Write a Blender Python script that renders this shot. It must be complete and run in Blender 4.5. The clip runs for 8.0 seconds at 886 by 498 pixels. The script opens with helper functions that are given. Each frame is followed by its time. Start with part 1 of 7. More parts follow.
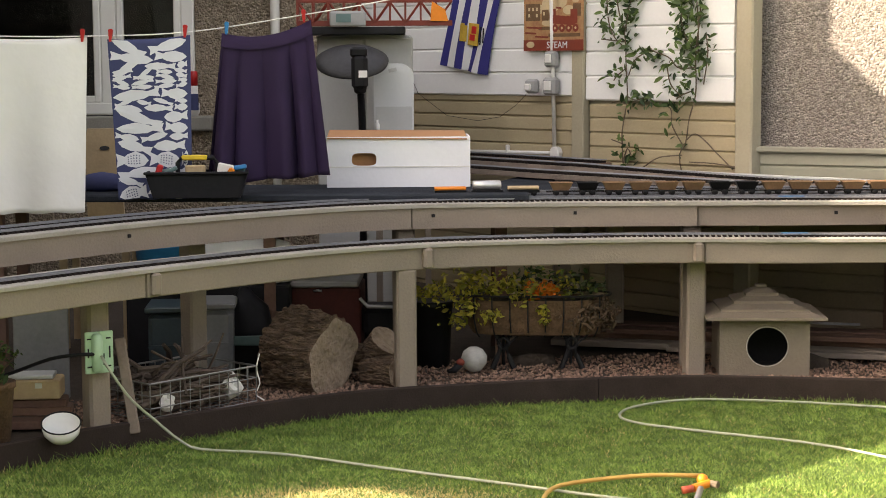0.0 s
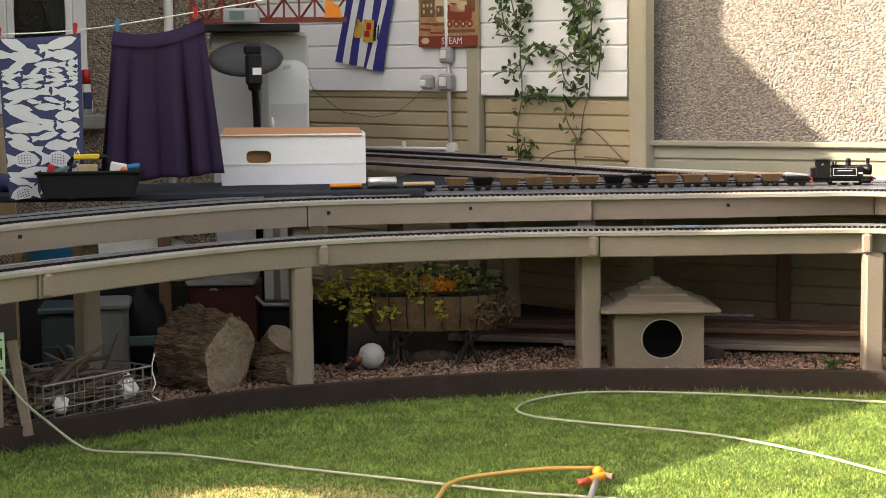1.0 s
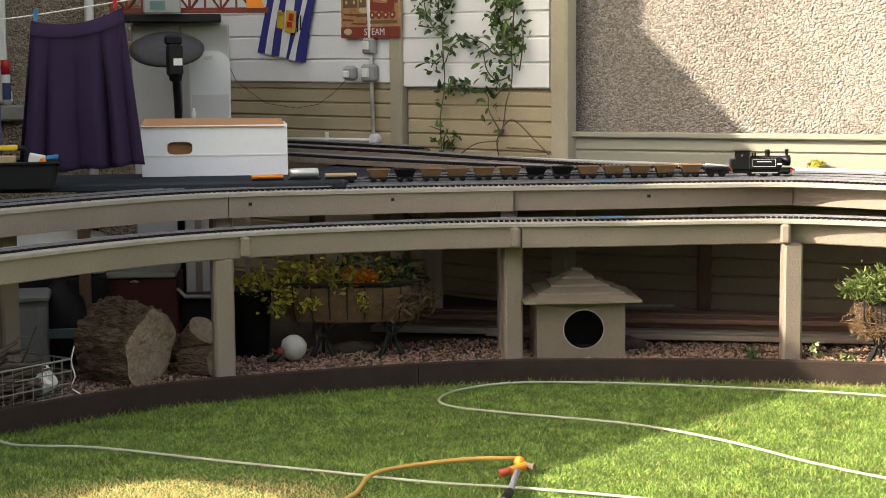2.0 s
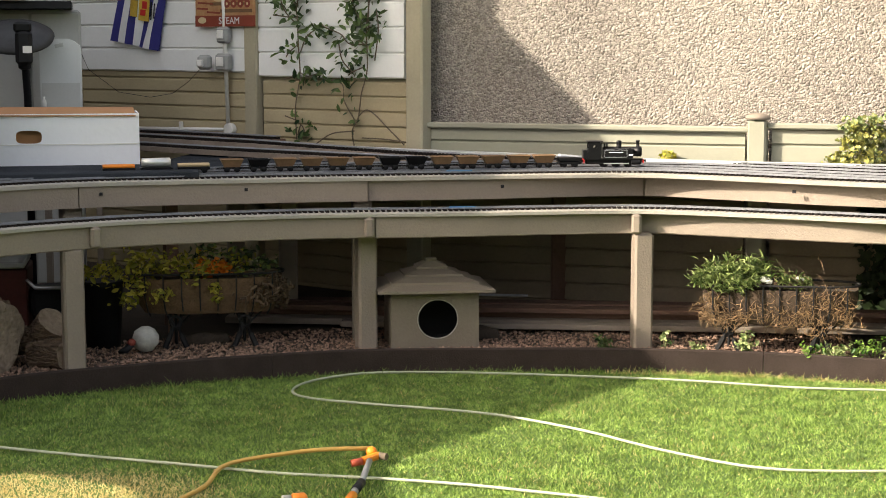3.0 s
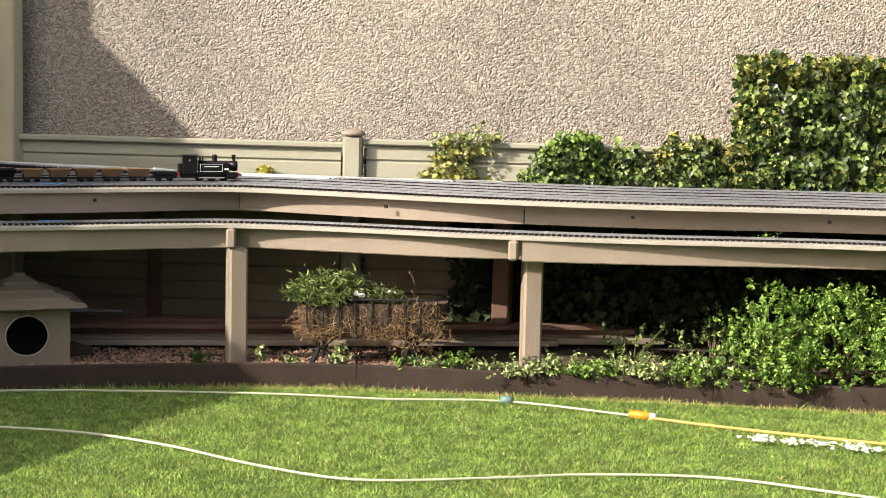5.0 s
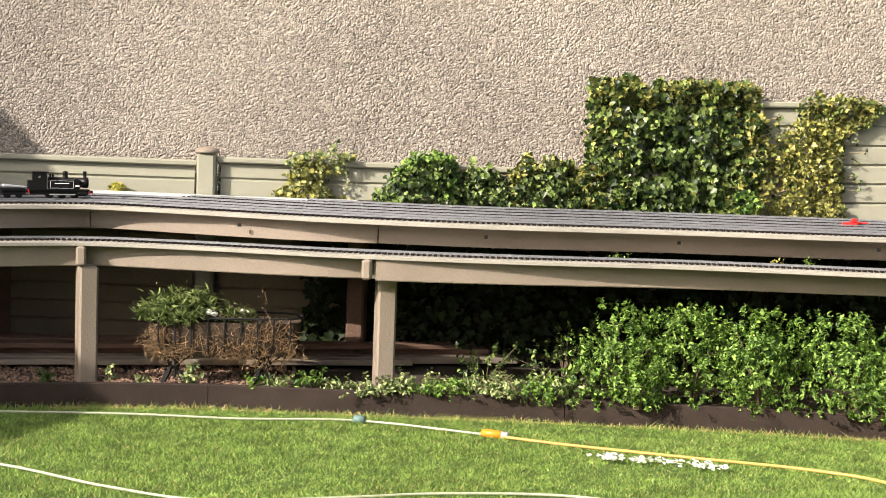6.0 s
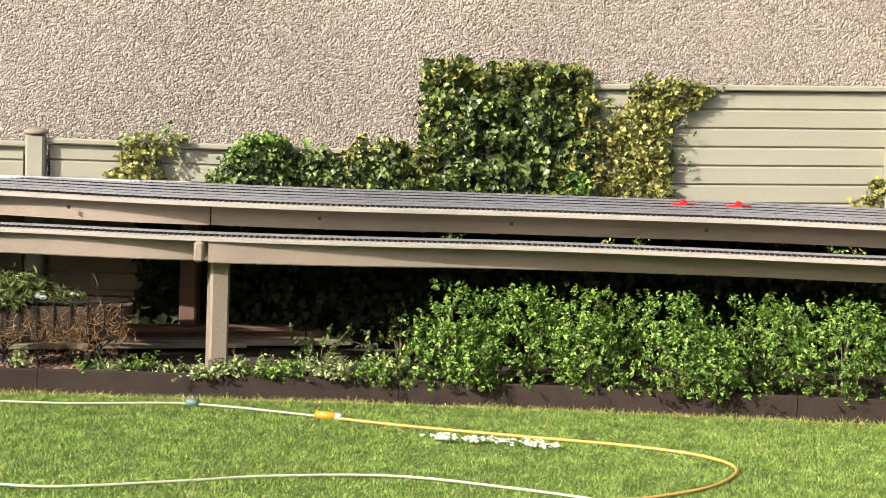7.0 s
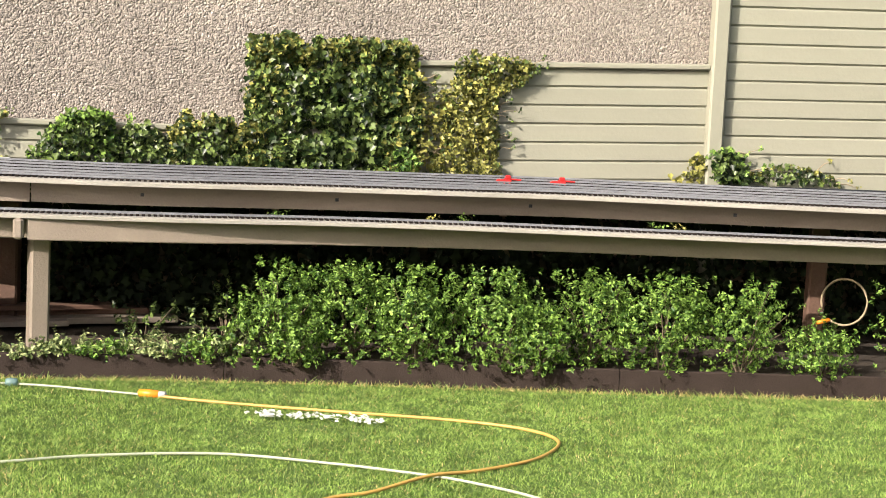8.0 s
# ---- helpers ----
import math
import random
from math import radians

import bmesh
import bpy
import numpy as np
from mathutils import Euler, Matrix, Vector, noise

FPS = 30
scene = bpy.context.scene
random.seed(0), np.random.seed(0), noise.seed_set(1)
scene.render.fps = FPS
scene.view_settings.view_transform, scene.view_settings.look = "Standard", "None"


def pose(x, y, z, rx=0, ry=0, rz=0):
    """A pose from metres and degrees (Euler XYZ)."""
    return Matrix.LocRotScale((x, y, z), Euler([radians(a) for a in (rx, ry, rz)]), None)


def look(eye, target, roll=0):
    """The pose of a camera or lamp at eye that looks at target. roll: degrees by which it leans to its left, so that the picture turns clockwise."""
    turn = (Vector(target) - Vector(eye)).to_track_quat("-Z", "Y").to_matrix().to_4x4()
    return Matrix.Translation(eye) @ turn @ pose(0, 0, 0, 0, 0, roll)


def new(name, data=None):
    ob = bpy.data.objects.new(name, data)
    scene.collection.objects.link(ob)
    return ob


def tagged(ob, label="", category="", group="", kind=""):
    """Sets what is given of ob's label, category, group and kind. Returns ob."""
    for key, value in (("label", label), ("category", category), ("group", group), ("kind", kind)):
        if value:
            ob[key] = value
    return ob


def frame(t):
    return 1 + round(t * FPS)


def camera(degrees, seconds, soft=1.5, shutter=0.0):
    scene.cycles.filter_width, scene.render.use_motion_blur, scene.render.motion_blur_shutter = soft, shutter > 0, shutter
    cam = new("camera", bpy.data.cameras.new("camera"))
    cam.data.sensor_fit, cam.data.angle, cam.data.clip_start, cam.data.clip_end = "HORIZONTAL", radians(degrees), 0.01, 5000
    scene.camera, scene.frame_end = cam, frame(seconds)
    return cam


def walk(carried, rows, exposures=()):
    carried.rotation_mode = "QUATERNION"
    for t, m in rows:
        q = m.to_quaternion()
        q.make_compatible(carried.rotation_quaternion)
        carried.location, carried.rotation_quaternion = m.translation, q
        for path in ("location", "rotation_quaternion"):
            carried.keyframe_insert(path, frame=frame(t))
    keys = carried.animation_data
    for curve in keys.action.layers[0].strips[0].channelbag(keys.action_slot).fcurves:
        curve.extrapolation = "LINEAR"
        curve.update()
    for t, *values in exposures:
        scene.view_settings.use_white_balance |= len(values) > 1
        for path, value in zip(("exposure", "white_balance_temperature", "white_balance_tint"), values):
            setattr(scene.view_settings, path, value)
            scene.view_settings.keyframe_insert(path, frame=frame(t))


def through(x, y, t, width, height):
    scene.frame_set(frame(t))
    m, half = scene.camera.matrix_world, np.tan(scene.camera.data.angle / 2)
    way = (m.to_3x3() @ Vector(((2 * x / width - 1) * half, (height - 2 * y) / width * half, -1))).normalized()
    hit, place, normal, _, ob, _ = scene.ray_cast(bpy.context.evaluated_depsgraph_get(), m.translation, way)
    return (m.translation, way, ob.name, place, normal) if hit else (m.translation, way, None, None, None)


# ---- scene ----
# Hand-held on the lawn: the camera swings to the right at arm's length round a standing body.
cam = camera(28.4, 8.0, soft=0.9)
EYE = 1.55
PIVOT, REACH = (-0.141, -0.510), 0.52
ROWS = [
    (0.0, -0.800, -6.143, 0.290),
    (0.5, -2.705, -6.301, 0.475),
    (1.0, -4.065, -6.290, 0.645),
    (2.3, -7.350, -6.790, 0.489),
    (2.5, -8.075, -6.916, 0.478),
    (3.0, -10.955, -6.948, 0.065),
    (3.5, -13.580, -6.576, -0.263),
    (4.0, -15.943, -6.386, -0.208),
    (4.5, -19.720, -6.630, -0.510),
    (5.0, -23.369, -6.341, -1.257),
    (5.2, -24.534, -6.141, -1.485),
    (6.3, -29.036, -5.597, -2.048),
    (6.5, -29.986, -5.698, -2.075),
    (7.0, -32.971, -5.993, -2.278),
    (7.5, -36.002, -6.148, -2.399),
    (8.0, -38.347, -6.528, -2.682),
]


def held(yaw, pitch, lean):
    """The camera's pose when it looks along yaw."""
    a = radians(yaw)
    return pose(PIVOT[0] - REACH * math.sin(a), PIVOT[1] + REACH * math.cos(a), EYE, 90 + pitch, lean, yaw)


walk(cam, [(t, held(yaw, pitch, lean)) for t, yaw, pitch, lean in ROWS],
     exposures=[(0.0, 2.50, 8200, 16), (1.0, 2.38, 8100, 14), (2.5, 2.06, 7700, 10), (4.5, 1.66, 7400, 11), (8.0, 1.42, 7000, 12)])

# ---- world and sun ----
SUN_DIR = Vector((-0.861, -0.149, 0.485))          # towards the sun
world = bpy.data.worlds.new("sky")
scene.world = world
world.use_nodes = True
wn = world.node_tree
wn.nodes.clear()
sky = wn.nodes.new("ShaderNodeTexSky")
sky.sky_type = "NISHITA"
sky.sun_disc = False
sky.dust_density = 3.0
sky.sun_elevation = math.asin(SUN_DIR.z)
sky.sun_rotation = math.atan2(SUN_DIR.x, SUN_DIR.y)
bg = wn.nodes.new("ShaderNodeBackground")
bg.inputs["Strength"].default_value = 0.116
wo = wn.nodes.new("ShaderNodeOutputWorld")
haze = wn.nodes.new("ShaderNodeHueSaturation")      # a hazy sky, paler than the clear one
haze.inputs["Saturation"].default_value = 0.6
wn.links.new(sky.outputs[0], haze.inputs["Color"])
wn.links.new(haze.outputs[0], bg.inputs[0])
wn.links.new(bg.outputs[0], wo.inputs[0])
sun_data = bpy.data.lights.new("sun", "SUN")
sun_data.energy = 2.95
sun_data.angle = radians(0.45)
sun_data.color = (1.0, 0.965, 0.91)
sun = new("sun", sun_data)
sun.matrix_world = look(SUN_DIR * 30, (0, 0, 0))


# ---- materials ----
def mat(name, color, rough=0.7, vary=0.25, scale=6.0, bump=0.0, bump_scale=60.0, metal=0.0, second=None,
        per_object=0.0, per_island=0.0, spec=0.4, streak=None, relief=0.01):
    """A painted, wooden or stony surface: two scales of colour variation, fine relief, optional random tint."""
    m = bpy.data.materials.new(name)
    m.use_nodes = True
    nt = m.node_tree
    n, l = nt.nodes, nt.links
    b = n["Principled BSDF"]
    b.inputs["Roughness"].default_value = rough
    b.inputs["Metallic"].default_value = metal
    b.inputs["Specular IOR Level"].default_value = spec
    geo = n.new("ShaderNodeNewGeometry")
    src = geo.outputs["Position"]
    if streak:
        mp = n.new("ShaderNodeMapping")
        mp.inputs["Scale"].default_value = streak
        l.new(src, mp.inputs["Vector"])
        src = mp.outputs[0]
    big = n.new("ShaderNodeTexNoise")
    big.inputs["Scale"].default_value = scale
    big.inputs["Detail"].default_value = 5
    fine = n.new("ShaderNodeTexNoise")
    fine.inputs["Scale"].default_value = bump_scale
    fine.inputs["Detail"].default_value = 4
    l.new(src, big.inputs["Vector"])
    l.new(src, fine.inputs["Vector"])
    c2 = second or tuple(c * (1 - vary) for c in color)
    ramp = n.new("ShaderNodeMix")
    ramp.data_type = "RGBA"
    ramp.inputs[6].default_value = (*c2, 1)
    ramp.inputs[7].default_value = (*color, 1)
    add = n.new("ShaderNodeMath")
    add.operation = "MULTIPLY_ADD"
    l.new(fine.outputs[0], add.inputs[0])
    add.inputs[1].default_value = 0.9
    sub = n.new("ShaderNodeMath")
    sub.operation = "MULTIPLY_ADD"
    l.new(big.outputs[0], sub.inputs[0])
    sub.inputs[1].default_value = 1.5
    sub.inputs[2].default_value = -0.7
    l.new(sub.outputs[0], add.inputs[2])
    add.use_clamp = True
    l.new(add.outputs[0], ramp.inputs[0])
    out = ramp.outputs[2]
    if per_object or per_island:
        hsv = n.new("ShaderNodeHueSaturation")
        rnd = geo.outputs["Random Per Island"] if per_island else n.new("ShaderNodeObjectInfo").outputs["Random"]
        amt = per_island or per_object
        mr = n.new("ShaderNodeMapRange")
        mr.inputs[3].default_value = 1 - amt
        mr.inputs[4].default_value = 1 + amt
        l.new(rnd, mr.inputs[0])
        l.new(mr.outputs[0], hsv.inputs["Value"])
        l.new(out, hsv.inputs["Color"])
        out = hsv.outputs[0]
    l.new(out, b.inputs["Base Color"])
    if bump:
        bp = n.new("ShaderNodeBump")
        bp.inputs["Strength"].default_value = bump
        bp.inputs["Distance"].default_value = relief
        l.new(fine.outputs[0], bp.inputs["Height"])
        l.new(bp.outputs[0], b.inputs["Normal"])
    return m


def leaf_mat(name, c1, c2, rough=0.45, through=0.35, patch=0.0, bias=1.0):
    """Leaves: tint varies leaf by leaf, more of them dark where bias is above 1; some light passes through."""
    m = bpy.data.materials.new(name)
    m.use_nodes = True
    nt = m.node_tree
    n, l = nt.nodes, nt.links
    b = n["Principled BSDF"]
    geo = n.new("ShaderNodeNewGeometry")
    mix = n.new("ShaderNodeMix")
    mix.data_type = "RGBA"
    mix.inputs[6].default_value = (*c1, 1)
    mix.inputs[7].default_value = (*c2, 1)
    power = n.new("ShaderNodeMath")
    power.operation = "POWER"
    power.inputs[1].default_value = bias
    l.new(geo.outputs["Random Per Island"], power.inputs[0])
    l.new(power.outputs[0], mix.inputs[0])
    col = mix.outputs[2]
    if patch:                                       # tufts of darker and paler growth
        no = n.new("ShaderNodeTexNoise")
        no.inputs["Scale"].default_value = 7.0
        no.inputs["Detail"].default_value = 6
        no.inputs["Roughness"].default_value = 0.7
        l.new(geo.outputs["Position"], no.inputs["Vector"])
        mr = n.new("ShaderNodeMapRange")
        mr.inputs[1].default_value, mr.inputs[2].default_value = 0.3, 0.7
        mr.inputs[3].default_value, mr.inputs[4].default_value = 1 - patch, 1 + patch
        l.new(no.outputs[0], mr.inputs[0])
        hs = n.new("ShaderNodeHueSaturation")
        l.new(mr.outputs[0], hs.inputs["Value"])
        l.new(col, hs.inputs["Color"])
        col = hs.outputs[0]
    l.new(col, b.inputs["Base Color"])
    b.inputs["Roughness"].default_value = rough
    b.inputs["Specular IOR Level"].default_value = 0.35
    tr = n.new("ShaderNodeBsdfTranslucent")
    l.new(col, tr.inputs[0])
    ms = n.new("ShaderNodeMixShader")
    ms.inputs[0].default_value = through
    l.new(b.outputs[0], ms.inputs[1])
    l.new(tr.outputs[0], ms.inputs[2])
    l.new(ms.outputs[0], n["Material Output"].inputs[0])
    return m


def pebble_mat(name, dark, light, size):
    """Dry-dash render: small rounded stones bedded in a wall."""
    m = bpy.data.materials.new(name)
    m.use_nodes = True
    nt = m.node_tree
    n, l = nt.nodes, nt.links
    b = n["Principled BSDF"]
    b.inputs["Roughness"].default_value = 0.85
    geo = n.new("ShaderNodeNewGeometry")
    warp = n.new("ShaderNodeTexNoise")
    warp.inputs["Scale"].default_value = 40
    l.new(geo.outputs["Position"], warp.inputs["Vector"])
    addv = n.new("ShaderNodeMix")
    addv.data_type = "VECTOR"
    addv.inputs[0].default_value = 0.012
    l.new(geo.outputs["Position"], addv.inputs[4])
    l.new(warp.outputs[1], addv.inputs[5])
    v = n.new("ShaderNodeTexVoronoi")
    v.inputs["Scale"].default_value = 1 / size
    l.new(addv.outputs[1], v.inputs["Vector"])
    v2 = n.new("ShaderNodeTexVoronoi")
    v2.feature = "SMOOTH_F1"
    v2.inputs["Scale"].default_value = 0.68 / size
    l.new(addv.outputs[1], v2.inputs["Vector"])
    big = n.new("ShaderNodeTexNoise")
    big.inputs["Scale"].default_value = 1.3
    big.inputs["Detail"].default_value = 6
    l.new(geo.outputs["Position"], big.inputs["Vector"])
    sep = n.new("ShaderNodeSeparateColor")
    l.new(v.outputs["Color"], sep.inputs[0])
    f = n.new("ShaderNodeMath")
    f.operation = "MULTIPLY_ADD"
    l.new(big.outputs[0], f.inputs[0])
    f.inputs[1].default_value = 0.7
    f2 = n.new("ShaderNodeMath")
    f2.operation = "MULTIPLY_ADD"
    l.new(sep.outputs[0], f2.inputs[0])
    f2.inputs[1].default_value = 0.8
    f2.inputs[2].default_value = -0.25
    l.new(f2.outputs[0], f.inputs[2])
    f.use_clamp = True
    mix = n.new("ShaderNodeMix")
    mix.data_type = "RGBA"
    mix.inputs[6].default_value = (*dark, 1)
    mix.inputs[7].default_value = (*light, 1)
    l.new(f.outputs[0], mix.inputs[0])
    l.new(mix.outputs[2], b.inputs["Base Color"])
    h = n.new("ShaderNodeMath")
    h.operation = "ADD"
    l.new(v.outputs["Distance"], h.inputs[0])
    l.new(v2.outputs["Distance"], h.inputs[1])
    bp = n.new("ShaderNodeBump")
    bp.invert = True
    bp.inputs["Strength"].default_value = 1.0
    bp.inputs["Distance"].default_value = size * 1.2
    l.new(h.outputs[0], bp.inputs["Height"])
    l.new(bp.outputs[0], b.inputs["Normal"])
    return m


def glass_mat(name):
    m = bpy.data.materials.new(name)
    m.use_nodes = True
    b = m.node_tree.nodes["Principled BSDF"]
    b.inputs["Base Color"].default_value = (0.9, 0.95, 0.95, 1)
    b.inputs["Roughness"].default_value = 0.02
    b.inputs["Transmission Weight"].default_value = 1.0
    b.inputs["IOR"].default_value = 1.45
    return m


TAUPE = mat("taupe_paint", (0.262, 0.213, 0.17), 0.6, 0.22, 3.0, 0.25, 90)
TAUPE_TOP = mat("taupe_worn_paint", (0.36, 0.335, 0.29), 0.6, 0.3, 5.0, 0.25, 90)
HOUSE_PAINT = mat("animal_house_paint", (0.20, 0.165, 0.125), 0.65, 0.25, 4.0, 0.3, 70)
CREAM = mat("cream_paint", (0.285, 0.278, 0.215), 0.55, 0.1, 2.5, 0.12, 50, per_object=0.035)
OLIVE = mat("olive_paint", (0.47, 0.39, 0.25), 0.6, 0.2, 3.0, 0.2, 60, per_object=0.04)
# darker, browner copy of the board paint, holding the shade under the deck
OLIVE_SHADED = mat("deck_shade_boards", (0.24, 0.19, 0.13), 0.75, 0.3, 3.0, 0.25, 60, per_object=0.08)
OLIVE_POST = mat("olive_post_paint", (0.42, 0.375, 0.27), 0.6, 0.2, 3.0, 0.2, 60)
WHITE = mat("white_board_paint", (0.86, 0.86, 0.85), 0.5, 0.08, 3.0, 0.1, 50, per_object=0.02)
PLASTIC_W = mat("white_plastic", (0.78, 0.76, 0.72), 0.35, 0.08, 8.0)
KERB = mat("dark_kerb_plastic", (0.044, 0.031, 0.026), 0.7, 0.4, 9.0, 0.3, 120, spec=0.15)
FELT = mat("grey_roofing_felt", (0.046, 0.052, 0.062), 1.0, 0.5, 5.0, 0.5, 220, spec=0.05)
HEATER = mat("dark_grey_enamel", (0.045, 0.045, 0.047), 0.5, 0.45, 30.0, 0.2, 120, spec=0.3)
RAIL = mat("rail_metal", (0.30, 0.31, 0.335), 0.45, 0.35, 20.0, metal=0.3)
SLEEPER = mat("sleeper_plastic", (0.025, 0.02, 0.018), 0.9, 0.4, 30.0, spec=0.1)
PEBBLE = pebble_mat("pebble_dash", (0.155, 0.131, 0.112), (0.445, 0.39, 0.335), 0.0103)
PEBBLE_HOUSE = pebble_mat("brown_pebble_dash", (0.17, 0.13, 0.09), (0.40, 0.32, 0.23), 0.014)
SOIL = mat("soil", (0.075, 0.055, 0.04), 0.95, 0.5, 12.0, 0.8, 90)
STONE = mat("gravel_stone", (0.31, 0.195, 0.14), 0.85, 0.4, 40.0, per_island=0.55)
LAWN = mat("lawn_ground", (0.10, 0.18, 0.03), 0.95, 0.4, 8.0, 0.8, 160, second=(0.07, 0.10, 0.03))
GRASS = leaf_mat("grass_blades", (0.042, 0.112, 0.014), (0.36, 0.49, 0.12), 0.5, 0.28, 0.5, 1.1)
SHRUB = leaf_mat("shrub_leaves", (0.020, 0.07, 0.008), (0.35, 0.54, 0.115), 0.42, 0.3, 0.0, 1.35)
IVY = leaf_mat("ivy_leaves", (0.008, 0.022, 0.005), (0.24, 0.33, 0.09), 0.36, 0.15, 0.0, 2.3)
IVY_PALE = leaf_mat("pale_ivy_leaves", (0.045, 0.058, 0.010), (0.46, 0.43, 0.12), 0.42, 0.18, 0.0, 1.4)
COVER = leaf_mat("ground_cover_leaves", (0.04, 0.085, 0.02), (0.45, 0.50, 0.22), 0.42, 0.2, 0.0, 1.2)
YELLOWG = leaf_mat("yellow_green_leaves", (0.16, 0.18, 0.02), (0.52, 0.44, 0.07))
CLIMB = leaf_mat("climber_leaves", (0.016, 0.042, 0.012), (0.12, 0.19, 0.05), 0.5, 0.3, 0.0, 1.3)
ORANGE_FL = leaf_mat("orange_flowers", (0.80, 0.20, 0.02), (0.9, 0.35, 0.05))
PETAL = leaf_mat("white_petals", (0.75, 0.75, 0.68), (0.9, 0.9, 0.85))
STEM = mat("woody_stem", (0.16, 0.12, 0.08), 0.85, 0.4, 30.0)
DRYSTEM = mat("pale_dry_stem", (0.36, 0.28, 0.18), 0.85, 0.4, 30.0)
BLACK = mat("black_paint", (0.008, 0.008, 0.009), 0.4, 0.4, 20.0, spec=0.2)
BLACK_MATT = mat("black_plastic", (0.014, 0.014, 0.016), 0.55, 0.4, 20.0, 0.1, spec=0.2)
IRON = mat("black_iron", (0.008, 0.007, 0.007), 0.75, 0.4, 40.0)
GREYPL = mat("grey_plastic", (0.34, 0.34, 0.33), 0.45, 0.15, 15.0)
BARK = mat("bark", (0.24, 0.155, 0.10), 0.95, 0.75, 14.0, 1.0, 30, relief=0.06, second=(0.05, 0.032, 0.022), streak=(1, 1, 3.2))
ENDGRAIN = mat("weathered_end_grain", (0.36, 0.275, 0.205), 0.9, 0.6, 9.0, 0.9, 40, relief=0.03, second=(0.15, 0.108, 0.075))
TERRACOTTA = mat("coir_liner", (0.17, 0.10, 0.055), 0.95, 0.5, 20.0, 0.9, 90)
BROWNWOOD = mat("brown_wood", (0.20, 0.115, 0.06), 0.7, 0.35, 30.0, 0.2, 90, per_object=0.2)
PLANK = mat("stained_planks", (0.18, 0.10, 0.07), 0.75, 0.4, 6.0, 0.3, 60, per_object=0.25)
TANPLANK = mat("weathered_tan_plank", (0.30, 0.235, 0.19), 0.75, 0.4, 6.0, 0.3, 60, per_object=0.15)
PINE = mat("bare_pine", (0.52, 0.38, 0.22), 0.7, 0.25, 8.0, 0.2, 60)
RED = mat("red_plastic", (0.55, 0.025, 0.025), 0.4, 0.2, 20.0)
REDLEAD = mat("red_girder_paint", (0.22, 0.035, 0.02), 0.5, 0.3, 15.0)
BLUE = mat("blue_plastic", (0.02, 0.22, 0.50), 0.4, 0.2, 20.0)
ORANGE = mat("orange_plastic", (0.85, 0.25, 0.02), 0.4, 0.15, 20.0)
YELLOW = mat("yellow_plastic", (0.80, 0.55, 0.05), 0.4, 0.15, 20.0)
HOSE_W = mat("pale_hose", (0.40, 0.43, 0.31), 0.45, 0.15, 12.0)
HOSE_Y = mat("orange_hose", (0.58, 0.35, 0.09), 0.45, 0.2, 12.0)
COTTON = mat("white_cotton", (0.88, 0.86, 0.81), 0.9, 0.06, 6.0, 0.35, 5, relief=0.03)
PURPLE = mat("aubergine_cloth", (0.026, 0.011, 0.048), 0.85, 0.3, 6.0, 0.3, 300)
NAVY = mat("navy_print_cloth", (0.055, 0.065, 0.15), 0.9, 0.15, 10.0, 0.2, 250)
PRINT = mat("pale_print", (0.70, 0.71, 0.74), 0.9, 0.08, 20.0)
FLAGBLUE = mat("flag_blue", (0.035, 0.035, 0.20), 0.85, 0.2, 10.0)
FLAGWHITE = mat("flag_white", (0.75, 0.75, 0.76), 0.85, 0.1, 10.0)
GOLD = mat("gold_print", (0.62, 0.40, 0.06), 0.7, 0.3, 30.0)
POSTER = mat("orange_brown_print", (0.33, 0.14, 0.07), 0.5, 0.5, 26.0, second=(0.50, 0.31, 0.15))
POSTER_RED = mat("dark_red_print", (0.25, 0.05, 0.03), 0.5, 0.2, 18.0)
POSTER_PALE = mat("pale_print_paper", (0.66, 0.52, 0.32), 0.5, 0.2, 18.0)
CARD = mat("white_card", (0.86, 0.86, 0.88), 0.7, 0.06, 4.0, 0.1, 40)
CARD_BROWN = mat("brown_card", (0.45, 0.22, 0.10), 0.8, 0.15, 5.0)
CABINET = mat("grey_white_cabinet", (0.50, 0.50, 0.48), 0.5, 0.12, 3.0)
CAN = mat("translucent_can", (0.62, 0.63, 0.62), 0.4, 0.08, 5.0)
DARKRED = mat("dark_red_wood", (0.10, 0.02, 0.015), 0.6, 0.4, 6.0)
GREENBOX = mat("pale_green_plastic", (0.42, 0.62, 0.42), 0.4, 0.12, 15.0)
TEAL = mat("faded_teal_plastic", (0.12, 0.20, 0.19), 0.5, 0.2, 10.0)
WIRE = mat("galvanised_wire", (0.30, 0.30, 0.29), 0.45, 0.3, 40.0, metal=0.7)
ALU = mat("aluminium", (0.66, 0.66, 0.65), 0.35, 0.2, 20.0, metal=0.7)
UPVC = mat("white_upvc", (0.78, 0.76, 0.70), 0.35, 0.06, 5.0)
# near-black colour that stands in for the dark of unlit insides
UNLIT_INSIDE = mat("unlit_inside", (0.05, 0.05, 0.05), 0.9, 0.4, 2.0)
SILL = mat("grey_sill", (0.30, 0.28, 0.24), 0.8, 0.25, 6.0, 0.3, 80)
ENAMEL = mat("white_enamel", (0.80, 0.80, 0.76), 0.25, 0.08, 12.0)
DARKWALL = mat("dark_wall", (0.12, 0.11, 0.095), 0.9, 0.3, 2.0)
GLASS = glass_mat("window_glass")


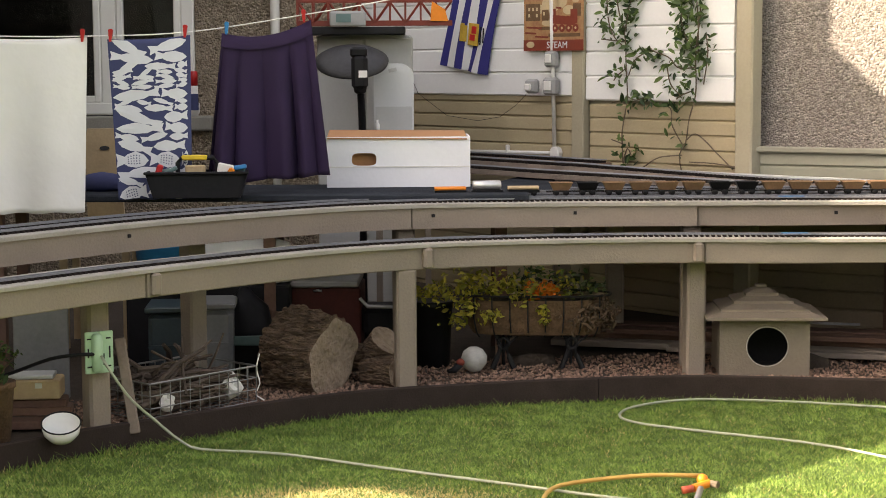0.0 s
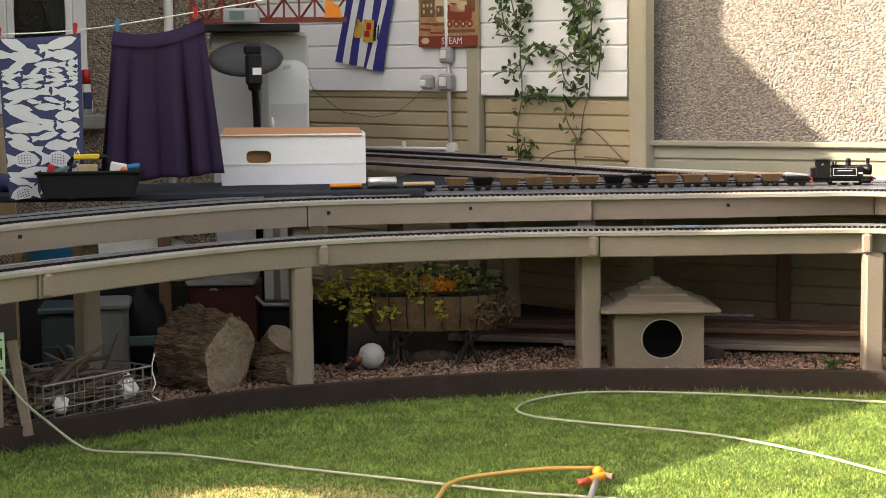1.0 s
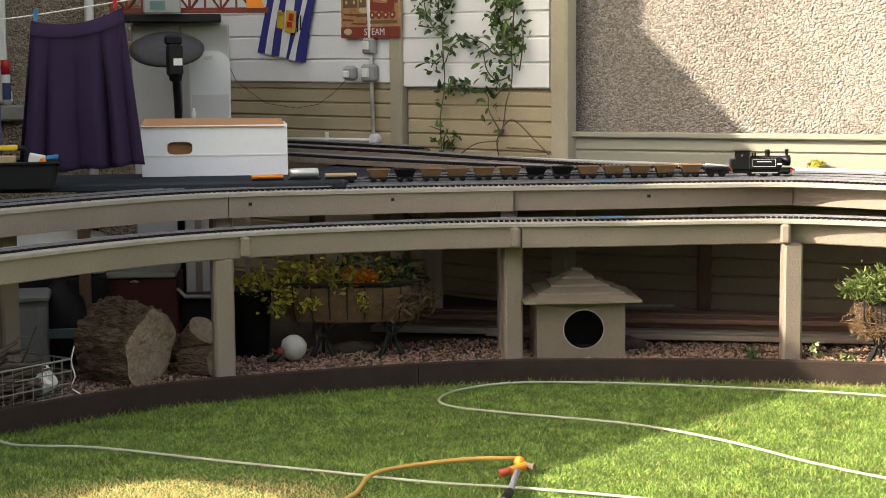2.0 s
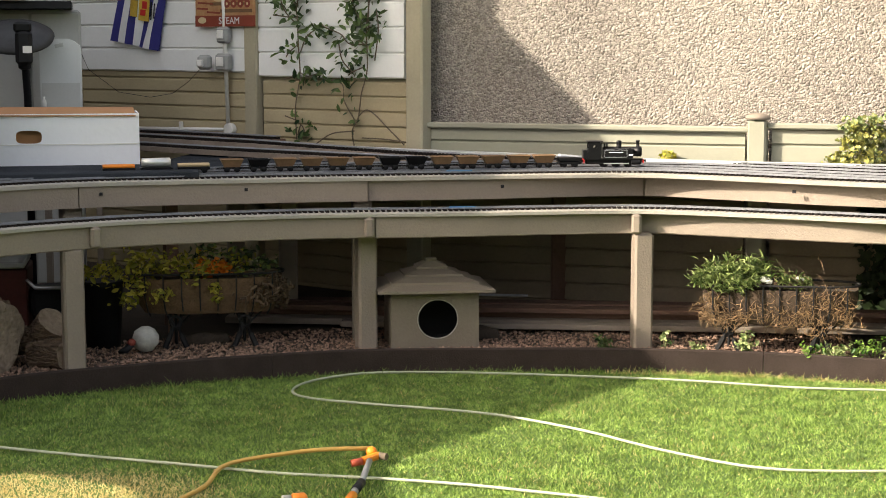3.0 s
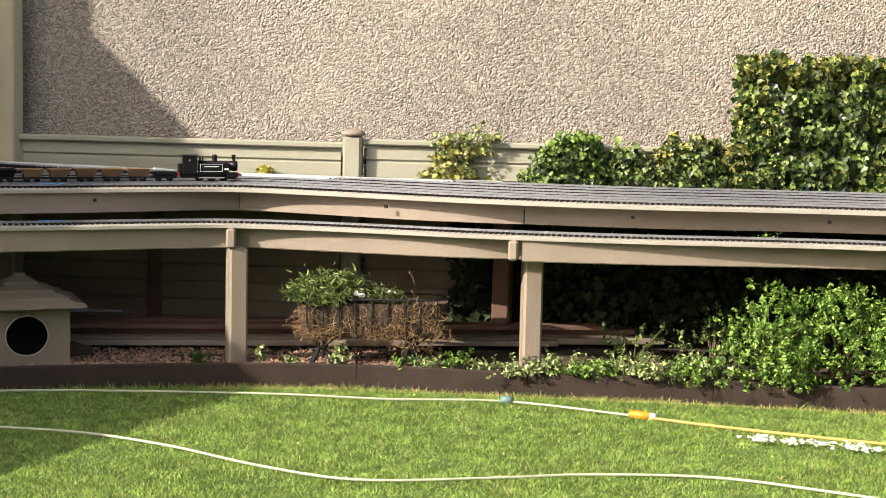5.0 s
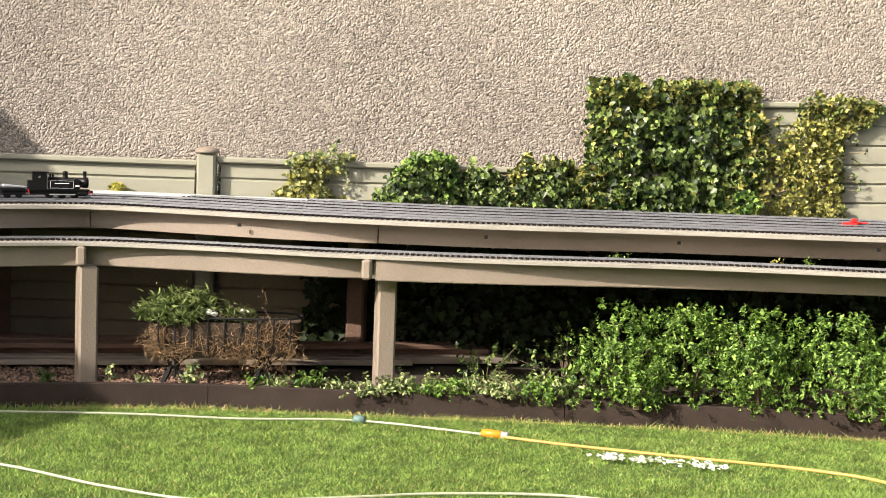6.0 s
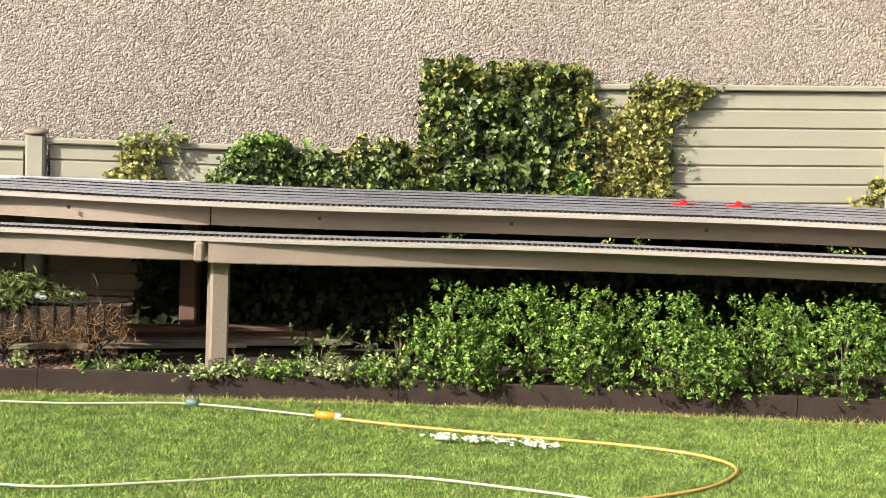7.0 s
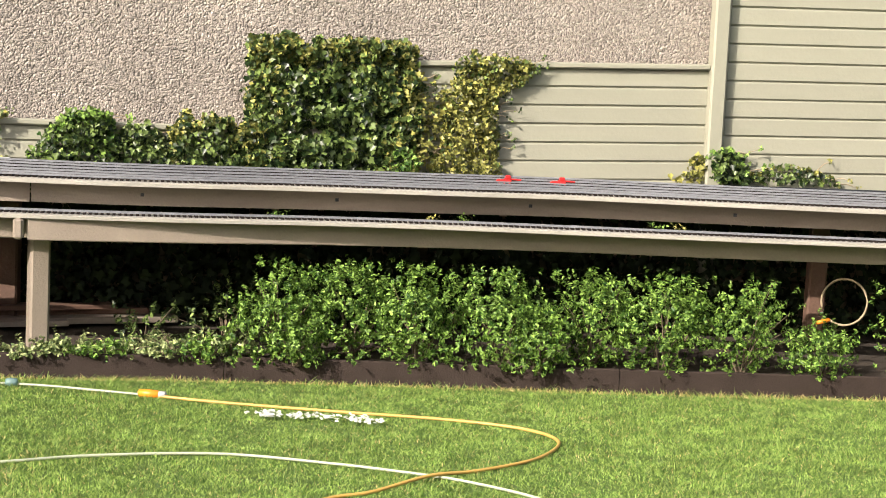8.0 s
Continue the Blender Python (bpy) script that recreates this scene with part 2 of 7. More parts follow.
# ---- mesh helpers ----
class Shape:
    """Gathers vertices and faces of one mesh."""

    def __init__(self):
        self.v, self.f = [], []

    def add(self, verts, faces):
        k = len(self.v)
        self.v += [tuple(p) for p in verts]
        self.f += [tuple(i + k for i in f) for f in faces]
        return self

    def box(self, c, s, rz=0.0, m=None, ch=0.0):
        """A box of size s centred at c, turned by rz degrees, with chamfered edges ch."""
        hx, hy, hz = s[0] / 2, s[1] / 2, s[2] / 2
        if ch:
            vs, fs = [], []
            e = min(ch, hx * .45, hy * .45, hz * .45)
            ring = [(hx - e, hy), (hx, hy - e), (hx, -hy + e), (hx - e, -hy), (-hx + e, -hy), (-hx, -hy + e), (-hx, hy - e), (-hx + e, hy)]
            for z, k in ((-hz, e), (-hz + e, 0), (hz - e, 0), (hz, e)):
                vs += [(x * (hx - k) / hx, y * (hy - k) / hy, z) for x, y in ring]
            for r in range(3):
                for i in range(8):
                    j = (i + 1) % 8
                    fs.append((r * 8 + j, r * 8 + i, r * 8 + 8 + i, r * 8 + 8 + j))
            fs += [tuple(range(8)), tuple(reversed(range(24, 32)))]
        else:
            vs = [(x * hx, y * hy, z * hz) for z in (-1, 1) for y in (-1, 1) for x in (-1, 1)]
            fs = [(0, 2, 3, 1), (4, 5, 7, 6), (0, 1, 5, 4), (1, 3, 7, 5), (3, 2, 6, 7), (2, 0, 4, 6)]
        t = m or pose(*c, 0, 0, rz)
        return self.add([t @ Vector(p) for p in vs], fs)

    def tube(self, pts, r, n=6, caps=True):
        """A round tube along pts; r a number or one radius for each point."""
        pts = [Vector(p) for p in pts]
        rs = r if isinstance(r, (list, tuple)) else [r] * len(pts)
        vs, fs = [], []
        up = Vector((0, 0, 1))
        for i, p in enumerate(pts):
            d = pts[min(i + 1, len(pts) - 1)] - pts[max(i - 1, 0)]
            d.normalize()
            a = d.cross(up if abs(d.z) < 0.95 else Vector((0, 1, 0))).normalized()
            b = a.cross(d)
            vs += [p + rs[i] * (math.cos(k * math.tau / n) * a + math.sin(k * math.tau / n) * b) for k in range(n)]
        for i in range(len(pts) - 1):
            for k in range(n):
                j = (k + 1) % n
                fs.append((i * n + k, i * n + j, i * n + n + j, i * n + n + k))
        if caps:
            fs += [tuple(reversed(range(n))), tuple(range(len(vs) - n, len(vs)))]
        return self.add(vs, fs)

    def lathe(self, prof, n=24, m=None, sx=1.0, sy=1.0):
        """Turns a profile of (radius, height) round z."""
        vs, fs = [], []
        for r, z in prof:
            vs += [(sx * r * math.cos(k * math.tau / n), sy * r * math.sin(k * math.tau / n), z) for k in range(n)]
        for i in range(len(prof) - 1):
            for k in range(n):
                j = (k + 1) % n
                fs.append((i * n + k, i * n + j, i * n + n + j, i * n + n + k))
        fs += [tuple(reversed(range(n))), tuple(range(len(vs) - n, len(vs)))]
        t = m or Matrix()
        return self.add([t @ Vector(p) for p in vs], fs)

    def sweep(self, line, sect):
        """Sweeps a closed section of (outward, z) along a level line of (x, y)."""
        k = len(sect)
        vs, fs = [], []
        for (x, y), (nx, ny) in zip(line, normals(line)):
            vs += [(x + d * nx, y + d * ny, z) for d, z in sect]
        for i in range(len(line) - 1):
            for a in range(k):
                b = (a + 1) % k
                fs.append((i * k + a, i * k + b, i * k + k + b, i * k + k + a))
        fs += [tuple(reversed(range(k))), tuple(range(len(vs) - k, len(vs)))]
        return self.add(vs, fs)

    def extrude(self, outline, y0, y1, m=None):
        """A plate: an outline of (x, z) from y0 to y1."""
        k = len(outline)
        vs = [(x, y0, z) for x, z in outline] + [(x, y1, z) for x, z in outline]
        fs = [tuple(range(k)), tuple(reversed(range(k, 2 * k)))]
        fs += [(i, i + k, (i + 1) % k + k, (i + 1) % k) for i in range(k)]
        t = m or Matrix()
        return self.add([t @ Vector(p) for p in vs], fs)

    def mesh(self, name, material, smooth=False):
        me = bpy.data.meshes.new(name)
        me.from_pydata(self.v, [], self.f)
        me.materials.append(material)
        if smooth:
            me.polygons.foreach_set("use_smooth", [True] * len(me.polygons))
        bm = bmesh.new()
        bm.from_mesh(me)
        bmesh.ops.recalc_face_normals(bm, faces=bm.faces)
        bm.to_mesh(me)
        bm.free()
        return me


def part(name, shape, material, parent=None, label="", smooth=False):
    """Links a Shape as one mesh object under a thing or a part."""
    ob = new(name, shape.mesh(name, material, smooth))
    if parent:
        ob.parent = parent
        ob.matrix_parent_inverse = parent.matrix_world.inverted() if parent.parent is None else Matrix()
    if label:
        ob["label"] = label
    return ob


def thing(name, label, category, group="", kind="", at=(0, 0, 0)):
    ob = new(name)
    ob.empty_display_size = 0.05
    ob.location = at
    bpy.context.view_layer.update()
    return tagged(ob, label, category, group, kind)


def piece(name, me, parent, m):
    ob = new(name, me)
    ob.parent = parent
    ob.matrix_parent_inverse = parent.matrix_world.inverted()
    ob.matrix_basis = m
    return ob


def spline(pts, step=0.03):
    """A smooth level line through control points, evenly stepped."""
    p = [np.array(q, float) for q in pts]
    p = [2 * p[0] - p[1]] + p + [2 * p[-1] - p[-2]]
    raw = []
    for i in range(1, len(p) - 2):
        a, b, c, d = p[i - 1:i + 3]
        for t in np.linspace(0, 1, 24, endpoint=False):
            raw.append(0.5 * (2 * b + (c - a) * t + (2 * a - 5 * b + 4 * c - d) * t * t + (3 * b - a - 3 * c + d) * t ** 3))
    raw.append(p[-2])
    raw = np.array(raw)
    s = np.r_[0, np.cumsum(np.linalg.norm(np.diff(raw, axis=0), axis=1))]
    k = max(2, int(s[-1] / step) + 1)
    q = np.linspace(0, s[-1], k)
    return np.stack([np.interp(q, s, raw[:, i]) for i in range(raw.shape[1])], 1)


def normals(line):
    line = np.asarray(line)[:, :2]
    d = np.gradient(line, axis=0)
    d /= np.linalg.norm(d, axis=1)[:, None] + 1e-9
    return np.stack([-d[:, 1], d[:, 0]], 1)


def offset(line, d):
    line = np.asarray(line)
    return line + normals(line) * d


def cut(line, a0, a1):
    """The stretch of a line between two bearings from the middle of the walk, in degrees."""
    az = np.degrees(np.arctan2(line[:, 0], line[:, 1]))
    a0, a1 = max(a0, az[0]), min(a1, az[-1])
    ends = [np.array([np.interp(a, az, line[:, 0]), np.interp(a, az, line[:, 1])]) for a in (a0, a1)]
    return np.array([ends[0], *line[(az > a0 + 0.02) & (az < a1 - 0.02)], ends[1]])


def at_bearing(line, a):
    az = np.degrees(np.arctan2(line[:, 0], line[:, 1]))
    i = int(np.argmin(np.abs(az - a)))
    d = line[min(i + 1, len(line) - 1)] - line[max(i - 1, 0)]
    return line[i], math.degrees(math.atan2(d[1], d[0]))


LEAF_OUTLINES = {                                    # half outlines: along the midrib, and out from it
    "oval": ((-0.5, 0.0), (-0.2, 0.42), (0.18, 0.40), (0.5, 0.0)),
    "ivy": ((-0.34, 0.0), (-0.5, 0.30), (-0.08, 0.52), (0.10, 0.24), (0.56, 0.0)),
    "blade": ((-0.5, 0.0), (-0.1, 0.5), (0.5, 0.0)),
}


def leaf_mesh(name, pos, nrm, size, material, fold=0.25, slim=0.55, rng=None, outline="oval", hang=None):
    """Many small leaves folded along the midrib: pos and nrm are arrays, size a number or an array, hang a direction for the tips."""
    rng = rng or np.random.default_rng(5)
    k = len(pos)
    size = np.broadcast_to(size, (k,)) * rng.uniform(0.6, 1.35, k)
    r = rng.normal(size=(k, 3))
    if hang is not None:
        r = r * 0.6 + np.asarray(hang)
    u = r - nrm * np.sum(r * nrm, 1)[:, None]
    u /= np.linalg.norm(u, axis=1)[:, None] + 1e-9
    v = np.cross(nrm, u)
    s = size[:, None]
    half = LEAF_OUTLINES[outline]
    rim = [(a, b) for a, b in half] + [(a, -b) for a, b in reversed(half[1:-1])]
    V = np.stack([pos + u * s * a + v * s * slim * b + nrm * s * (fold * abs(b) - 0.25 * a * a) for a, b in rim], 1).reshape(-1, 3)
    h, w = len(half), len(rim)
    left = np.arange(h)
    right = np.array([0, h - 1] + list(range(h, w)))
    loops = (np.arange(k)[:, None] * w + np.concatenate([left, right])[None]).reshape(-1)
    me = bpy.data.meshes.new(name)
    me.vertices.add(len(V))
    me.vertices.foreach_set("co", V.ravel())
    me.loops.add(len(loops))
    me.loops.foreach_set("vertex_index", loops)
    me.polygons.add(2 * k)
    me.polygons.foreach_set("loop_start", np.arange(0, len(loops), h))
    me.update(calc_edges=True)
    me.materials.append(material)
    return me


def leaf_part(name, parent, pos, nrm, size, material, label="", **kw):
    ob = new(name, leaf_mesh(name, np.asarray(pos), np.asarray(nrm), size, material, **kw))
    if parent:
        ob.parent = parent
        ob.matrix_parent_inverse = parent.matrix_world.inverted()
    if label:
        ob["label"] = label
    return ob


def unit(a):
    return a / (np.linalg.norm(a, axis=1)[:, None] + 1e-9)


# ---- plan ----
Z_LOW, Z_UP, Z_LAWN = 0.679, 0.834, -0.125
LOW = spline([(-2.402, 6.03), (-1.775, 6.80), (-1.274, 7.41), (-0.609, 8.05), (-0.133, 8.33), (0.312, 8.46), (0.968, 8.53), (1.670, 8.48), (2.240, 8.46),
              (2.620, 8.40), (3.070, 8.12), (3.660, 7.67), (4.350, 7.27), (5.130, 6.90), (5.850, 6.44), (6.520, 5.95), (7.380, 5.34), (8.370, 4.64)])
UP = spline([(-2.518, 6.36), (-1.870, 7.22), (-1.318, 7.92), (-0.636, 8.53), (-0.170, 8.76), (0.324, 8.82), (1.008, 8.84), (1.730, 8.82), (2.260, 8.81),
             (2.710, 8.75), (3.080, 8.46), (3.510, 8.05), (3.920, 7.73), (4.410, 7.42), (5.110, 7.10), (5.760, 6.74), (6.310, 6.43), (7.020, 5.86), (7.620, 5.41), (8.620, 4.71)])
KERB_LINE = spline([(-2.550, 6.1), (-1.852, 7.07), (-1.231, 7.63), (-0.508, 8.14), (-0.011, 8.32), (0.595, 8.46), (1.220, 8.52), (1.850, 8.43), (2.480, 8.30), (3.120, 8.06),
                    (3.740, 7.70), (4.340, 7.37), (4.900, 7.03), (5.360, 6.72), (6.540, 5.92), (7.460, 5.33), (8.600, 4.6)])
N_R = np.array([math.sin(radians(29)), math.cos(radians(29))])     # fence on the far side
C_R = 9.95
T_R = np.array([N_R[1], -N_R[0]])
N_L = np.array([0.743, 0.669])                                      # boarded wall with the sockets
C_L = 8.274
T_L = np.array([N_L[1], -N_L[0]])


def on_r(x, out=0.0):
    """A point of the far fence by its x, out metres in front of it."""
    y = (C_R - N_R[0] * x) / N_R[1]
    return np.array([x, y]) - out * N_R


def on_l(x, out=0.0):
    y = (C_L - N_L[0] * x) / N_L[1]
    return np.array([x, y]) - out * N_L


TURN_R = math.degrees(math.atan2(T_R[1], T_R[0]))
TURN_L = math.degrees(math.atan2(T_L[1], T_L[0]))

# ---- ground ----
g = Shape()
g.add([(-60, -40, Z_LAWN), (70, -40, Z_LAWN), (70, 70, Z_LAWN), (-60, 70, Z_LAWN)], [(0, 1, 2, 3)])
tagged(part("ground", g, LAWN), "green mown lawn ground reaching past the garden", "lawn", kind="structure")

# gravel bed behind the kerb and the patio under the far side
bed = Shape()
kl = offset(KERB_LINE, 0.02)
vs = [(x, y, -0.033) for x, y in kl] + [(x, y, -0.033) for x, y in offset(KERB_LINE, 6.5)]
k = len(kl)
bed.add(vs, [(i, i + 1, k + i + 1, k + i) for i in range(k - 1)])
tagged(part("planting_bed", bed, SOIL), "dark soil bed under the raised railway behind the kerb", "ground", kind="structure")

kerb = thing("kerb", "dark brown plastic lawn edging boards standing upright", "kerb", kind="structure")
for a0, a1 in ((-22, 5.0), (5.0, 21.2), (21.2, 33.0), (33.0, 46), (46.0, 60)):
    seg = cut(KERB_LINE, a0 + 0.012, a1 - 0.012)
    if len(seg) > 2:
        part("edging_board", Shape().sweep(seg, [(0, -0.16), (0, -0.010), (0.006, -0.004), (0.024, -0.004), (0.03, -0.010), (0.03, -0.16)]), KERB, kerb)

# ---- far wall: pebble dash with a boarded fence before it ----
wall = Shape()
a, b = on_r(1.70, -0.16), on_r(14.0, -0.16)
mid = (a + b) / 2
wall.box((*mid, 1.9), (np.linalg.norm(b - a), 0.2, 4.2), TURN_R)
tagged(part("wall_north", wall, PEBBLE), "beige pebble-dashed house wall behind the fence", "wall", kind="structure")

def board_mesh(name, length, height, material, proud=0.006):
    """One lapped board: lying along x, its face towards -y, with a rounded shadow gap along its top."""
    h = height
    sect = [(0.004, 0.0), (0.0, 0.004), (-proud, 0.008), (-proud * 0.6, h - 0.014), (0.0, h - 0.008), (0.008, h - 0.004), (0.008, h), (0.022, h), (0.022, 0.0)]
    s = Shape()
    vs = [(x, y, z) for x in (-length / 2, length / 2) for y, z in sect]
    k = len(sect)
    s.add(vs, [(i, (i + 1) % k, (i + 1) % k + k, i + k) for i in range(k)] + [tuple(reversed(range(k))), tuple(range(k, 2 * k))])
    return s.mesh(name, material)


def boarding(parent, on, turn, x0, x1, z0, z1, pitch, material, out=0.0, slope=0.0):
    """Rows of lapped boards between two x on a wall line."""
    p, q = on(x0, out), on(x1, out)
    c, length = (p + q) / 2, np.linalg.norm(q - p)
    me = board_mesh("board", length, pitch, material)
    z = z0
    while z < z1 - 0.02:
        piece("board", me, parent, pose(c[0], c[1], z, 0, -slope, turn))
        z += pitch


def fence_cap(parent, on, turn, x0, x1, z, out, material, slope=0.0):
    p, q = on(x0, out), on(x1, out)
    c, length = (p + q) / 2, np.linalg.norm(q - p)
    s = Shape()
    s.box((0, 0, 0), (length, 0.05, 0.034), 0, pose(c[0], c[1], z, 0, -slope, turn), 0.008)
    part("capping", s, material, parent)


fence = thing("fence", "cream painted horizontal board fence with capping along the wall", "fence", kind="structure")
# boards below deck height carry the deck's shade in their colour
boarding(fence, on_r, TURN_R, 1.84, 3.53, -0.1, 0.82, 0.103, OLIVE_SHADED, 0.03)
boarding(fence, on_r, TURN_R, 1.84, 3.53, 0.827, 0.93, 0.103, CREAM, 0.03)
boarding(fence, on_r, TURN_R, 1.84, 3.53, 0.93, 1.0, 0.085, CREAM, 0.03)
fence_cap(fence, on_r, TURN_R, 1.82, 3.55, 1.022, 0.045, CREAM)
boarding(fence, on_r, TURN_R, 3.66, 6.32, -0.1, 0.82, 0.104, OLIVE_SHADED, 0.03)
boarding(fence, on_r, TURN_R, 3.66, 6.32, 0.836, 0.93, 0.104, CREAM, 0.03)
boarding(fence, on_r, TURN_R, 3.66, 6.32, 0.94, 1.03, 0.095, CREAM, 0.03)
fence_cap(fence, on_r, TURN_R, 3.64, 6.32, 1.045, 0.045, CREAM)
boarding(fence, on_r, TURN_R, 6.33, 7.82, -0.17, 0.71, 0.108, OLIVE_SHADED, 0.03, slope=1.7)
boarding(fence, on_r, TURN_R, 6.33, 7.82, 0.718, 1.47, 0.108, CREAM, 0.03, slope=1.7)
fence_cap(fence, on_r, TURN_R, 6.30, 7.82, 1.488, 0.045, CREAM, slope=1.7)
boarding(fence, on_r, TURN_R, 7.92, 12.0, -0.24, 0.62, 0.108, OLIVE_SHADED, 0.03, slope=1.2)
boarding(fence, on_r, TURN_R, 7.92, 12.0, 0.626, 2.7, 0.108, CREAM, 0.03, slope=1.2)

fp = thing("fence_post", "cream fence post with a rounded brown cap", "post", at=(*on_r(3.595, 0.06), -0.1))
part("post", Shape().box((*on_r(3.595, 0.06), 0.49), (0.105, 0.1, 1.18), TURN_R, ch=0.012), CREAM, fp)
part("cap", Shape().lathe([(0.05, 1.08), (0.068, 1.083), (0.07, 1.095), (0.05, 1.11), (0.02, 1.118)], 16, pose(*on_r(3.595, 0.06), 0)), TAUPE, fp, "weathered brown cap", True)
fp2 = thing("fence_post", "tall cream square fence post against the board fence", "post", at=(*on_r(7.86, 0.08), -0.1))
part("post", Shape().box((0, 0, 0), (0.095, 0.10, 3.2), 0, pose(*on_r(7.86, 0.05), 1.5, 0, 0, TURN_R), ch=0.012), CREAM, fp2)

# ---- boarded wall with sockets ----
lw = thing("wall_east", "boarded shed wall, white upper panels over olive lower boards", "wall", kind="structure")
p, q = on_l(-0.6, -0.05), on_l(1.80, -0.05)
part("backing", Shape().box((*((p + q) / 2), 1.5), (np.linalg.norm(q - p), 0.06, 3.4), TURN_L), OLIVE_POST, lw)
boarding(lw, on_l, TURN_L, -0.55, 0.885, -0.1, 1.30, 0.0915, OLIVE, 0.005)
boarding(lw, on_l, TURN_L, 0.975, 1.76, -0.1, 1.29, 0.0915, OLIVE, 0.005)
boarding(lw, on_l, TURN_L, -0.55, 0.88, 1.315, 3.0, 0.155, WHITE, 0.025)
boarding(lw, on_l, TURN_L, 0.962, 1.755, 1.292, 3.0, 0.155, WHITE, 0.025)
part("post", Shape().box((*on_l(0.925, 0.02), 1.4), (0.105, 0.07, 3.2), TURN_L, ch=0.008), OLIVE_POST, lw)
part("corner_post", Shape().box((*on_l(1.828, 0.03), 1.4), (0.125, 0.10, 3.2), TURN_L, ch=0.01), OLIVE_POST, lw)

# ---- house wall with window ----
hw = thing("wall_west", "brown pebble-dashed house wall with a window over a grey sill", "wall", kind="structure")
h = Shape()
h.box((-5.5, 13.15, 0.52), (10.4, 0.3, 1.24))                      # below the sill
h.box((-1.0, 13.15, 2.9), (1.55, 0.3, 3.6))                         # right of the window
h.box((-6.9, 13.15, 2.9), (4.9, 0.3, 3.6))
h.box((-3.1, 13.15, 3.9), (2.7, 0.3, 1.6))
part("wall", h, PEBBLE_HOUSE, hw)
part("sill", Shape().box((-3.1, 12.97, 1.10), (2.9, 0.16, 0.11), ch=0.012), SILL, hw)
win = thing("window_1", "white plastic window with two dark panes", "window", kind="structure")
fr = Shape()
fr.box((-1.83, 13.03, 2.12), (0.10, 0.09, 1.9), ch=0.012).box((-2.41, 13.03, 2.12), (0.12, 0.09, 1.9), ch=0.012).box((-4.4, 13.03, 2.12), (0.10, 0.09, 1.9), ch=0.012)
fr.box((-3.1, 13.03, 1.21), (2.7, 0.10, 0.095), ch=0.012).box((-3.1, 13.03, 3.06), (2.7, 0.10, 0.09), ch=0.012)
part("window_frame", fr, UPVC, win)
for x0, x1 in ((-4.35, -2.47), (-2.35, -1.88)):
    s = Shape()
    for x in (x0 + 0.025, x1 - 0.025):
        s.box((x, 13.01, 2.13), (0.05, 0.06, 1.75), ch=0.008)
    for z in (1.28, 2.99):
        s.box(((x0 + x1) / 2, 13.01, z), (x1 - x0, 0.055, 0.05), ch=0.008)
    sash = part("sash", s, UPVC, win)
    pane = part("pane", Shape().box(((x0 + x1) / 2, 13.03, 2.13), (x1 - x0 - 0.08, 0.006, 1.68)), GLASS, sash)
    pane.visible_shadow = False
room = Shape()
room.box((-3.1, 15.5, 2.1), (5.0, 0.1, 3.0)).box((-5.6, 14.4, 2.1), (0.1, 2.2, 3.0)).box((-0.6, 14.4, 2.1), (0.1, 2.2, 3.0)).box((-3.1, 14.4, 3.6), (5.0, 2.2, 0.1)).box((-3.1, 14.4, 0.6), (5.0, 2.2, 0.1))
tagged(part("room", room, UNLIT_INSIDE), "dim room behind the window", "room", kind="structure")
pipe = thing("downpipe", "cream plastic downpipe on the house wall", "pipe")
part("pipe", Shape().tube([(-1.18, 12.93, -0.1), (-1.18, 12.93, 4.0)], 0.034, 12), UPVC, pipe, smooth=True)

# unseen house-like casters, shaped to throw the shade on the garden's left
nb = thing("house", "unseen house-like shadow casters added to shade the left of the garden", "house", kind="structure")
AXES = Matrix(((0, 1, 0, 0), (1, 0, 0, 0), (0, 0, 1, 0), (0, 0, 0, 1)))
part("wall", Shape().extrude([(6.12, -0.1), (6.32, 1.36), (6.42, 1.5), (9.28, 4.0), (9.28, 8.0), (11.5, 8.0), (11.5, -0.1)], -3.0, -6.0, AXES), PEBBLE_HOUSE, nb)
# thin slab outlined from the shadow edge, open below for the sunlit patch
part("roof", Shape().extrude([(4.9, 1.93), (4.9, 2.08), (5.95, 2.12), (9.28, 4.58), (9.28, 4.1), (6.40, 1.42), (5.94, 1.68)], -2.98, -3.2, AXES), SILL, nb)
part("rear_wing", Shape().box((-5.2, 12.6, 4.0), (2.6, 2.6, 8.2)), PEBBLE_HOUSE, nb)

# unseen plain walls added behind and beside the camera to cut low sky light
ring = thing("garden_wall", "unseen plain dark walls added round the lawn to cut sky light", "wall", kind="structure")
part("wall", Shape().box((3.0, -5.0, 2.0), (34, 0.3, 4.2)), DARKWALL, ring)
part("wall", Shape().box((19.0, 3.0, 1.5), (0.3, 17, 3.2)), DARKWALL, ring)
part("wall", Shape().box((-13.0, 0.4, 0.9), (0.3, 10.5, 2.0)), DARKWALL, ring)

def set_back(line, i0, i1, bow=0.0):
    """Straight boards under a curved edge: the board lies back by i0 at its start and i1 at its end, and comes forward by bow between."""
    t = np.linspace(0, 1, len(line))[:, None]
    return line + normals(line) * np.clip(i0 + (i1 - i0) * t - 4 * bow * t * (1 - t), 0, 0.17)


LOW_INSET = {-40: (0, 0.01), -9.9: (0, 0.01), -0.55: (0, 0.01), 8.45: (0, 0.035), 17.0: (0.08, 0.10, 0.062), 26.6: (0.0, 0.28), 56.0: (0.17, 0.17)}
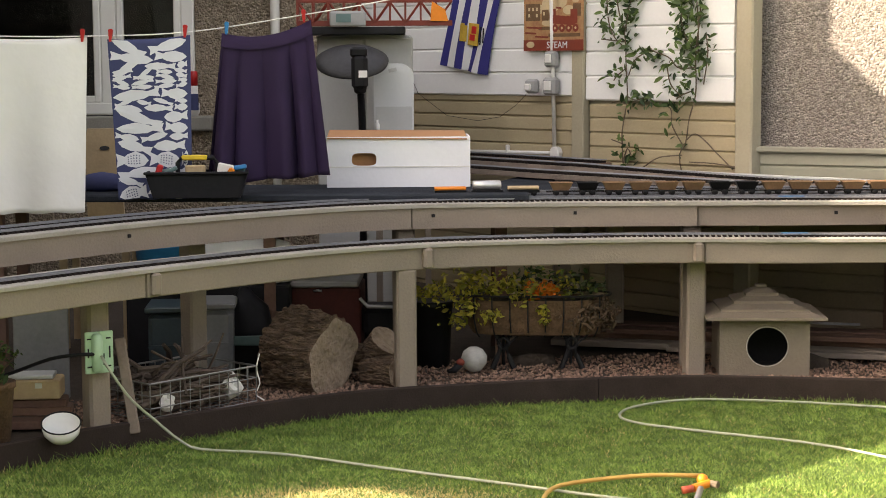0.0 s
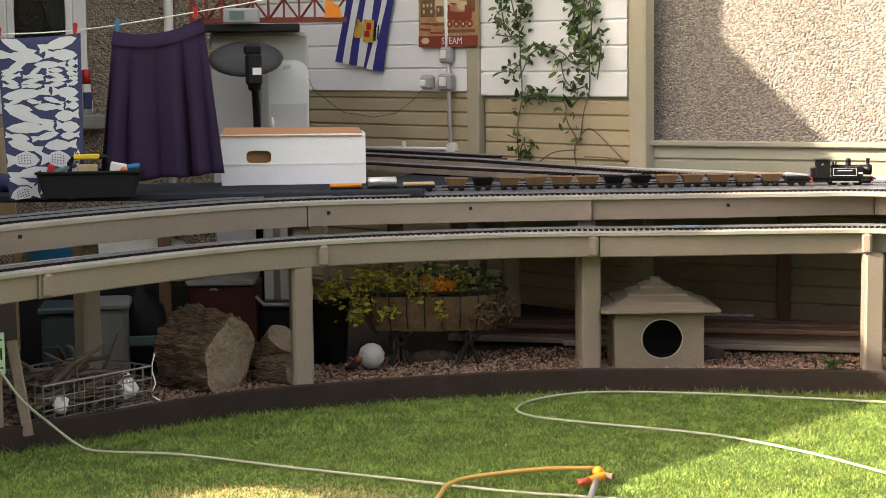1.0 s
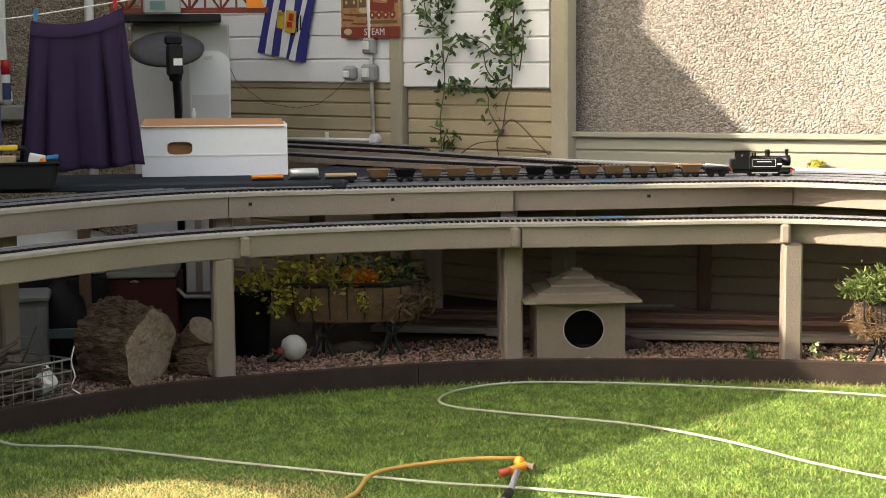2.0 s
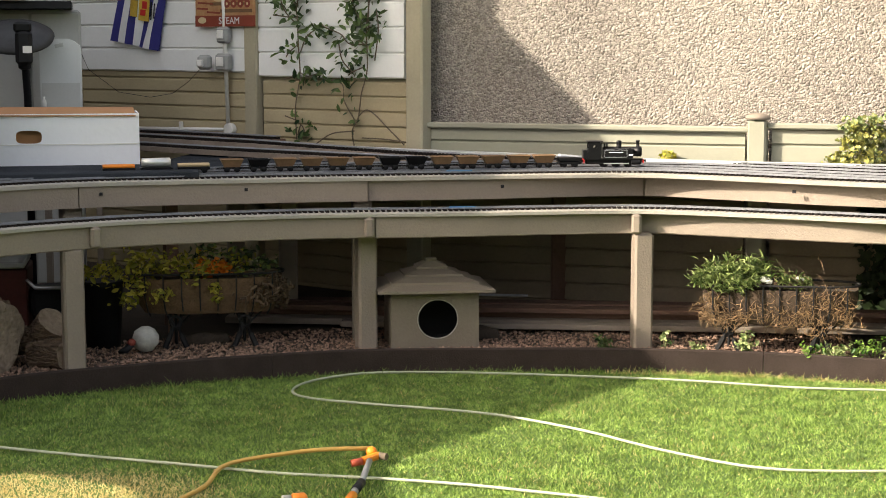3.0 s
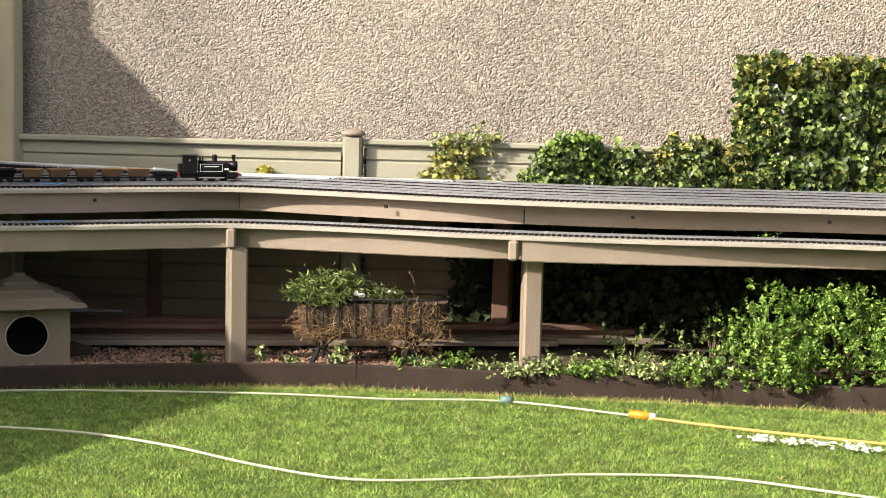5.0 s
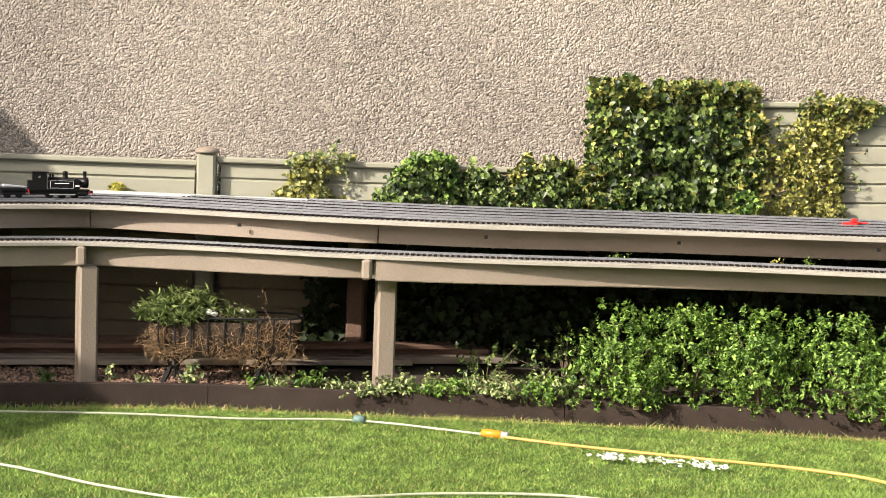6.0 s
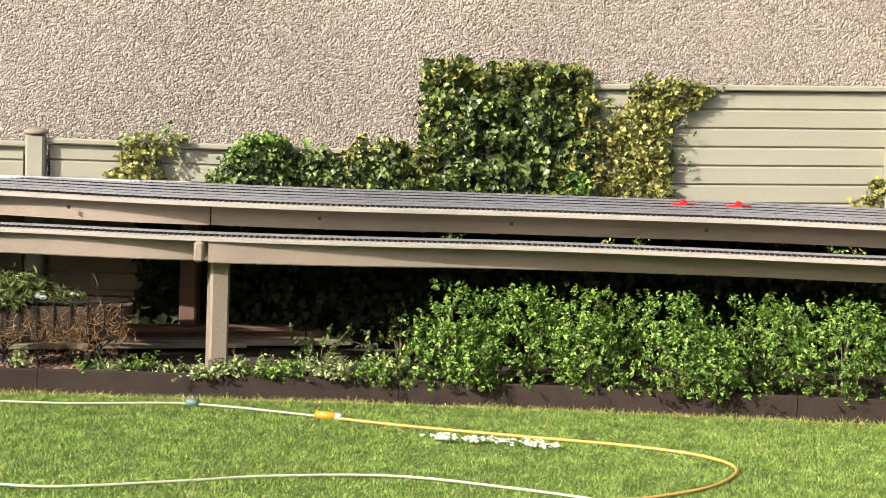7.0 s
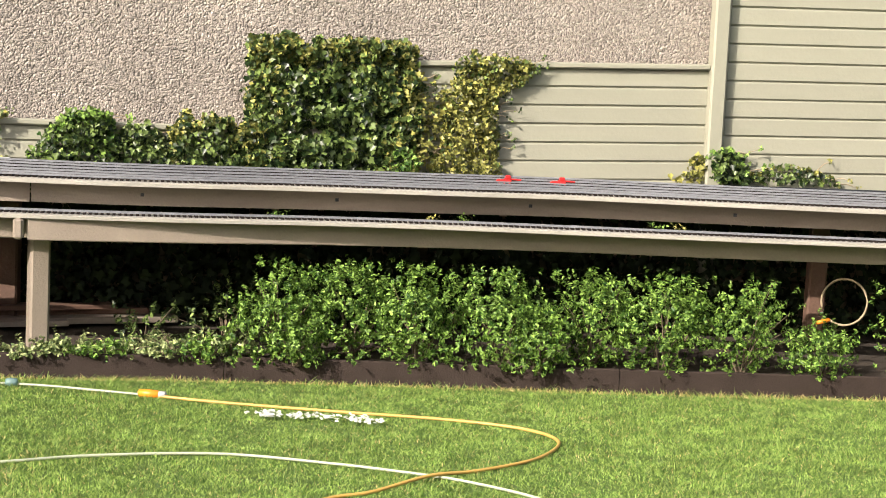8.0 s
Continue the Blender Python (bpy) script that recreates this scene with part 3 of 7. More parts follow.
UP_INSET = {-40: (0, 0), -1.12: (0, 0.0), 8.22: (0.03, 0.115, 0.05), 17.2: (0.115, 0.12, 0.062), 26.5: (0.125, 0.17), 56.0: (0.17, 0.17)}

# ---- raised railway: lower deck ----
low = thing("lower_railway_deck", "taupe painted timber deck on posts carrying a single garden railway track", "model railway")
part("top_board", Shape().sweep(LOW, [(-0.014, Z_LOW - 0.018), (-0.014, Z_LOW - 0.003), (-0.010, Z_LOW), (0.27, Z_LOW), (0.27, Z_LOW - 0.018)]), TAUPE_TOP, low)
edges = (-40, -9.9, -0.55, 8.45, 17.0, 26.6, 56.0, 70)
for a0, a1 in zip(edges[:-1], edges[1:]):
    seg = cut(LOW, a0 + 0.01, a1 - 0.01)
    seg = set_back(seg, *LOW_INSET[a0])
    part("fascia_board", Shape().sweep(seg, [(0.004, Z_LOW - 0.125), (0.0, Z_LOW - 0.12), (0.0, Z_LOW - 0.019), (0.026, Z_LOW - 0.019), (0.026, Z_LOW - 0.125)]), TAUPE, low)
    seg = cut(offset(LOW, 0.24), a0, a1)
    part("rear_joist", Shape().sweep(seg, [(0.0, Z_LOW - 0.12), (0.0, Z_LOW - 0.019), (0.026, Z_LOW - 0.019), (0.026, Z_LOW - 0.12)]), TAUPE, low)
for a in (-9.66, -0.70, 8.3, 16.96, 26.31):
    (x, y), turn = at_bearing(LOW, a)
    part("bracket", Shape().box((x, y, Z_LOW - 0.070), (0.050, 0.05, 0.102), turn, ch=0.012), TAUPE, low)
POSTS = ((-1.537, 7.50, 30), (-0.205, 8.36, 6), (1.245, 8.715, 2), (2.62, 8.45, -8), (3.945, 7.76, -18))
for x, y, turn in POSTS:
    part("post", Shape().box((x, y, 0.215), (0.098, 0.098, 0.69), turn + 4, ch=0.012), TAUPE, low)

# ---- raised railway: upper deck ----
up = thing("upper_railway_deck", "taupe timber deck with grey felt top under several garden railway tracks", "model railway")
inner = offset(UP, 0.42)
BACKLINE = []
for (x, y), (ix, iy) in zip(UP, inner):
    az = math.degrees(math.atan2(x, y))
    d = np.array([x, y]) / math.hypot(x, y)
    far = (C_L / (d @ N_L) if az < 9.8 else C_R / (d @ N_R)) - 0.05
    t = min(1, max(0, (az + 0.5) / 5.0))
    t = t * t * (3 - 2 * t)
    near = math.hypot(ix, iy)
    BACKLINE.append(d * (near + (far - near) * t))
k = len(UP)
s = Shape()
vs = [(x, y, Z_UP - 0.006) for x, y in offset(UP, 0.16)] + [(x, y, Z_UP - 0.006) for x, y in BACKLINE]
vs += [(x, y, Z_UP - 0.03) for x, y in offset(UP, 0.16)] + [(x, y, Z_UP - 0.03) for x, y in BACKLINE]
fs = []
for i in range(k - 1):
    fs += [(i, i + 1, k + i + 1, k + i), (2 * k + i, 3 * k + i, 3 * k + i + 1, 2 * k + i + 1), (k + i, k + i + 1, 3 * k + i + 1, 3 * k + i), (i, 2 * k + i, 2 * k + i + 1, i + 1)]
s.add(vs, fs)
part("felt_top", s, FELT, up)
part("edge_strip", Shape().sweep(UP, [(-0.014, Z_UP - 0.02), (-0.014, Z_UP - 0.003), (-0.01, Z_UP), (0.165, Z_UP), (0.165, Z_UP - 0.02)]), TAUPE_TOP, up)
edges = (-40, -1.12, 8.22, 17.2, 26.5, 56.0, 70)
for a0, a1 in zip(edges[:-1], edges[1:]):
    seg = cut(UP, a0 + 0.018, a1 - 0.018)
    seg = set_back(seg, *UP_INSET[a0])
    part("fascia_board", Shape().sweep(seg, [(0.0, Z_UP - 0.125), (0.0, Z_UP - 0.021), (0.026, Z_UP - 0.021), (0.026, Z_UP - 0.125)]), TAUPE, up)
for a, z in ((-10.4, .79), (-0.5, .785), (4.3, .79), (12.6, .785), (22.1, .785), (30.2, .785), (36.4, .785), (42.7, .785), (49.4, .785)):
    (x, y), turn = at_bearing(UP, a)
    part("bolt", Shape().box((x, y - 0.002, z - 0.01), (0.016, 0.012, 0.016), turn), BLACK_MATT, up)
for a, d in ((-8.3, 0.30), (-1.3, 0.12), (8.0, 0.12), (5.6, 0.85), (3.9, 1.2), (14.4, 1.15), (26.0, 0.85), (51.9, 0.75)):
    (x, y), turn = at_bearing(offset(UP, d), a)
    part("post", Shape().box((x, y, 0.37), (0.098, 0.098, 0.86), turn, ch=0.01), TAUPE if a < 10 else PLANK, up)


# ---- tracks ----
def track(line, z, label):
    tr = thing("railway_track", label, "model track", "tracks on the railway decks", at=(line[len(line) // 2][0], line[len(line) // 2][1], z))
    for d in (-0.0225, 0.0225):
        part("rail", Shape().sweep(offset(line, d), [(-0.0018, z + 0.010), (-0.0025, z + 0.017), (0.0025, z + 0.017), (0.0018, z + 0.010)]), RAIL, tr)
    fine = spline(line[::6], 0.028)
    nr = normals(fine)
    vs, fs = [], []
    for (x, y), (nx, ny) in zip(fine, nr):
        tx, ty = ny, -nx
        b = len(vs)
        for zz in (z, z + 0.010):
            for a, c in ((-1, -1), (1, -1), (1, 1), (-1, 1)):
                vs.append((x + a * 0.0075 * tx + c * 0.041 * nx, y + a * 0.0075 * ty + c * 0.041 * ny, zz))
        fs += [(b + 4, b + 5, b + 6, b + 7), (b, b + 1, b + 5, b + 4), (b + 1, b + 2, b + 6, b + 5), (b + 2, b + 3, b + 7, b + 6), (b + 3, b, b + 4, b + 7)]
    tagged(part("sleeper_bed", Shape().add(vs, fs), SLEEPER, tr), kind="stuff")
    return tr


track(offset(LOW, 0.10), Z_LOW, "grey rails on black sleepers along the lower deck")
track(offset(UP, 0.10), Z_UP, "grey rails on black sleepers near the upper deck edge")
TRAIN_LINE = offset(UP, 0.25)
track(TRAIN_LINE, Z_UP, "grey rails on black sleepers carrying the goods train")
track(cut(offset(UP, 0.42), 1, 70), Z_UP, "grey rails on black sleepers of a siding")
track(cut(offset(UP, 0.83), 4, 60), Z_UP, "grey rails on black sleepers of a siding")
track(cut(offset(UP, 1.02), 24, 60), Z_UP, "grey rails on black sleepers of a siding")
track(cut(offset(UP, 0.62), 2, 70), Z_UP, "grey rails on black sleepers of a siding")


# ---- lawn, gravel and small growth ----
rng = np.random.default_rng(11)


def blades(name, x, y, z, hgt, wid, material, lean=0.5):
    """Upright grass blades as slim triangles."""
    k = len(x)
    a = rng.uniform(0, math.tau, k)
    dx, dy = np.cos(a) * wid, np.sin(a) * wid
    b = rng.uniform(0, math.tau, k)
    t = rng.uniform(0.1, 1, k) * lean * hgt
    V = np.stack([np.stack([x - dx, y - dy, z], 1), np.stack([x + dx, y + dy, z], 1), np.stack([x + np.cos(b) * t, y + np.sin(b) * t, z + hgt], 1)], 1).reshape(-1, 3)
    me = bpy.data.meshes.new(name)
    me.vertices.add(3 * k)
    me.vertices.foreach_set("co", V.ravel())
    me.loops.add(3 * k)
    me.loops.foreach_set("vertex_index", np.arange(3 * k))
    me.polygons.add(k)
    me.polygons.foreach_set("loop_start", np.arange(0, 3 * k, 3))
    me.update(calc_edges=True)
    me.materials.append(material)
    return new(name, me)


az = np.radians(rng.uniform(-17, 58, 760000))
dist = np.sqrt(rng.uniform(4.4 ** 2, 9.2 ** 2, 760000))
gx, gy = dist * np.sin(az), dist * np.cos(az)
kaz = np.arctan2(KERB_LINE[:, 0], KERB_LINE[:, 1])
kd = np.hypot(KERB_LINE[:, 0], KERB_LINE[:, 1])
keep = dist < np.interp(az, kaz, kd) - 0.012
az, dist, gx, gy = az[keep], dist[keep], gx[keep], gy[keep]
edge = np.interp(az, kaz, kd) - dist
# dry patch; its outline and brightened straw also stand in for a sunlit patch
dry = ((gx + 0.40) / 0.75) ** 2 + ((gy - 6.25) / 0.55) ** 2 + rng.normal(0, 0.22, len(gx)) < 1.0
clump = np.array([noise.noise(Vector((x * 2.2, y * 2.2, 0))) for x, y in zip(gx[::1], gy[::1])])
hgt = rng.uniform(0.006, 0.019, len(gx)) * (1 + 0.5 * clump) * (1 + 2.6 * np.clip(1 - edge / 0.09, 0, 1) * rng.uniform(0, 1, len(gx)))
straw = ~dry & (rng.uniform(0, 1, len(gx)) < 0.03 + 0.09 * np.clip(clump, 0, 1))
straw |= ~dry & (edge < 0.06) & (az > 0.28) & (rng.uniform(0, 1, len(gx)) < 0.55)   # dead grass along the kerb
z0 = np.full(len(gx), Z_LAWN)
STRAW = leaf_mat("straw_blades", (0.55, 0.41, 0.17), (0.78, 0.62, 0.30), 0.7, 0.3)
green = ~dry & ~straw
tagged(blades("grass", gx[green], gy[green], z0[green], hgt[green], 0.0024, GRASS, 1.7), "short green lawn grass", "grass", kind="stuff")
some = dry & (rng.uniform(0, 1, len(gx)) < 0.75) | straw
tagged(blades("dry_grass", gx[some], gy[some], z0[some], hgt[some] * 0.8, 0.0022, STRAW, 1.7), "straw-coloured parched grass in the lawn", "grass", kind="stuff")

# gravel stones
n = 14000
az = np.radians(rng.uniform(-13, 24, n))
d = np.interp(az, kaz, kd) + 0.035 + 0.75 * rng.uniform(0, 1, n) ** 1.2
cx, cy = d * np.sin(az), d * np.cos(az)
octa = np.array([(1, 0, 0), (-1, 0, 0), (0, 1, 0), (0, -1, 0), (0, 0, 0.8), (0, 0, -0.8)])
of = np.array([(0, 2, 4), (2, 1, 4), (1, 3, 4), (3, 0, 4), (2, 0, 5), (1, 2, 5), (3, 1, 5), (0, 3, 5)])
size = rng.uniform(0.005, 0.011, n)
V = octa[None] * size[:, None, None] * rng.uniform(0.6, 1.3, (n, 6, 1))
ca, sa = np.cos(rng.uniform(0, 6.3, n)), np.sin(rng.uniform(0, 6.3, n))
V = np.stack([V[..., 0] * ca[:, None] - V[..., 1] * sa[:, None], V[..., 0] * sa[:, None] + V[..., 1] * ca[:, None], V[..., 2]], -1)
V += np.stack([cx, cy, -0.030 + rng.uniform(0, 0.010, n)], 1)[:, None]
F = (np.arange(n)[:, None, None] * 6 + of[None]).reshape(-1, 3)
st = Shape()
st.v, st.f = V.reshape(-1, 3).tolist(), F.tolist()
tagged(part("gravel", st, STONE), "pinkish brown gravel behind the kerb", "gravel", kind="stuff")


def shrub(name, label, category, c, r, n, size, material, group="", stems=7, bare=0.25, seed=1):
    """A leafy plant: branching stems from one base, and sprigs of leaves all over an uneven dome; c the base, r the half sizes."""
    g = np.random.default_rng(seed)
    ob = thing(name, label, category, group, at=c)
    base, r = np.array(c), np.array(r)
    per = 9
    k = max(4, int(n * 0.72) // per)
    d = unit(g.normal(0, 1, (k, 3)) + np.array([0, -0.25, 0.25]))
    lump = np.array([0.78 + 0.62 * noise.noise(Vector(q * 2.6) + Vector((seed * 3.7, 0, 0))) + 0.25 * noise.noise(Vector(q * 7.0) + Vector((0, seed * 2.1, 0))) for q in d])
    depth = (0.55 + 0.45 * g.uniform(0, 1, k) ** 0.5) * lump * (1 + 0.5 * (g.uniform(0, 1, k) < 0.12))
    tips = base + np.array([0, 0, r[2] * 0.46]) + d * depth[:, None] * np.array([r[0] * 1.15, r[1] * 1.15, r[2] * 0.60])
    tall = tips[:, 2] > 0.50
    tips[tall, 2] = 0.50 - g.uniform(0, 0.08, int(tall.sum()))
    low = tips[:, 2] < base[2] + 0.01
    tips[low, 2] = base[2] + 0.01 + g.uniform(0, 0.03, int(low.sum()))
    s = Shape()
    for i in g.choice(k, min(stems, k), replace=False):
        mid_ = base * 0.5 + tips[i] * 0.5 + np.array([0, 0, r[2] * 0.1])
        s.tube([base + g.normal(0, 0.01, 3) * (1, 1, 0), mid_, tips[i]], [0.005, 0.0035, 0.0012], 4)
    tagged(part("branching", s, STEM, ob), kind="stuff")
    grow = unit(d + g.normal(0, 0.35, (k, 3)) + np.array([0, -0.1, 0.45]))
    along = np.tile(np.linspace(-1.1, 0.5, per), k)[:, None] * size * 1.1
    q = np.repeat(tips, per, 0) + np.repeat(grow, per, 0) * along
    around = unit(g.normal(0, 1, q.shape))
    q = q + around * size * 0.42
    nrm = unit(np.repeat(grow, per, 0) * 0.8 - around * 0.25 + g.normal(0, 0.35, q.shape))
    q[:, 2] = np.maximum(q[:, 2], base[2] + 0.003)
    leaf_part("crown", ob, q, nrm, size, material, rng=g, slim=0.52, fold=0.2)
    return ob


def on_kerb(bearing, back):
    (x, y), turn = at_bearing(KERB_LINE, bearing)
    i = int(np.argmin(np.hypot(KERB_LINE[:, 0] - x, KERB_LINE[:, 1] - y)))
    q = normals(KERB_LINE)[i] * back
    return (x + q[0], y + q[1], -0.015)


for i, (a, back, rx, ry, h, n) in enumerate(((34.8, .14, .28, .19, .46, 1400), (37.2, .26, .30, .22, .48, 1500), (39.4, .16, .28, .22, .46, 1700), (42.1, .13, .28, .20, .45, 1500),
                                             (43.4, .04, .16, .13, .30, 700), (45.2, .24, .28, .22, .46, 1500), (47.6, .18, .28, .2, .48, 1500), (50.0, .16, .24, .18, .44, 1100), (52.6, .16, .24, .16, .26, 800),
                                             (35.3, .03, .15, .12, .24, 600), (55.5, .2, .3, .2, .4, 700))):
    shrub("shrub", "bright green small-leaved shrub spilling over the kerb", "shrub", on_kerb(a, back - 0.07), (rx, ry, h * 1.12), int(n * 4.2), 0.0215, SHRUB, "shrubs under the railway", 14, seed=20 + i)
for i, (a, back, r, h, n, m) in enumerate(((15.9, .07, .06, .08, 200, CLIMB), (17.9, .08, .03, .12, 70, COVER), (20.5, .07, .06, .12, 230, COVER), (22.6, .1, .1, .05, 160, SHRUB), (23.6, .09, .08, .07, 220, COVER), (24.6, .16, .12, .09, 260, SHRUB), (19.0, .09, .06, .03, 90, COVER))):
    shrub("small_plant", "small green seedling growing in the bed by the kerb", "plant", on_kerb(a, back), (r, r * .7, h), n, 0.026, m, "small plants by the kerb", 5, seed=60 + i)
for i, (a, back, r, h, n, m) in enumerate(((25.6, .08, .12, .06, 300, COVER), (26.9, .05, .17, .09, 620, COVER), (28.0, .10, .20, .11, 760, COVER), (29.2, .06, .20, .10, 760, SHRUB), (30.2, .12, .2, .12, 620, COVER), (31.3, .06, .2, .13, 700, COVER),
                                           (32.4, .03, .17, .13, 620, SHRUB), (33.4, .08, .18, .18, 620, COVER), (30.4, .3, .25, .22, 420, IVY), (33.0, .4, .25, .34, 600, IVY))):
    shrub("ground_cover", "pale green trailing ground cover in the bed by the kerb", "plant", on_kerb(a, back), (r, r * .6, h), int(n * 1.4), 0.023, m, "ground cover by the kerb", 12, seed=80 + i)
tw_rng = np.random.default_rng(19)
for i in range(9):                                  # bare bent shoots among the ground cover
    p = np.array(on_kerb(tw_rng.uniform(28.5, 33.0), tw_rng.uniform(0.02, 0.12)))
    e = np.array([tw_rng.normal(0, 0.08), tw_rng.normal(0, 0.03), 0])
    tw = thing("dry_shoot", "thin dry bent shoot among the ground cover", "twig", "dry shoots by the kerb", at=tuple(p))
    part("shoot", Shape().tube(spline([tuple(p), tuple(p + e * 0.4 + (0, 0, tw_rng.uniform(0.07, 0.13))), tuple(p + e * 0.9 + (0, 0, tw_rng.uniform(0.05, 0.11))), tuple(p + e * 1.4 + (0, 0, 0.02))], 0.03), 0.0018, 5), DRYSTEM, tw)


def wall_ivy(name, label, z0, z1, left, right, n, size, material, seed, out=0.09, dome=0.0, pale=None, pale_n=0, twigs=0, rim=0.55, ragged=0.10):
    """Ivy on the far fence: left and right give its sides as (share of the height, x); older leaves inside, young ones along the rim."""
    g = np.random.default_rng(seed)
    lv, lx = zip(*left)
    rv, rx = zip(*right)
    xm = (np.mean(lx) + np.mean(rx)) / 2
    ob = thing(name, label, "ivy", at=(*on_r(xm, 0.05), Z_UP))
    for i in range(max(3, int((np.mean(rx) - np.mean(lx)) * 9))):
        u, z = g.uniform(0.08, 0.92), z0 - 0.02
        pts = []
        while z < z1 - 0.12:
            v = (z - z0) / (z1 - z0)
            a, b = np.interp(v, lv, lx), np.interp(v, rv, rx)
            pts.append((*on_r(a + (b - a) * u, 0.045 + g.uniform(0, 0.02)), z))
            z += 0.08
            u = min(max(u + g.normal(0, 0.05), 0.05), 0.95)
        if len(pts) > 1:
            part("stem", Shape().tube(pts, 0.0035, 4), DRYSTEM, ob)

    def place(k, on_rim):
        u, v = g.uniform(0, 1, k), g.uniform(0, 1, k) ** 0.95
        if on_rim:
            side = g.uniform(0, 1, k)
            v = np.where(side < rim, 1 - np.abs(g.normal(0, 0.13, k)), v)
            e = np.abs(g.normal(0, 0.12, k))
            u = np.where(side < rim, u, np.where(side < rim + (1 - rim) * 0.35, e, 1 - e))
        top = np.array([1 - dome * abs(2 * q - 1) ** 2.2 + ragged * noise.noise(Vector((q * 7 + seed, seed, 0))) + 0.6 * ragged * noise.noise(Vector((q * 23 + seed, 0, seed))) for q in u])
        v = np.clip(v, 0, 1) * top
        a, b = np.interp(v, lv, lx), np.interp(v, rv, rx)
        wob = np.array([noise.noise(Vector((seed, q * 9, 3.3))) for q in v]) * 0.035 + g.normal(0, 0.012, k)
        xs = a + (b - a) * u + wob * np.abs(u - 0.5) * 2
        tuft = np.array([noise.noise(Vector((x * 11, q * 8, seed))) for x, q in zip(xs, v)])
        o = 0.045 + out * np.clip(0.45 + 0.7 * tuft + g.uniform(-0.3, 0.4, k), 0.02, 1.2) * (1 - 0.5 * (np.abs(u - 0.5) * 2) ** 3)
        yy = (C_R - N_R[0] * xs) / N_R[1]
        pos = np.stack([xs - o * N_R[0], yy - o * N_R[1], np.maximum(z0 + (z1 - z0) * v, z0)], 1)
        nrm = unit(np.array([-N_R[0], -N_R[1], 0.35]) + g.normal(0, 0.75, (k, 3)))
        return pos, nrm
    leaf_part("foliage", ob, *place(n, False), size, material, slim=0.95, fold=0.16, rng=g, outline="ivy", hang=(0, 0, -0.7))
    if pale:
        leaf_part("young_foliage", ob, *place(pale_n, True), size * 0.8, pale, "pale yellow-green young leaves", slim=0.9, fold=0.16, rng=g, outline="ivy", hang=(0, 0, -0.5))
    for i in range(twigs):                          # bare shoots reaching past the leaves
        v = g.uniform(0.15, 0.95)
        b = np.interp(v, rv, rx)
        p = np.array((*on_r(b - 0.03, 0.07), z0 + (z1 - z0) * v))
        q = np.array((*on_r(b + g.uniform(0.03, 0.10), 0.09), z0 + (z1 - z0) * v + g.uniform(-0.02, 0.08)))
        part("shoot", Shape().tube([p, (p + q) / 2 + (0, 0, 0.012), q], [0.003, 0.0025, 0.0015], 4), DRYSTEM, ob)
        k = 5
        pos = q + g.normal(0, 0.012, (k, 3))
        leaf_part("shoot_leaves", ob, pos, unit(g.normal(0, 0.5, (k, 3)) + (-N_R[0], -N_R[1], 0.3)), size * 0.7, pale or material, slim=0.8, rng=g, outline="ivy")
    return ob


wall_ivy("ivy", "dense dark green ivy covering the fence", 0.83, 1.575, ((0, 5.50), (0.3, 5.47), (1, 5.47)), ((0, 6.30), (0.45, 6.33), (0.8, 6.29), (1, 6.28)), 5200, 0.038, IVY, 3, 0.18, 0.03, IVY_PALE, 2300, 6)
wall_ivy("ivy", "thin browning ivy with bare stems beside the dense ivy", 0.83, 1.46, ((0, 6.20), (1, 6.22)), ((0, 6.40), (0.5, 6.42), (0.8, 6.33), (1, 6.30)), 420, 0.028, IVY_PALE, 34, 0.13, 0.15, IVY, 160, 8)
wall_ivy("ivy", "small fresh green leaves at the foot of the ivy", 0.83, 0.99, ((0, 6.15), (1, 6.17)), ((0, 6.34), (1, 6.32)), 260, 0.026, SHRUB, 33, 0.2, 0.3)
wall_ivy("ivy", "pale yellow-green ivy climbing the cream fence", 0.83, 1.52, ((0, 6.37), (0.25, 6.44), (0.65, 6.45), (1, 6.50)), ((0, 6.75), (0.25, 6.72), (0.65, 6.74), (0.85, 6.88), (1, 6.89)), 2000, 0.027, IVY_PALE, 4, 0.11, 0.03, IVY, 420, 14)
wall_ivy("ivy", "low green ivy in front of the cream fence", 0.83, 1.12, ((0, 3.95), (0.25, 4.02), (0.6, 4.01), (1, 3.98)), ((0, 4.20), (0.35, 4.19), (0.7, 4.27), (1, 4.36)), 420, 0.029, IVY_PALE, 5, 0.15, 0.12, COVER, 300, 4, ragged=0.3)
wall_ivy("ivy", "small shoots of ivy at the foot of the fence", 0.83, 0.90, ((0, 3.90), (1, 3.92)), ((0, 4.40), (1, 4.10)), 120, 0.028, IVY_PALE, 35, 0.1, 0.3, ragged=0.3)
wall_ivy("ivy", "low fresh green ivy in front of the cream fence", 0.83, 1.13, ((0, 4.42), (0.3, 4.46), (0.7, 4.55), (1, 4.60)), ((0, 4.84), (0.6, 4.84), (1, 4.80)), 900, 0.030, IVY, 6, 0.2, 0.22, SHRUB, 620, 6, ragged=0.28)
wall_ivy("ivy", "low dark green ivy in front of the cream fence", 0.83, 1.05, ((0, 4.80), (1, 4.86)), ((0, 5.12), (1, 5.06)), 480, 0.029, IVY, 36, 0.14, 0.25, COVER, 260, 3, ragged=0.35)
wall_ivy("ivy", "low yellowing ivy in front of the cream fence", 0.83, 1.11, ((0, 5.05), (0.5, 5.10), (1, 5.08)), ((0, 5.54), (1, 5.52)), 900, 0.030, IVY, 7, 0.17, 0.14, IVY_PALE, 760, 3, ragged=0.28)
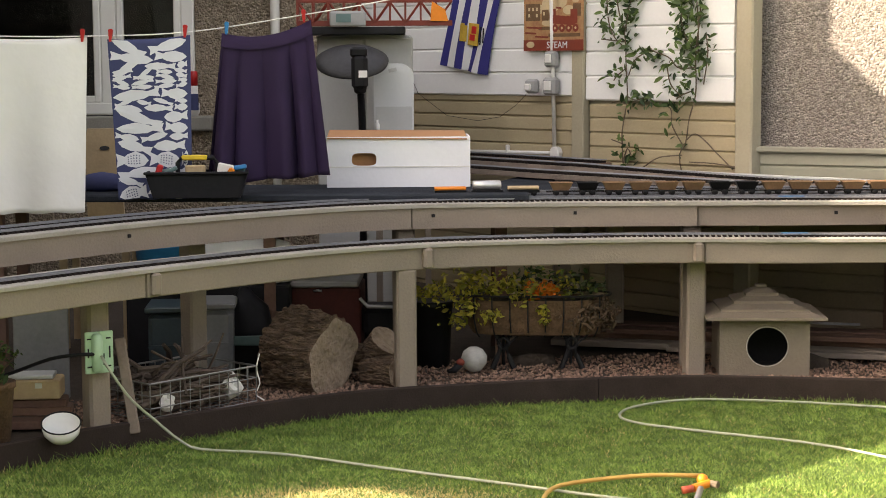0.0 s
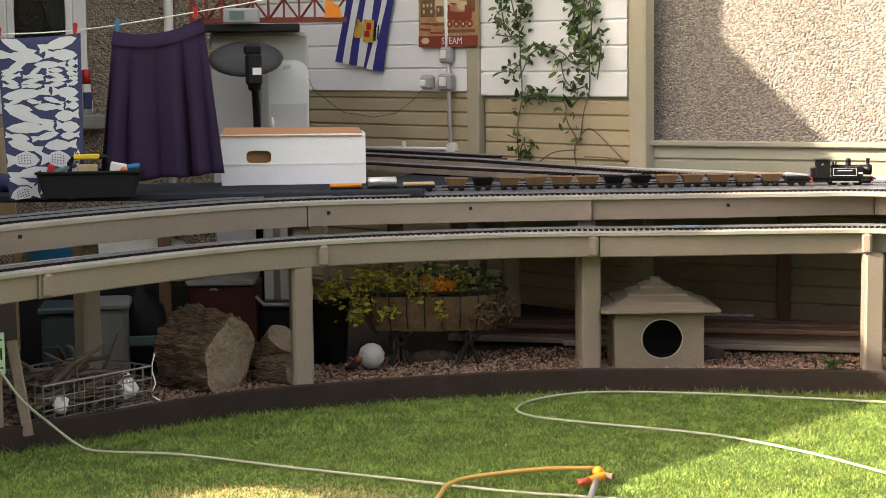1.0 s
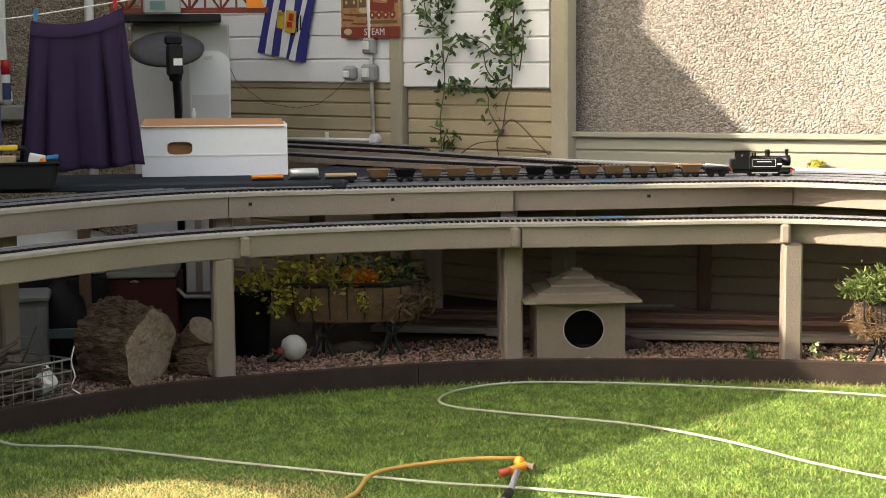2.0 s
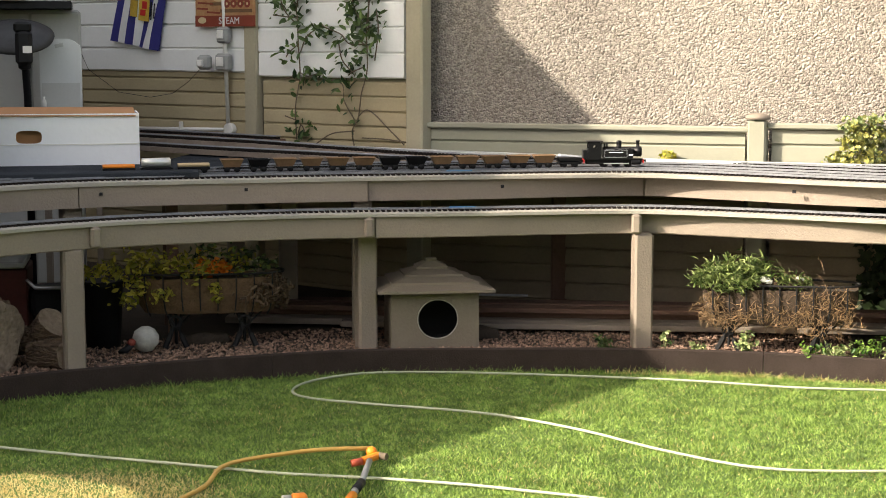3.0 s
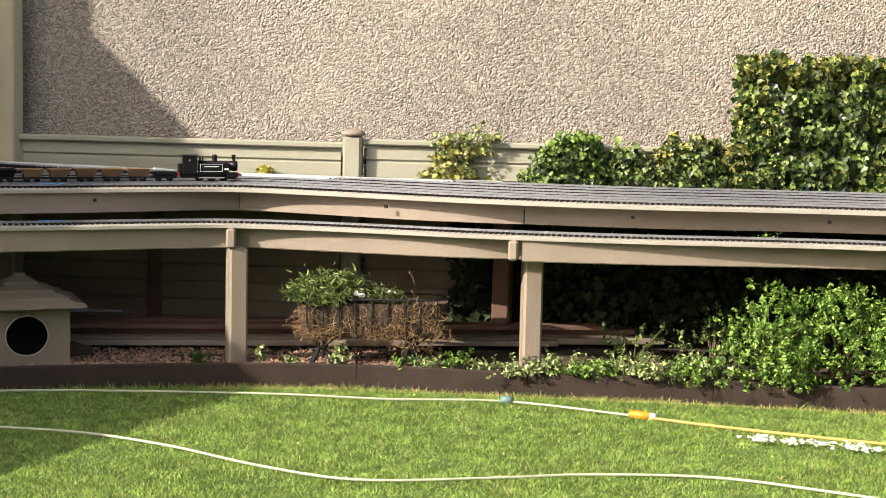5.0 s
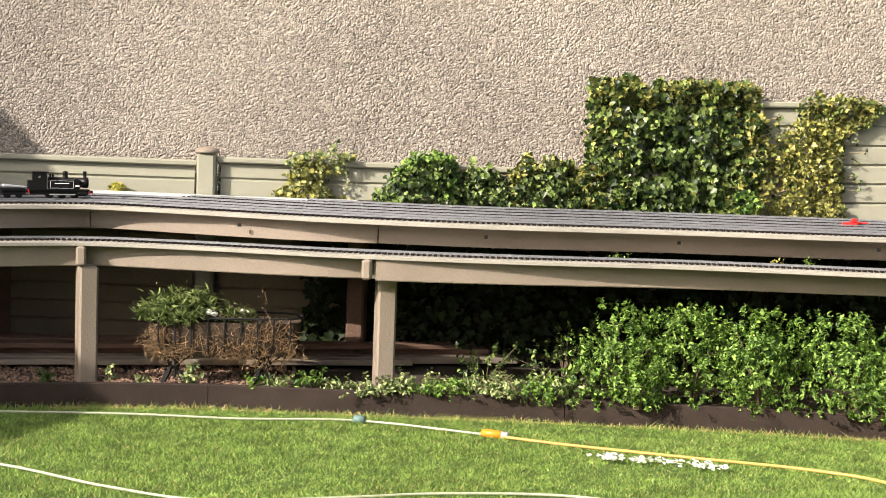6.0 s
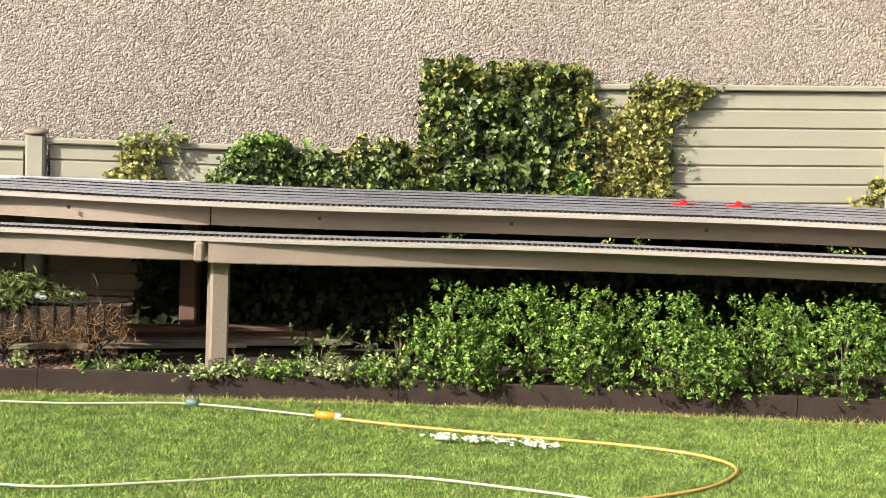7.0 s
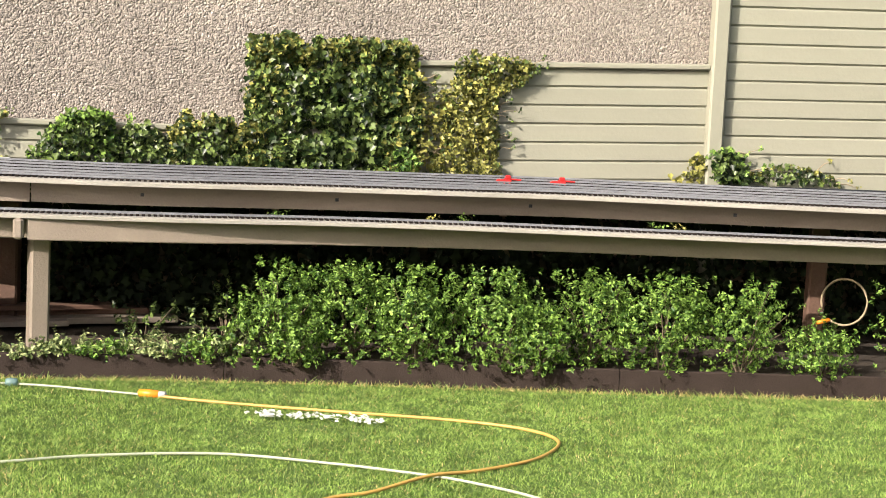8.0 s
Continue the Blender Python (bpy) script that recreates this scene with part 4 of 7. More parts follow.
wall_ivy("ivy", "small green ivy shoots at the foot of the post", 0.84, 1.05, ((0, 7.86), (1, 7.83)), ((0, 8.05), (0.6, 8.03), (1, 7.97)), 300, 0.034, IVY, 8, 0.14, 0.25, SHRUB, 120, 3)
wall_ivy("ivy", "pale ivy shoots at the foot of the post", 0.84, 1.00, ((0, 7.63), (0.5, 7.75), (1, 7.76)), ((0, 7.85), (1, 7.81)), 80, 0.034, IVY_PALE, 38, 0.06, 0.2)
wall_ivy("ivy", "small green ivy shoots beside the post", 0.84, 0.96, ((0, 8.05), (1, 8.09)), ((0, 8.59), (1, 8.43)), 190, 0.030, IVY, 9, 0.06, 0.5, IVY_PALE, 60, 3)
wall_ivy("ivy", "tiny pale shoots growing behind the track", 0.84, 0.90, ((0, 3.10), (1, 3.12)), ((0, 3.19), (1, 3.17)), 24, 0.03, YELLOWG, 39, 0.06, 0.2)

# ivy on the fence below the deck, the shade there put into its leaf colour
def low_ivy(x0, x1, n, seed):
    g = np.random.default_rng(seed)
    ob = thing("ivy", "ivy covering the fence under the deck, leaves coloured dark for the shade", "ivy", "ivy under the deck", at=(*on_r((x0 + x1) / 2, 0.1), 0))
    xs = g.uniform(x0, x1, n)
    o = 0.05 + g.uniform(0, 1, n) ** 1.5 * 0.30
    yy = (C_R - N_R[0] * xs) / N_R[1]
    pos = np.stack([xs - o * N_R[0], yy - o * N_R[1], g.uniform(0.0, 0.74, n) * (1 - 0.5 * o)], 1)
    leaf_part("foliage", ob, pos, unit(np.array([-N_R[0], -N_R[1], 0.3]) + g.normal(0, 0.5, pos.shape)), 0.058, SHADED_IVY, slim=0.9, fold=0.14, rng=g, outline="ivy", hang=(0, 0, -0.6))
    for i in range(5):
        x = x0 + (x1 - x0) * (i + 0.5) / 5
        part("stem", Shape().tube([(*on_r(x, 0.06), -0.02), (*on_r(x + g.normal(0, 0.05), 0.07), 0.35), (*on_r(x + g.normal(0, 0.1), 0.06), 0.72)], 0.006, 5), STEM, ob)


# far darker than IVY, so the leaves sink into the deck's shade
SHADED_IVY = leaf_mat("shade_dark_ivy_leaves", (0.005, 0.012, 0.004), (0.024, 0.042, 0.010), 0.7, 0.1)
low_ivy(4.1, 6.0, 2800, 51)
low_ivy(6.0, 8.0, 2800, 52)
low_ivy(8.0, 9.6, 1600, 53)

# ---- raised track boards along the walls ----
def raised_board(pts, heights, w, material, label, tracked=True, name="track_board", thick=0.03):
    ln = spline(pts, 0.1)
    k = len(ln)
    z = np.interp(np.linspace(0, 1, k), np.linspace(0, 1, len(heights)), heights)
    n_ = normals(ln)
    s = Shape()
    sect = [(0, -thick), (0, 0), (w, 0), (w, -thick)]
    vs = [(p[0] + a * q[0], p[1] + a * q[1], h + b) for p, q, h in zip(ln, n_, z) for a, b in sect]
    fs = [(i * 4 + a, i * 4 + (a + 1) % 4, i * 4 + 4 + (a + 1) % 4, i * 4 + 4 + a) for i in range(k - 1) for a in range(4)] + [(0, 1, 2, 3), (4 * k - 1, 4 * k - 2, 4 * k - 3, 4 * k - 4)]
    s.add(vs, fs)
    ob = thing(name, label, "board", "boards on the upper deck", at=(*ln[0], z[0]))
    part("board", s, material, ob)
    if tracked:
        q = Shape()
        for i in range(0, k - 1):
            for j in range(4):
                t = j / 4
                p = ln[i] * (1 - t) + ln[i + 1] * t + n_[i] * w * 0.5
                q.box((p[0], p[1], z[i] * (1 - t) + z[i + 1] * t + 0.006), (0.012, 0.08, 0.012), math.degrees(math.atan2(-n_[i][0], n_[i][1])))
        tagged(part("sleeper_bed", q, SLEEPER, ob), kind="stuff")
        for o in (0.5 * w - 0.0225, 0.5 * w + 0.0225):
            part("rail", Shape().tube([(p[0] + n2[0] * o, p[1] + n2[1] * o, h + 0.02) for p, n2, h in zip(ln, n_, z)], 0.003, 4), RAIL, ob)
    for f in (0.2, 0.55):
        i = int(k * f)
        if z[i] - thick > Z_UP:
            part("support", Shape().box((*(ln[i] + n_[i] * w / 2), (Z_UP + z[i] - thick) / 2 - 0.004), (0.08, 0.06, max(0.012, z[i] - thick - Z_UP + 0.008)), 0), material, ob)
    return ob


raised_board([on_l(0.1, 0.47), on_l(0.7, 0.47), on_l(1.25, 0.45), (1.68, 10.02), on_r(2.4, 0.38), on_r(3.0, 0.36)], (0.905, 0.90, 0.895, 0.872, 0.85, 0.843), 0.12, TANPLANK, "brown stained board with a track along the shed wall")
raised_board([on_l(0.1, 0.25), on_l(0.6, 0.25), on_l(1.15, 0.23)], (0.915, 0.912, 0.905), 0.14, PLANK, "dark stained board with a spare track by the shed wall")
raised_board([on_l(0.15, 0.85), on_l(0.7, 0.80), on_l(1.25, 0.74), (1.75, 9.70)], (0.880, 0.875, 0.862, 0.845), 0.12, TANPLANK, "brown stained board with a track beside the white box")
raised_board([on_l(0.1, 0.65), on_l(0.7, 0.63), on_l(1.1, 0.60)], (0.878, 0.874, 0.868), 0.11, PLANK, "dark stained plank lying between the tracks", False)
raised_board([on_l(1.2, 0.24), on_l(1.5, 0.26), (1.76, 10.17), on_r(2.4, 0.24), on_r(3.4, 0.22), on_r(4.35, 0.17)], (0.895, 0.886, 0.876, 0.858, 0.85, 0.849), 0.065, CAN, "long white painted board lying at the foot of the fence", False, "white_board", 0.022)

# ---- fittings on the shed wall ----
def l_at(x, z, out):
    return Vector((*on_l(x, out), z))


cond = thing("electric_conduit", "white plastic conduit with a round junction box on the shed wall", "conduit", at=tuple(l_at(0.79, 0.95, 0.05)))
part("upright", Shape().tube([l_at(0.79, 0.96, 0.05), l_at(0.785, 2.4, 0.09)], 0.013, 10), PLASTIC_W, cond, smooth=True)
part("level_run", Shape().tube([l_at(0.79, 0.945, 0.05), l_at(0.10, 0.925, 0.05)], 0.012, 10), PLASTIC_W, cond, smooth=True)
part("junction_box", Shape().lathe([(0.042, 0), (0.042, 0.035), (0.036, 0.042), (0.006, 0.042)], 18, pose(*l_at(0.795, 0.945, 0.025), 90, 0, TURN_L)), PLASTIC_W, cond, smooth=False)
part("clip", Shape().box(l_at(0.50, 0.955, 0.05), (0.02, 0.03, 0.06), TURN_L, ch=0.004), PLASTIC_W, cond)
sw = thing("light_switch", "grey weatherproof switch box on the conduit", "switch", at=tuple(l_at(0.79, 1.55, 0.05)))
part("case", Shape().box(l_at(0.785, 1.555, 0.07), (0.10, 0.06, 0.105), TURN_L, ch=0.014), GREYPL, sw)
part("rocker", Shape().box(l_at(0.783, 1.56, 0.104), (0.05, 0.014, 0.055), TURN_L, ch=0.006), PLASTIC_W, sw, "pale rocker plate")
so = thing("power_socket", "grey weatherproof double socket with one cover open", "socket", at=tuple(l_at(0.73, 1.38, 0.05)))
part("case", Shape().box(l_at(0.785, 1.38, 0.075), (0.115, 0.07, 0.115), TURN_L, ch=0.018), GREYPL, so)
part("cover", Shape().box(l_at(0.785, 1.385, 0.113), (0.06, 0.014, 0.06), TURN_L, ch=0.006), PLASTIC_W, so, "pale socket plate")
part("open_cover", Shape().box(tuple(l_at(0.70, 1.38, 0.12)), (0.085, 0.07, 0.095), TURN_L + 25, ch=0.03), GREYPL, so)
part("plug", Shape().box(tuple(l_at(0.70, 1.375, 0.165)), (0.045, 0.03, 0.045), TURN_L + 25, ch=0.012), PLASTIC_W, so, "pale plug")
cb = thing("cable", "thin dark cable hanging on the shed wall", "cable", at=tuple(l_at(0.3, 1.2, 0.04)))
part("cable", Shape().tube([l_at(0.64, 1.33, 0.08), l_at(0.55, 1.25, 0.05), l_at(0.44, 1.17, 0.035), l_at(0.30, 1.14, 0.04), l_at(0.1, 1.17, 0.05), l_at(-0.1, 1.32, 0.05), l_at(-0.22, 1.6, 0.05), l_at(-0.24, 1.7, 0.05)], 0.0019, 5), BLACK_MATT, cb)


def text_mesh(body, size, material, m):
    """Raised lettering as a mesh."""
    cu = bpy.data.curves.new("lettering", "FONT")
    cu.body, cu.size, cu.extrude, cu.align_x, cu.align_y = body, size, 0.0008, "CENTER", "CENTER"
    tmp = bpy.data.objects.new("lettering", cu)
    scene.collection.objects.link(tmp)
    dg = bpy.context.evaluated_depsgraph_get()
    me = bpy.data.meshes.new_from_object(tmp.evaluated_get(dg))
    bpy.data.objects.remove(tmp)
    me.transform(m)
    me.materials.clear()
    me.materials.append(material)
    return me


poster = thing("poster", "orange-brown vintage railway poster lettered STEAM on the shed wall", "poster", at=tuple(l_at(0.795, 1.6, 0.04)))
PC = l_at(0.795, 1.81, 0.07)
pm = pose(*PC, 0, 0, TURN_L)
part("sheet", Shape().box((0, 0, 0), (0.53, 0.004, 0.40), 0, pm), POSTER, poster)
part("lower_band", Shape().box((0, -0.004, -0.165), (0.53, 0.004, 0.07), 0, pm @ pose(0, -0.004, -0.165)), POSTER_RED, poster)
def print_box(sh, x, z, w, h, o, turn=0):
    sh.box((0, 0, 0), (w, 0.001, h), 0, pm @ pose(x, -o, z, 0, turn, 0))


def print_disc(sh, x, z, r, o, sx=1.0):
    sh.lathe([(r, 0), (r * 0.9, 0.0008)], 16, pm @ pose(x, -o, z, 90), sx=sx)


pale, brown, dark_ = Shape(), Shape(), Shape()
print_box(pale, 0.0, 0.165, 0.50, 0.055, 0.0030)                    # sky and steam
for x, z, r, sx in ((-0.02, 0.10, 0.055, 1.5), (0.06, 0.12, 0.05, 1.3), (-0.12, 0.07, 0.03, 1.6), (0.14, 0.06, 0.03, 1.8), (-0.05, -0.02, 0.022, 2.4), (0.20, 0.13, 0.025, 1.4)):
    print_disc(pale, x, z, r, 0.0032, sx)
for x, z, w, h in ((-0.18, 0.05, 0.13, 0.11), (-0.07, 0.03, 0.06, 0.07), (0.02, -0.055, 0.30, 0.02), (0.10, -0.10, 0.28, 0.022), (0.21, 0.06, 0.07, 0.08)):
    print_box(brown, x, z, w, h, 0.0040)
for x, z in ((-0.215, 0.07), (-0.18, 0.07), (-0.145, 0.07), (-0.215, 0.03), (-0.145, 0.03), (-0.08, 0.04)):
    print_box(pale, x, z, 0.016, 0.022, 0.0048)
print_box(dark_, 0.10, -0.005, 0.20, 0.055, 0.0050, 4)              # engine: boiler, cab, chimney, wheels
print_box(dark_, 0.185, 0.02, 0.06, 0.09, 0.0052)
print_box(dark_, 0.015, 0.045, 0.022, 0.05, 0.0052)
for x in (0.02, 0.08, 0.14, 0.20):
    print_disc(dark_, x, -0.055, 0.026, 0.0056)
    print_disc(pale, x, -0.055, 0.009, 0.0064)
for x, z, w in ((-0.17, -0.05, 0.14), (-0.20, -0.085, 0.10), (-0.10, -0.11, 0.12), (0.05, 0.075, 0.05)):
    print_box(dark_, x, z, w, 0.012, 0.0050, 3)
for nm, sh_, mt_ in (("picture_light", pale, POSTER_PALE), ("picture_brown", brown, BROWNWOOD), ("picture_dark", dark_, POSTER_RED)):
    tagged(part(nm, sh_, mt_, poster), kind="stuff")
part("badge", Shape().lathe([(0.03, 0), (0.03, 0.002)], 16, pm @ pose(-0.20, -0.0075, -0.16, 90), sx=1.2, sy=0.7), POSTER_PALE, poster)
ob = new("lettering", text_mesh("STEAM", 0.062, PRINT, pm @ pose(0.04, -0.008, -0.165, 90, 0, 0)))
ob.parent, ob.matrix_parent_inverse = poster, poster.matrix_world.inverted()

# flag: seven hanging stripes with an emblem
flag = thing("flag", "blue and white striped flag with a gold and red emblem", "flag", at=tuple(l_at(0.24, 1.6, 0.05)))


def flag_point(u, v):
    """u across, v from the top hem down."""
    z = 2.28 - v * (0.76 + 0.07 * u)
    x = 0.20 + 0.325 * u + (-0.135 - 0.03 * u) * v * 0.95 + 0.012 * math.sin(u * 9 + v * 4) * v
    return l_at(x, z, 0.05 + 0.016 * (0.5 + 0.5 * math.sin(u * 14 + v * 3)) * (0.3 + v))


for i in range(7):
    vs, fs = [], []
    m_, n_ = 4, 20
    for layer in (0, 0.0025):
        for a in range(m_ + 1):
            for b in range(n_ + 1):
                p = flag_point((i + a / m_) / 7, b / n_)
                vs.append((p.x - layer * N_L[0], p.y - layer * N_L[1], p.z))
    o = (m_ + 1) * (n_ + 1)
    for a in range(m_):
        for b in range(n_):
            q = [a * (n_ + 1) + b, (a + 1) * (n_ + 1) + b, (a + 1) * (n_ + 1) + b + 1, a * (n_ + 1) + b + 1]
            fs += [tuple(q), tuple(j + o for j in reversed(q))]
    part("stripe", Shape().add(vs, fs), FLAGBLUE if i % 2 == 0 else FLAGWHITE, flag, smooth=True)
for dx, dz, w, h, mt in ((-0.09, 0.0, 0.07, 0.11, GOLD), (-0.10, 0.045, 0.04, 0.05, GOLD), (0.02, -0.01, 0.10, 0.15, GOLD), (0.03, 0.02, 0.045, 0.05, RED), (0.01, -0.03, 0.05, 0.04, RED), (0.10, -0.02, 0.012, 0.12, BLACK_MATT), (0.13, -0.02, 0.01, 0.10, BLACK_MATT)):
    part("emblem", Shape().box((0, 0, 0), (w, 0.003, h), 0, pose(*l_at(0.285 + dx * 0.6, 1.735 + dz, 0.076 if mt is GOLD else 0.079), 0, 6, TURN_L), 0.02), mt, flag)


# climbers on the white panel
def climber(label, lines, leaf_n, seed):
    g = np.random.default_rng(seed)
    ob = thing("climbing_plant", label, "climbing plant", "climbers on the shed wall", at=tuple(l_at(lines[0][0][0][0], Z_UP, 0.05)))
    s = Shape()
    pos = []
    for ln, dens in lines:
        pts = [l_at(x, z, o) for x, z, o in ln]
        sm = spline([tuple(p) for p in pts], 0.02) if len(pts) > 2 else np.array([tuple(p) for p in pts])
        s.tube([tuple(p) for p in sm], 0.0042, 5)
        if dens:
            for p in sm:
                for _ in range(g.poisson(dens * 1.7)):
                    pos.append(p + g.normal(0, 1, 3) * (0.042, 0.042, 0.035))
    part("branching", s, STEM, ob)
    pos = np.array(pos)
    nrm = unit(np.array([-N_L[0], -N_L[1], 0.5]) + g.normal(0, 0.6, pos.shape))
    leaf_part("foliage", ob, pos, nrm, 0.060, CLIMB, slim=0.42, fold=0.1, rng=g)
    return ob


def cl(dens, *pts):
    return ([(x, z, 0.06 + 0.02 * (i % 2)) for i, (x, z) in enumerate(pts)], dens)


climber("green climbing plant with slender stems on the white boards", [
    cl(0.15, (1.195, 0.90), (1.20, 1.10), (1.215, 1.30), (1.22, 1.5), (1.20, 1.7), (1.17, 1.9), (1.14, 2.2)), cl(3.0, (1.20, 1.72), (1.23, 1.85), (1.24, 2.0), (1.22, 2.3)), cl(1.8, (1.20, 1.62), (1.14, 1.72), (1.10, 1.9), (1.12, 2.3)),
    cl(1.0, (1.22, 1.45), (1.27, 1.55), (1.34, 1.60), (1.41, 1.58)), cl(1.4, (1.21, 1.5), (1.17, 1.45), (1.14, 1.42)), cl(2.0, (1.22, 1.32), (1.27, 1.30), (1.33, 1.32), (1.36, 1.30)), cl(1.0, (1.20, 1.30), (1.14, 1.28)),
    cl(1.6, (1.20, 0.93), (1.23, 1.0), (1.24, 0.95)), cl(0.6, (1.20, 1.02), (1.14, 1.05)), cl(0.7, (1.20, 1.66), (1.08, 1.68))], 0, 31)
climber("green climbing plant with bare lower branches on the white boards", [
    cl(0, (1.515, 0.84), (1.51, 0.97), (1.53, 1.05), (1.56, 1.2), (1.58, 1.35), (1.59, 1.6), (1.60, 1.9), (1.57, 2.3)), cl(2.6, (1.59, 1.55), (1.60, 1.75), (1.58, 1.9), (1.55, 2.3)), cl(2.4, (1.56, 1.6), (1.52, 1.74), (1.50, 1.9), (1.5, 2.2)),
    cl(0.5, (1.52, 1.02), (1.47, 1.15), (1.45, 1.25), (1.40, 1.28)), cl(0, (1.51, 0.97), (1.40, 0.95), (1.30, 0.88), (1.27, 0.86)), cl(1.2, (1.58, 1.5), (1.50, 1.5), (1.44, 1.56), (1.37, 1.60), (1.34, 1.62)), cl(1.2, (1.5, 1.33), (1.46, 1.4), (1.43, 1.5)),
    cl(1.6, (1.58, 1.48), (1.55, 1.52), (1.52, 1.50)), cl(1.6, (1.56, 1.36), (1.51, 1.33), (1.48, 1.31)), cl(0.6, (1.62, 1.4), (1.65, 1.58), (1.63, 1.7)), cl(0, (1.53, 1.06), (1.60, 1.1), (1.70, 0.98), (1.78, 0.90)), cl(0, (1.55, 0.93), (1.68, 0.93), (1.82, 0.91))], 0, 32)

# ---- washing ----
wl = thing("washing_line", "pale cord washing line stretched across the garden", "washing line", at=(-1.2, 8.9, 1.69))
LINE_PTS = [(-3.4, 8.5, 1.70), (-2.19, 8.73, 1.68), (-1.79, 8.82, 1.68), (-1.29, 8.91, 1.70), (-0.68, 8.97, 1.79), (-0.18, 9.0, 1.88), (0.8, 9.1, 2.10)]
part("cord", Shape().tube(spline(LINE_PTS, 0.06), 0.0035, 6), COTTON, wl)


def cloth(name, label, category, top0, top1, bot0, bot1, material, folds, depth, seed, sag=0.01, nu=72, nv=30, crease=False):
    """Cloth hung between two top corners, falling in folds to two bottom corners."""
    ob = thing(name, label, category, at=tuple((Vector(top0) + Vector(top1)) / 2))
    t0, t1, b0, b1 = (Vector(p) for p in (top0, top1, bot0, bot1))
    ph = seed * 1.7
    vs, fs = [], []

    def pt(u, v):
        p = t0.lerp(t1, u).lerp(b0.lerp(b1, u), v)
        w = 0.15 + 0.85 * min(1, v * 1.6)
        if crease:
            q = u * folds * 0.5 + 0.16 * math.sin(u * 9 + ph) + 0.07 * math.sin(v * 2.5 + u * 5)
            w2 = 0.05 + 0.95 * min(1, max(0, (v - 0.07) * 1.7))
            f = depth * w2 * (2 * abs(math.sin(q * math.pi)) ** 0.55 - 1.2) * (0.75 + 0.4 * math.sin(q * 2.3 + 1))
        else:
            f = depth * w * (math.sin(u * folds * math.tau + ph + 0.5 * math.sin(v * 3)) + 0.4 * math.sin(u * folds * 4.1 + v * 2.2 + ph))
        s = -sag * 4 * u * (1 - u) * (1 - v) + 0.004 * math.sin(u * 17 + ph) * v
        return p + Vector((0, -f, s))
    for layer in (0.0, 0.004):
        vs += [pt(a / nu, b / nv) + Vector((0, layer, 0)) for a in range(nu + 1) for b in range(nv + 1)]
    o = (nu + 1) * (nv + 1)
    for a in range(nu):
        for b in range(nv):
            q = [a * (nv + 1) + b, (a + 1) * (nv + 1) + b, (a + 1) * (nv + 1) + b + 1, a * (nv + 1) + b + 1]
            fs += [tuple(q), tuple(j + o for j in reversed(q))]
    for a in range(nu):
        for b in (0, nv):
            i, j = a * (nv + 1) + b, (a + 1) * (nv + 1) + b
            fs.append((i, j, j + o, i + o))
    part("cloth", Shape().add(vs, fs), material, ob, smooth=True)
    return ob, pt


towel, _ = cloth("towel", "plain white cotton towel hanging from the line", "towel", (-2.30, 8.70, 1.675), (-1.765, 8.825, 1.675), (-2.29, 8.70, 0.80), (-1.80, 8.82, 0.80), COTTON, 1.3, 0.02, 1)
fish, fpt = cloth("tea_towel", "navy tea towel printed with white fish on the line", "towel", (-1.67, 8.84, 1.665), (-1.265, 8.91, 1.685), (-1.635, 8.85, 0.86), (-1.27, 8.91, 0.86), NAVY, 0.8, 0.008, 2)


def fish_shape(sh, u, v, length, height, turn, spots):
    """A printed fish lying on the cloth at (u, v)."""
    prof = [(-0.5, 0.0), (-0.36, 0.32), (-0.1, 0.5), (0.15, 0.36), (0.32, 0.10), (0.5, 0.42), (0.46, 0.0), (0.5, -0.42), (0.32, -0.10), (0.15, -0.36), (-0.1, -0.5), (-0.36, -0.32)]
    c, s = math.cos(turn), math.sin(turn)
    ring = []
    for x, z in prof:
        x, z = x * length, z * height
        uu, vv = u + (x * c - z * s) / 0.40, v - (x * s + z * c) / 0.80
        uu, vv = min(max(uu, 0.004), 0.996), min(max(vv, 0.004), 0.996)
        ring.append(fpt(uu, vv) + Vector((0, -0.0022, 0)))
    k = len(sh.v)
    sh.v += [tuple(p) for p in ring] + [tuple(fpt(u, v) + Vector((0, -0.0024, 0)))]
    sh.f += [(k + i, k + (i + 1) % 12, k + 12) for i in range(12)]
    if spots:                                       # dark scale marks on the big fish
        for a in range(5):
            for q in range(4):
                x, z = (-0.22 + 0.085 * a) * length, (-0.27 + 0.18 * q) * height * (1 - 0.12 * abs(a - 1.5))
                uu, vv = u + (x * c - z * s) / 0.40, v - (x * s + z * c) / 0.80
                e = 0.0042
                tri = [fpt(min(max(uu + dx / 0.40, 0.01), 0.99), min(max(vv + dz / 0.80, 0.01), 0.99)) + Vector((0, -0.0042, 0)) for dx, dz in ((-e, -e), (e, 0), (-e, e))]
                marks.v += [tuple(p) for p in tri]
                marks.f.append((len(marks.v) - 3, len(marks.v) - 2, len(marks.v) - 1))


fg = np.random.default_rng(23)
fs_, marks = Shape(), Shape()
row = 0.012
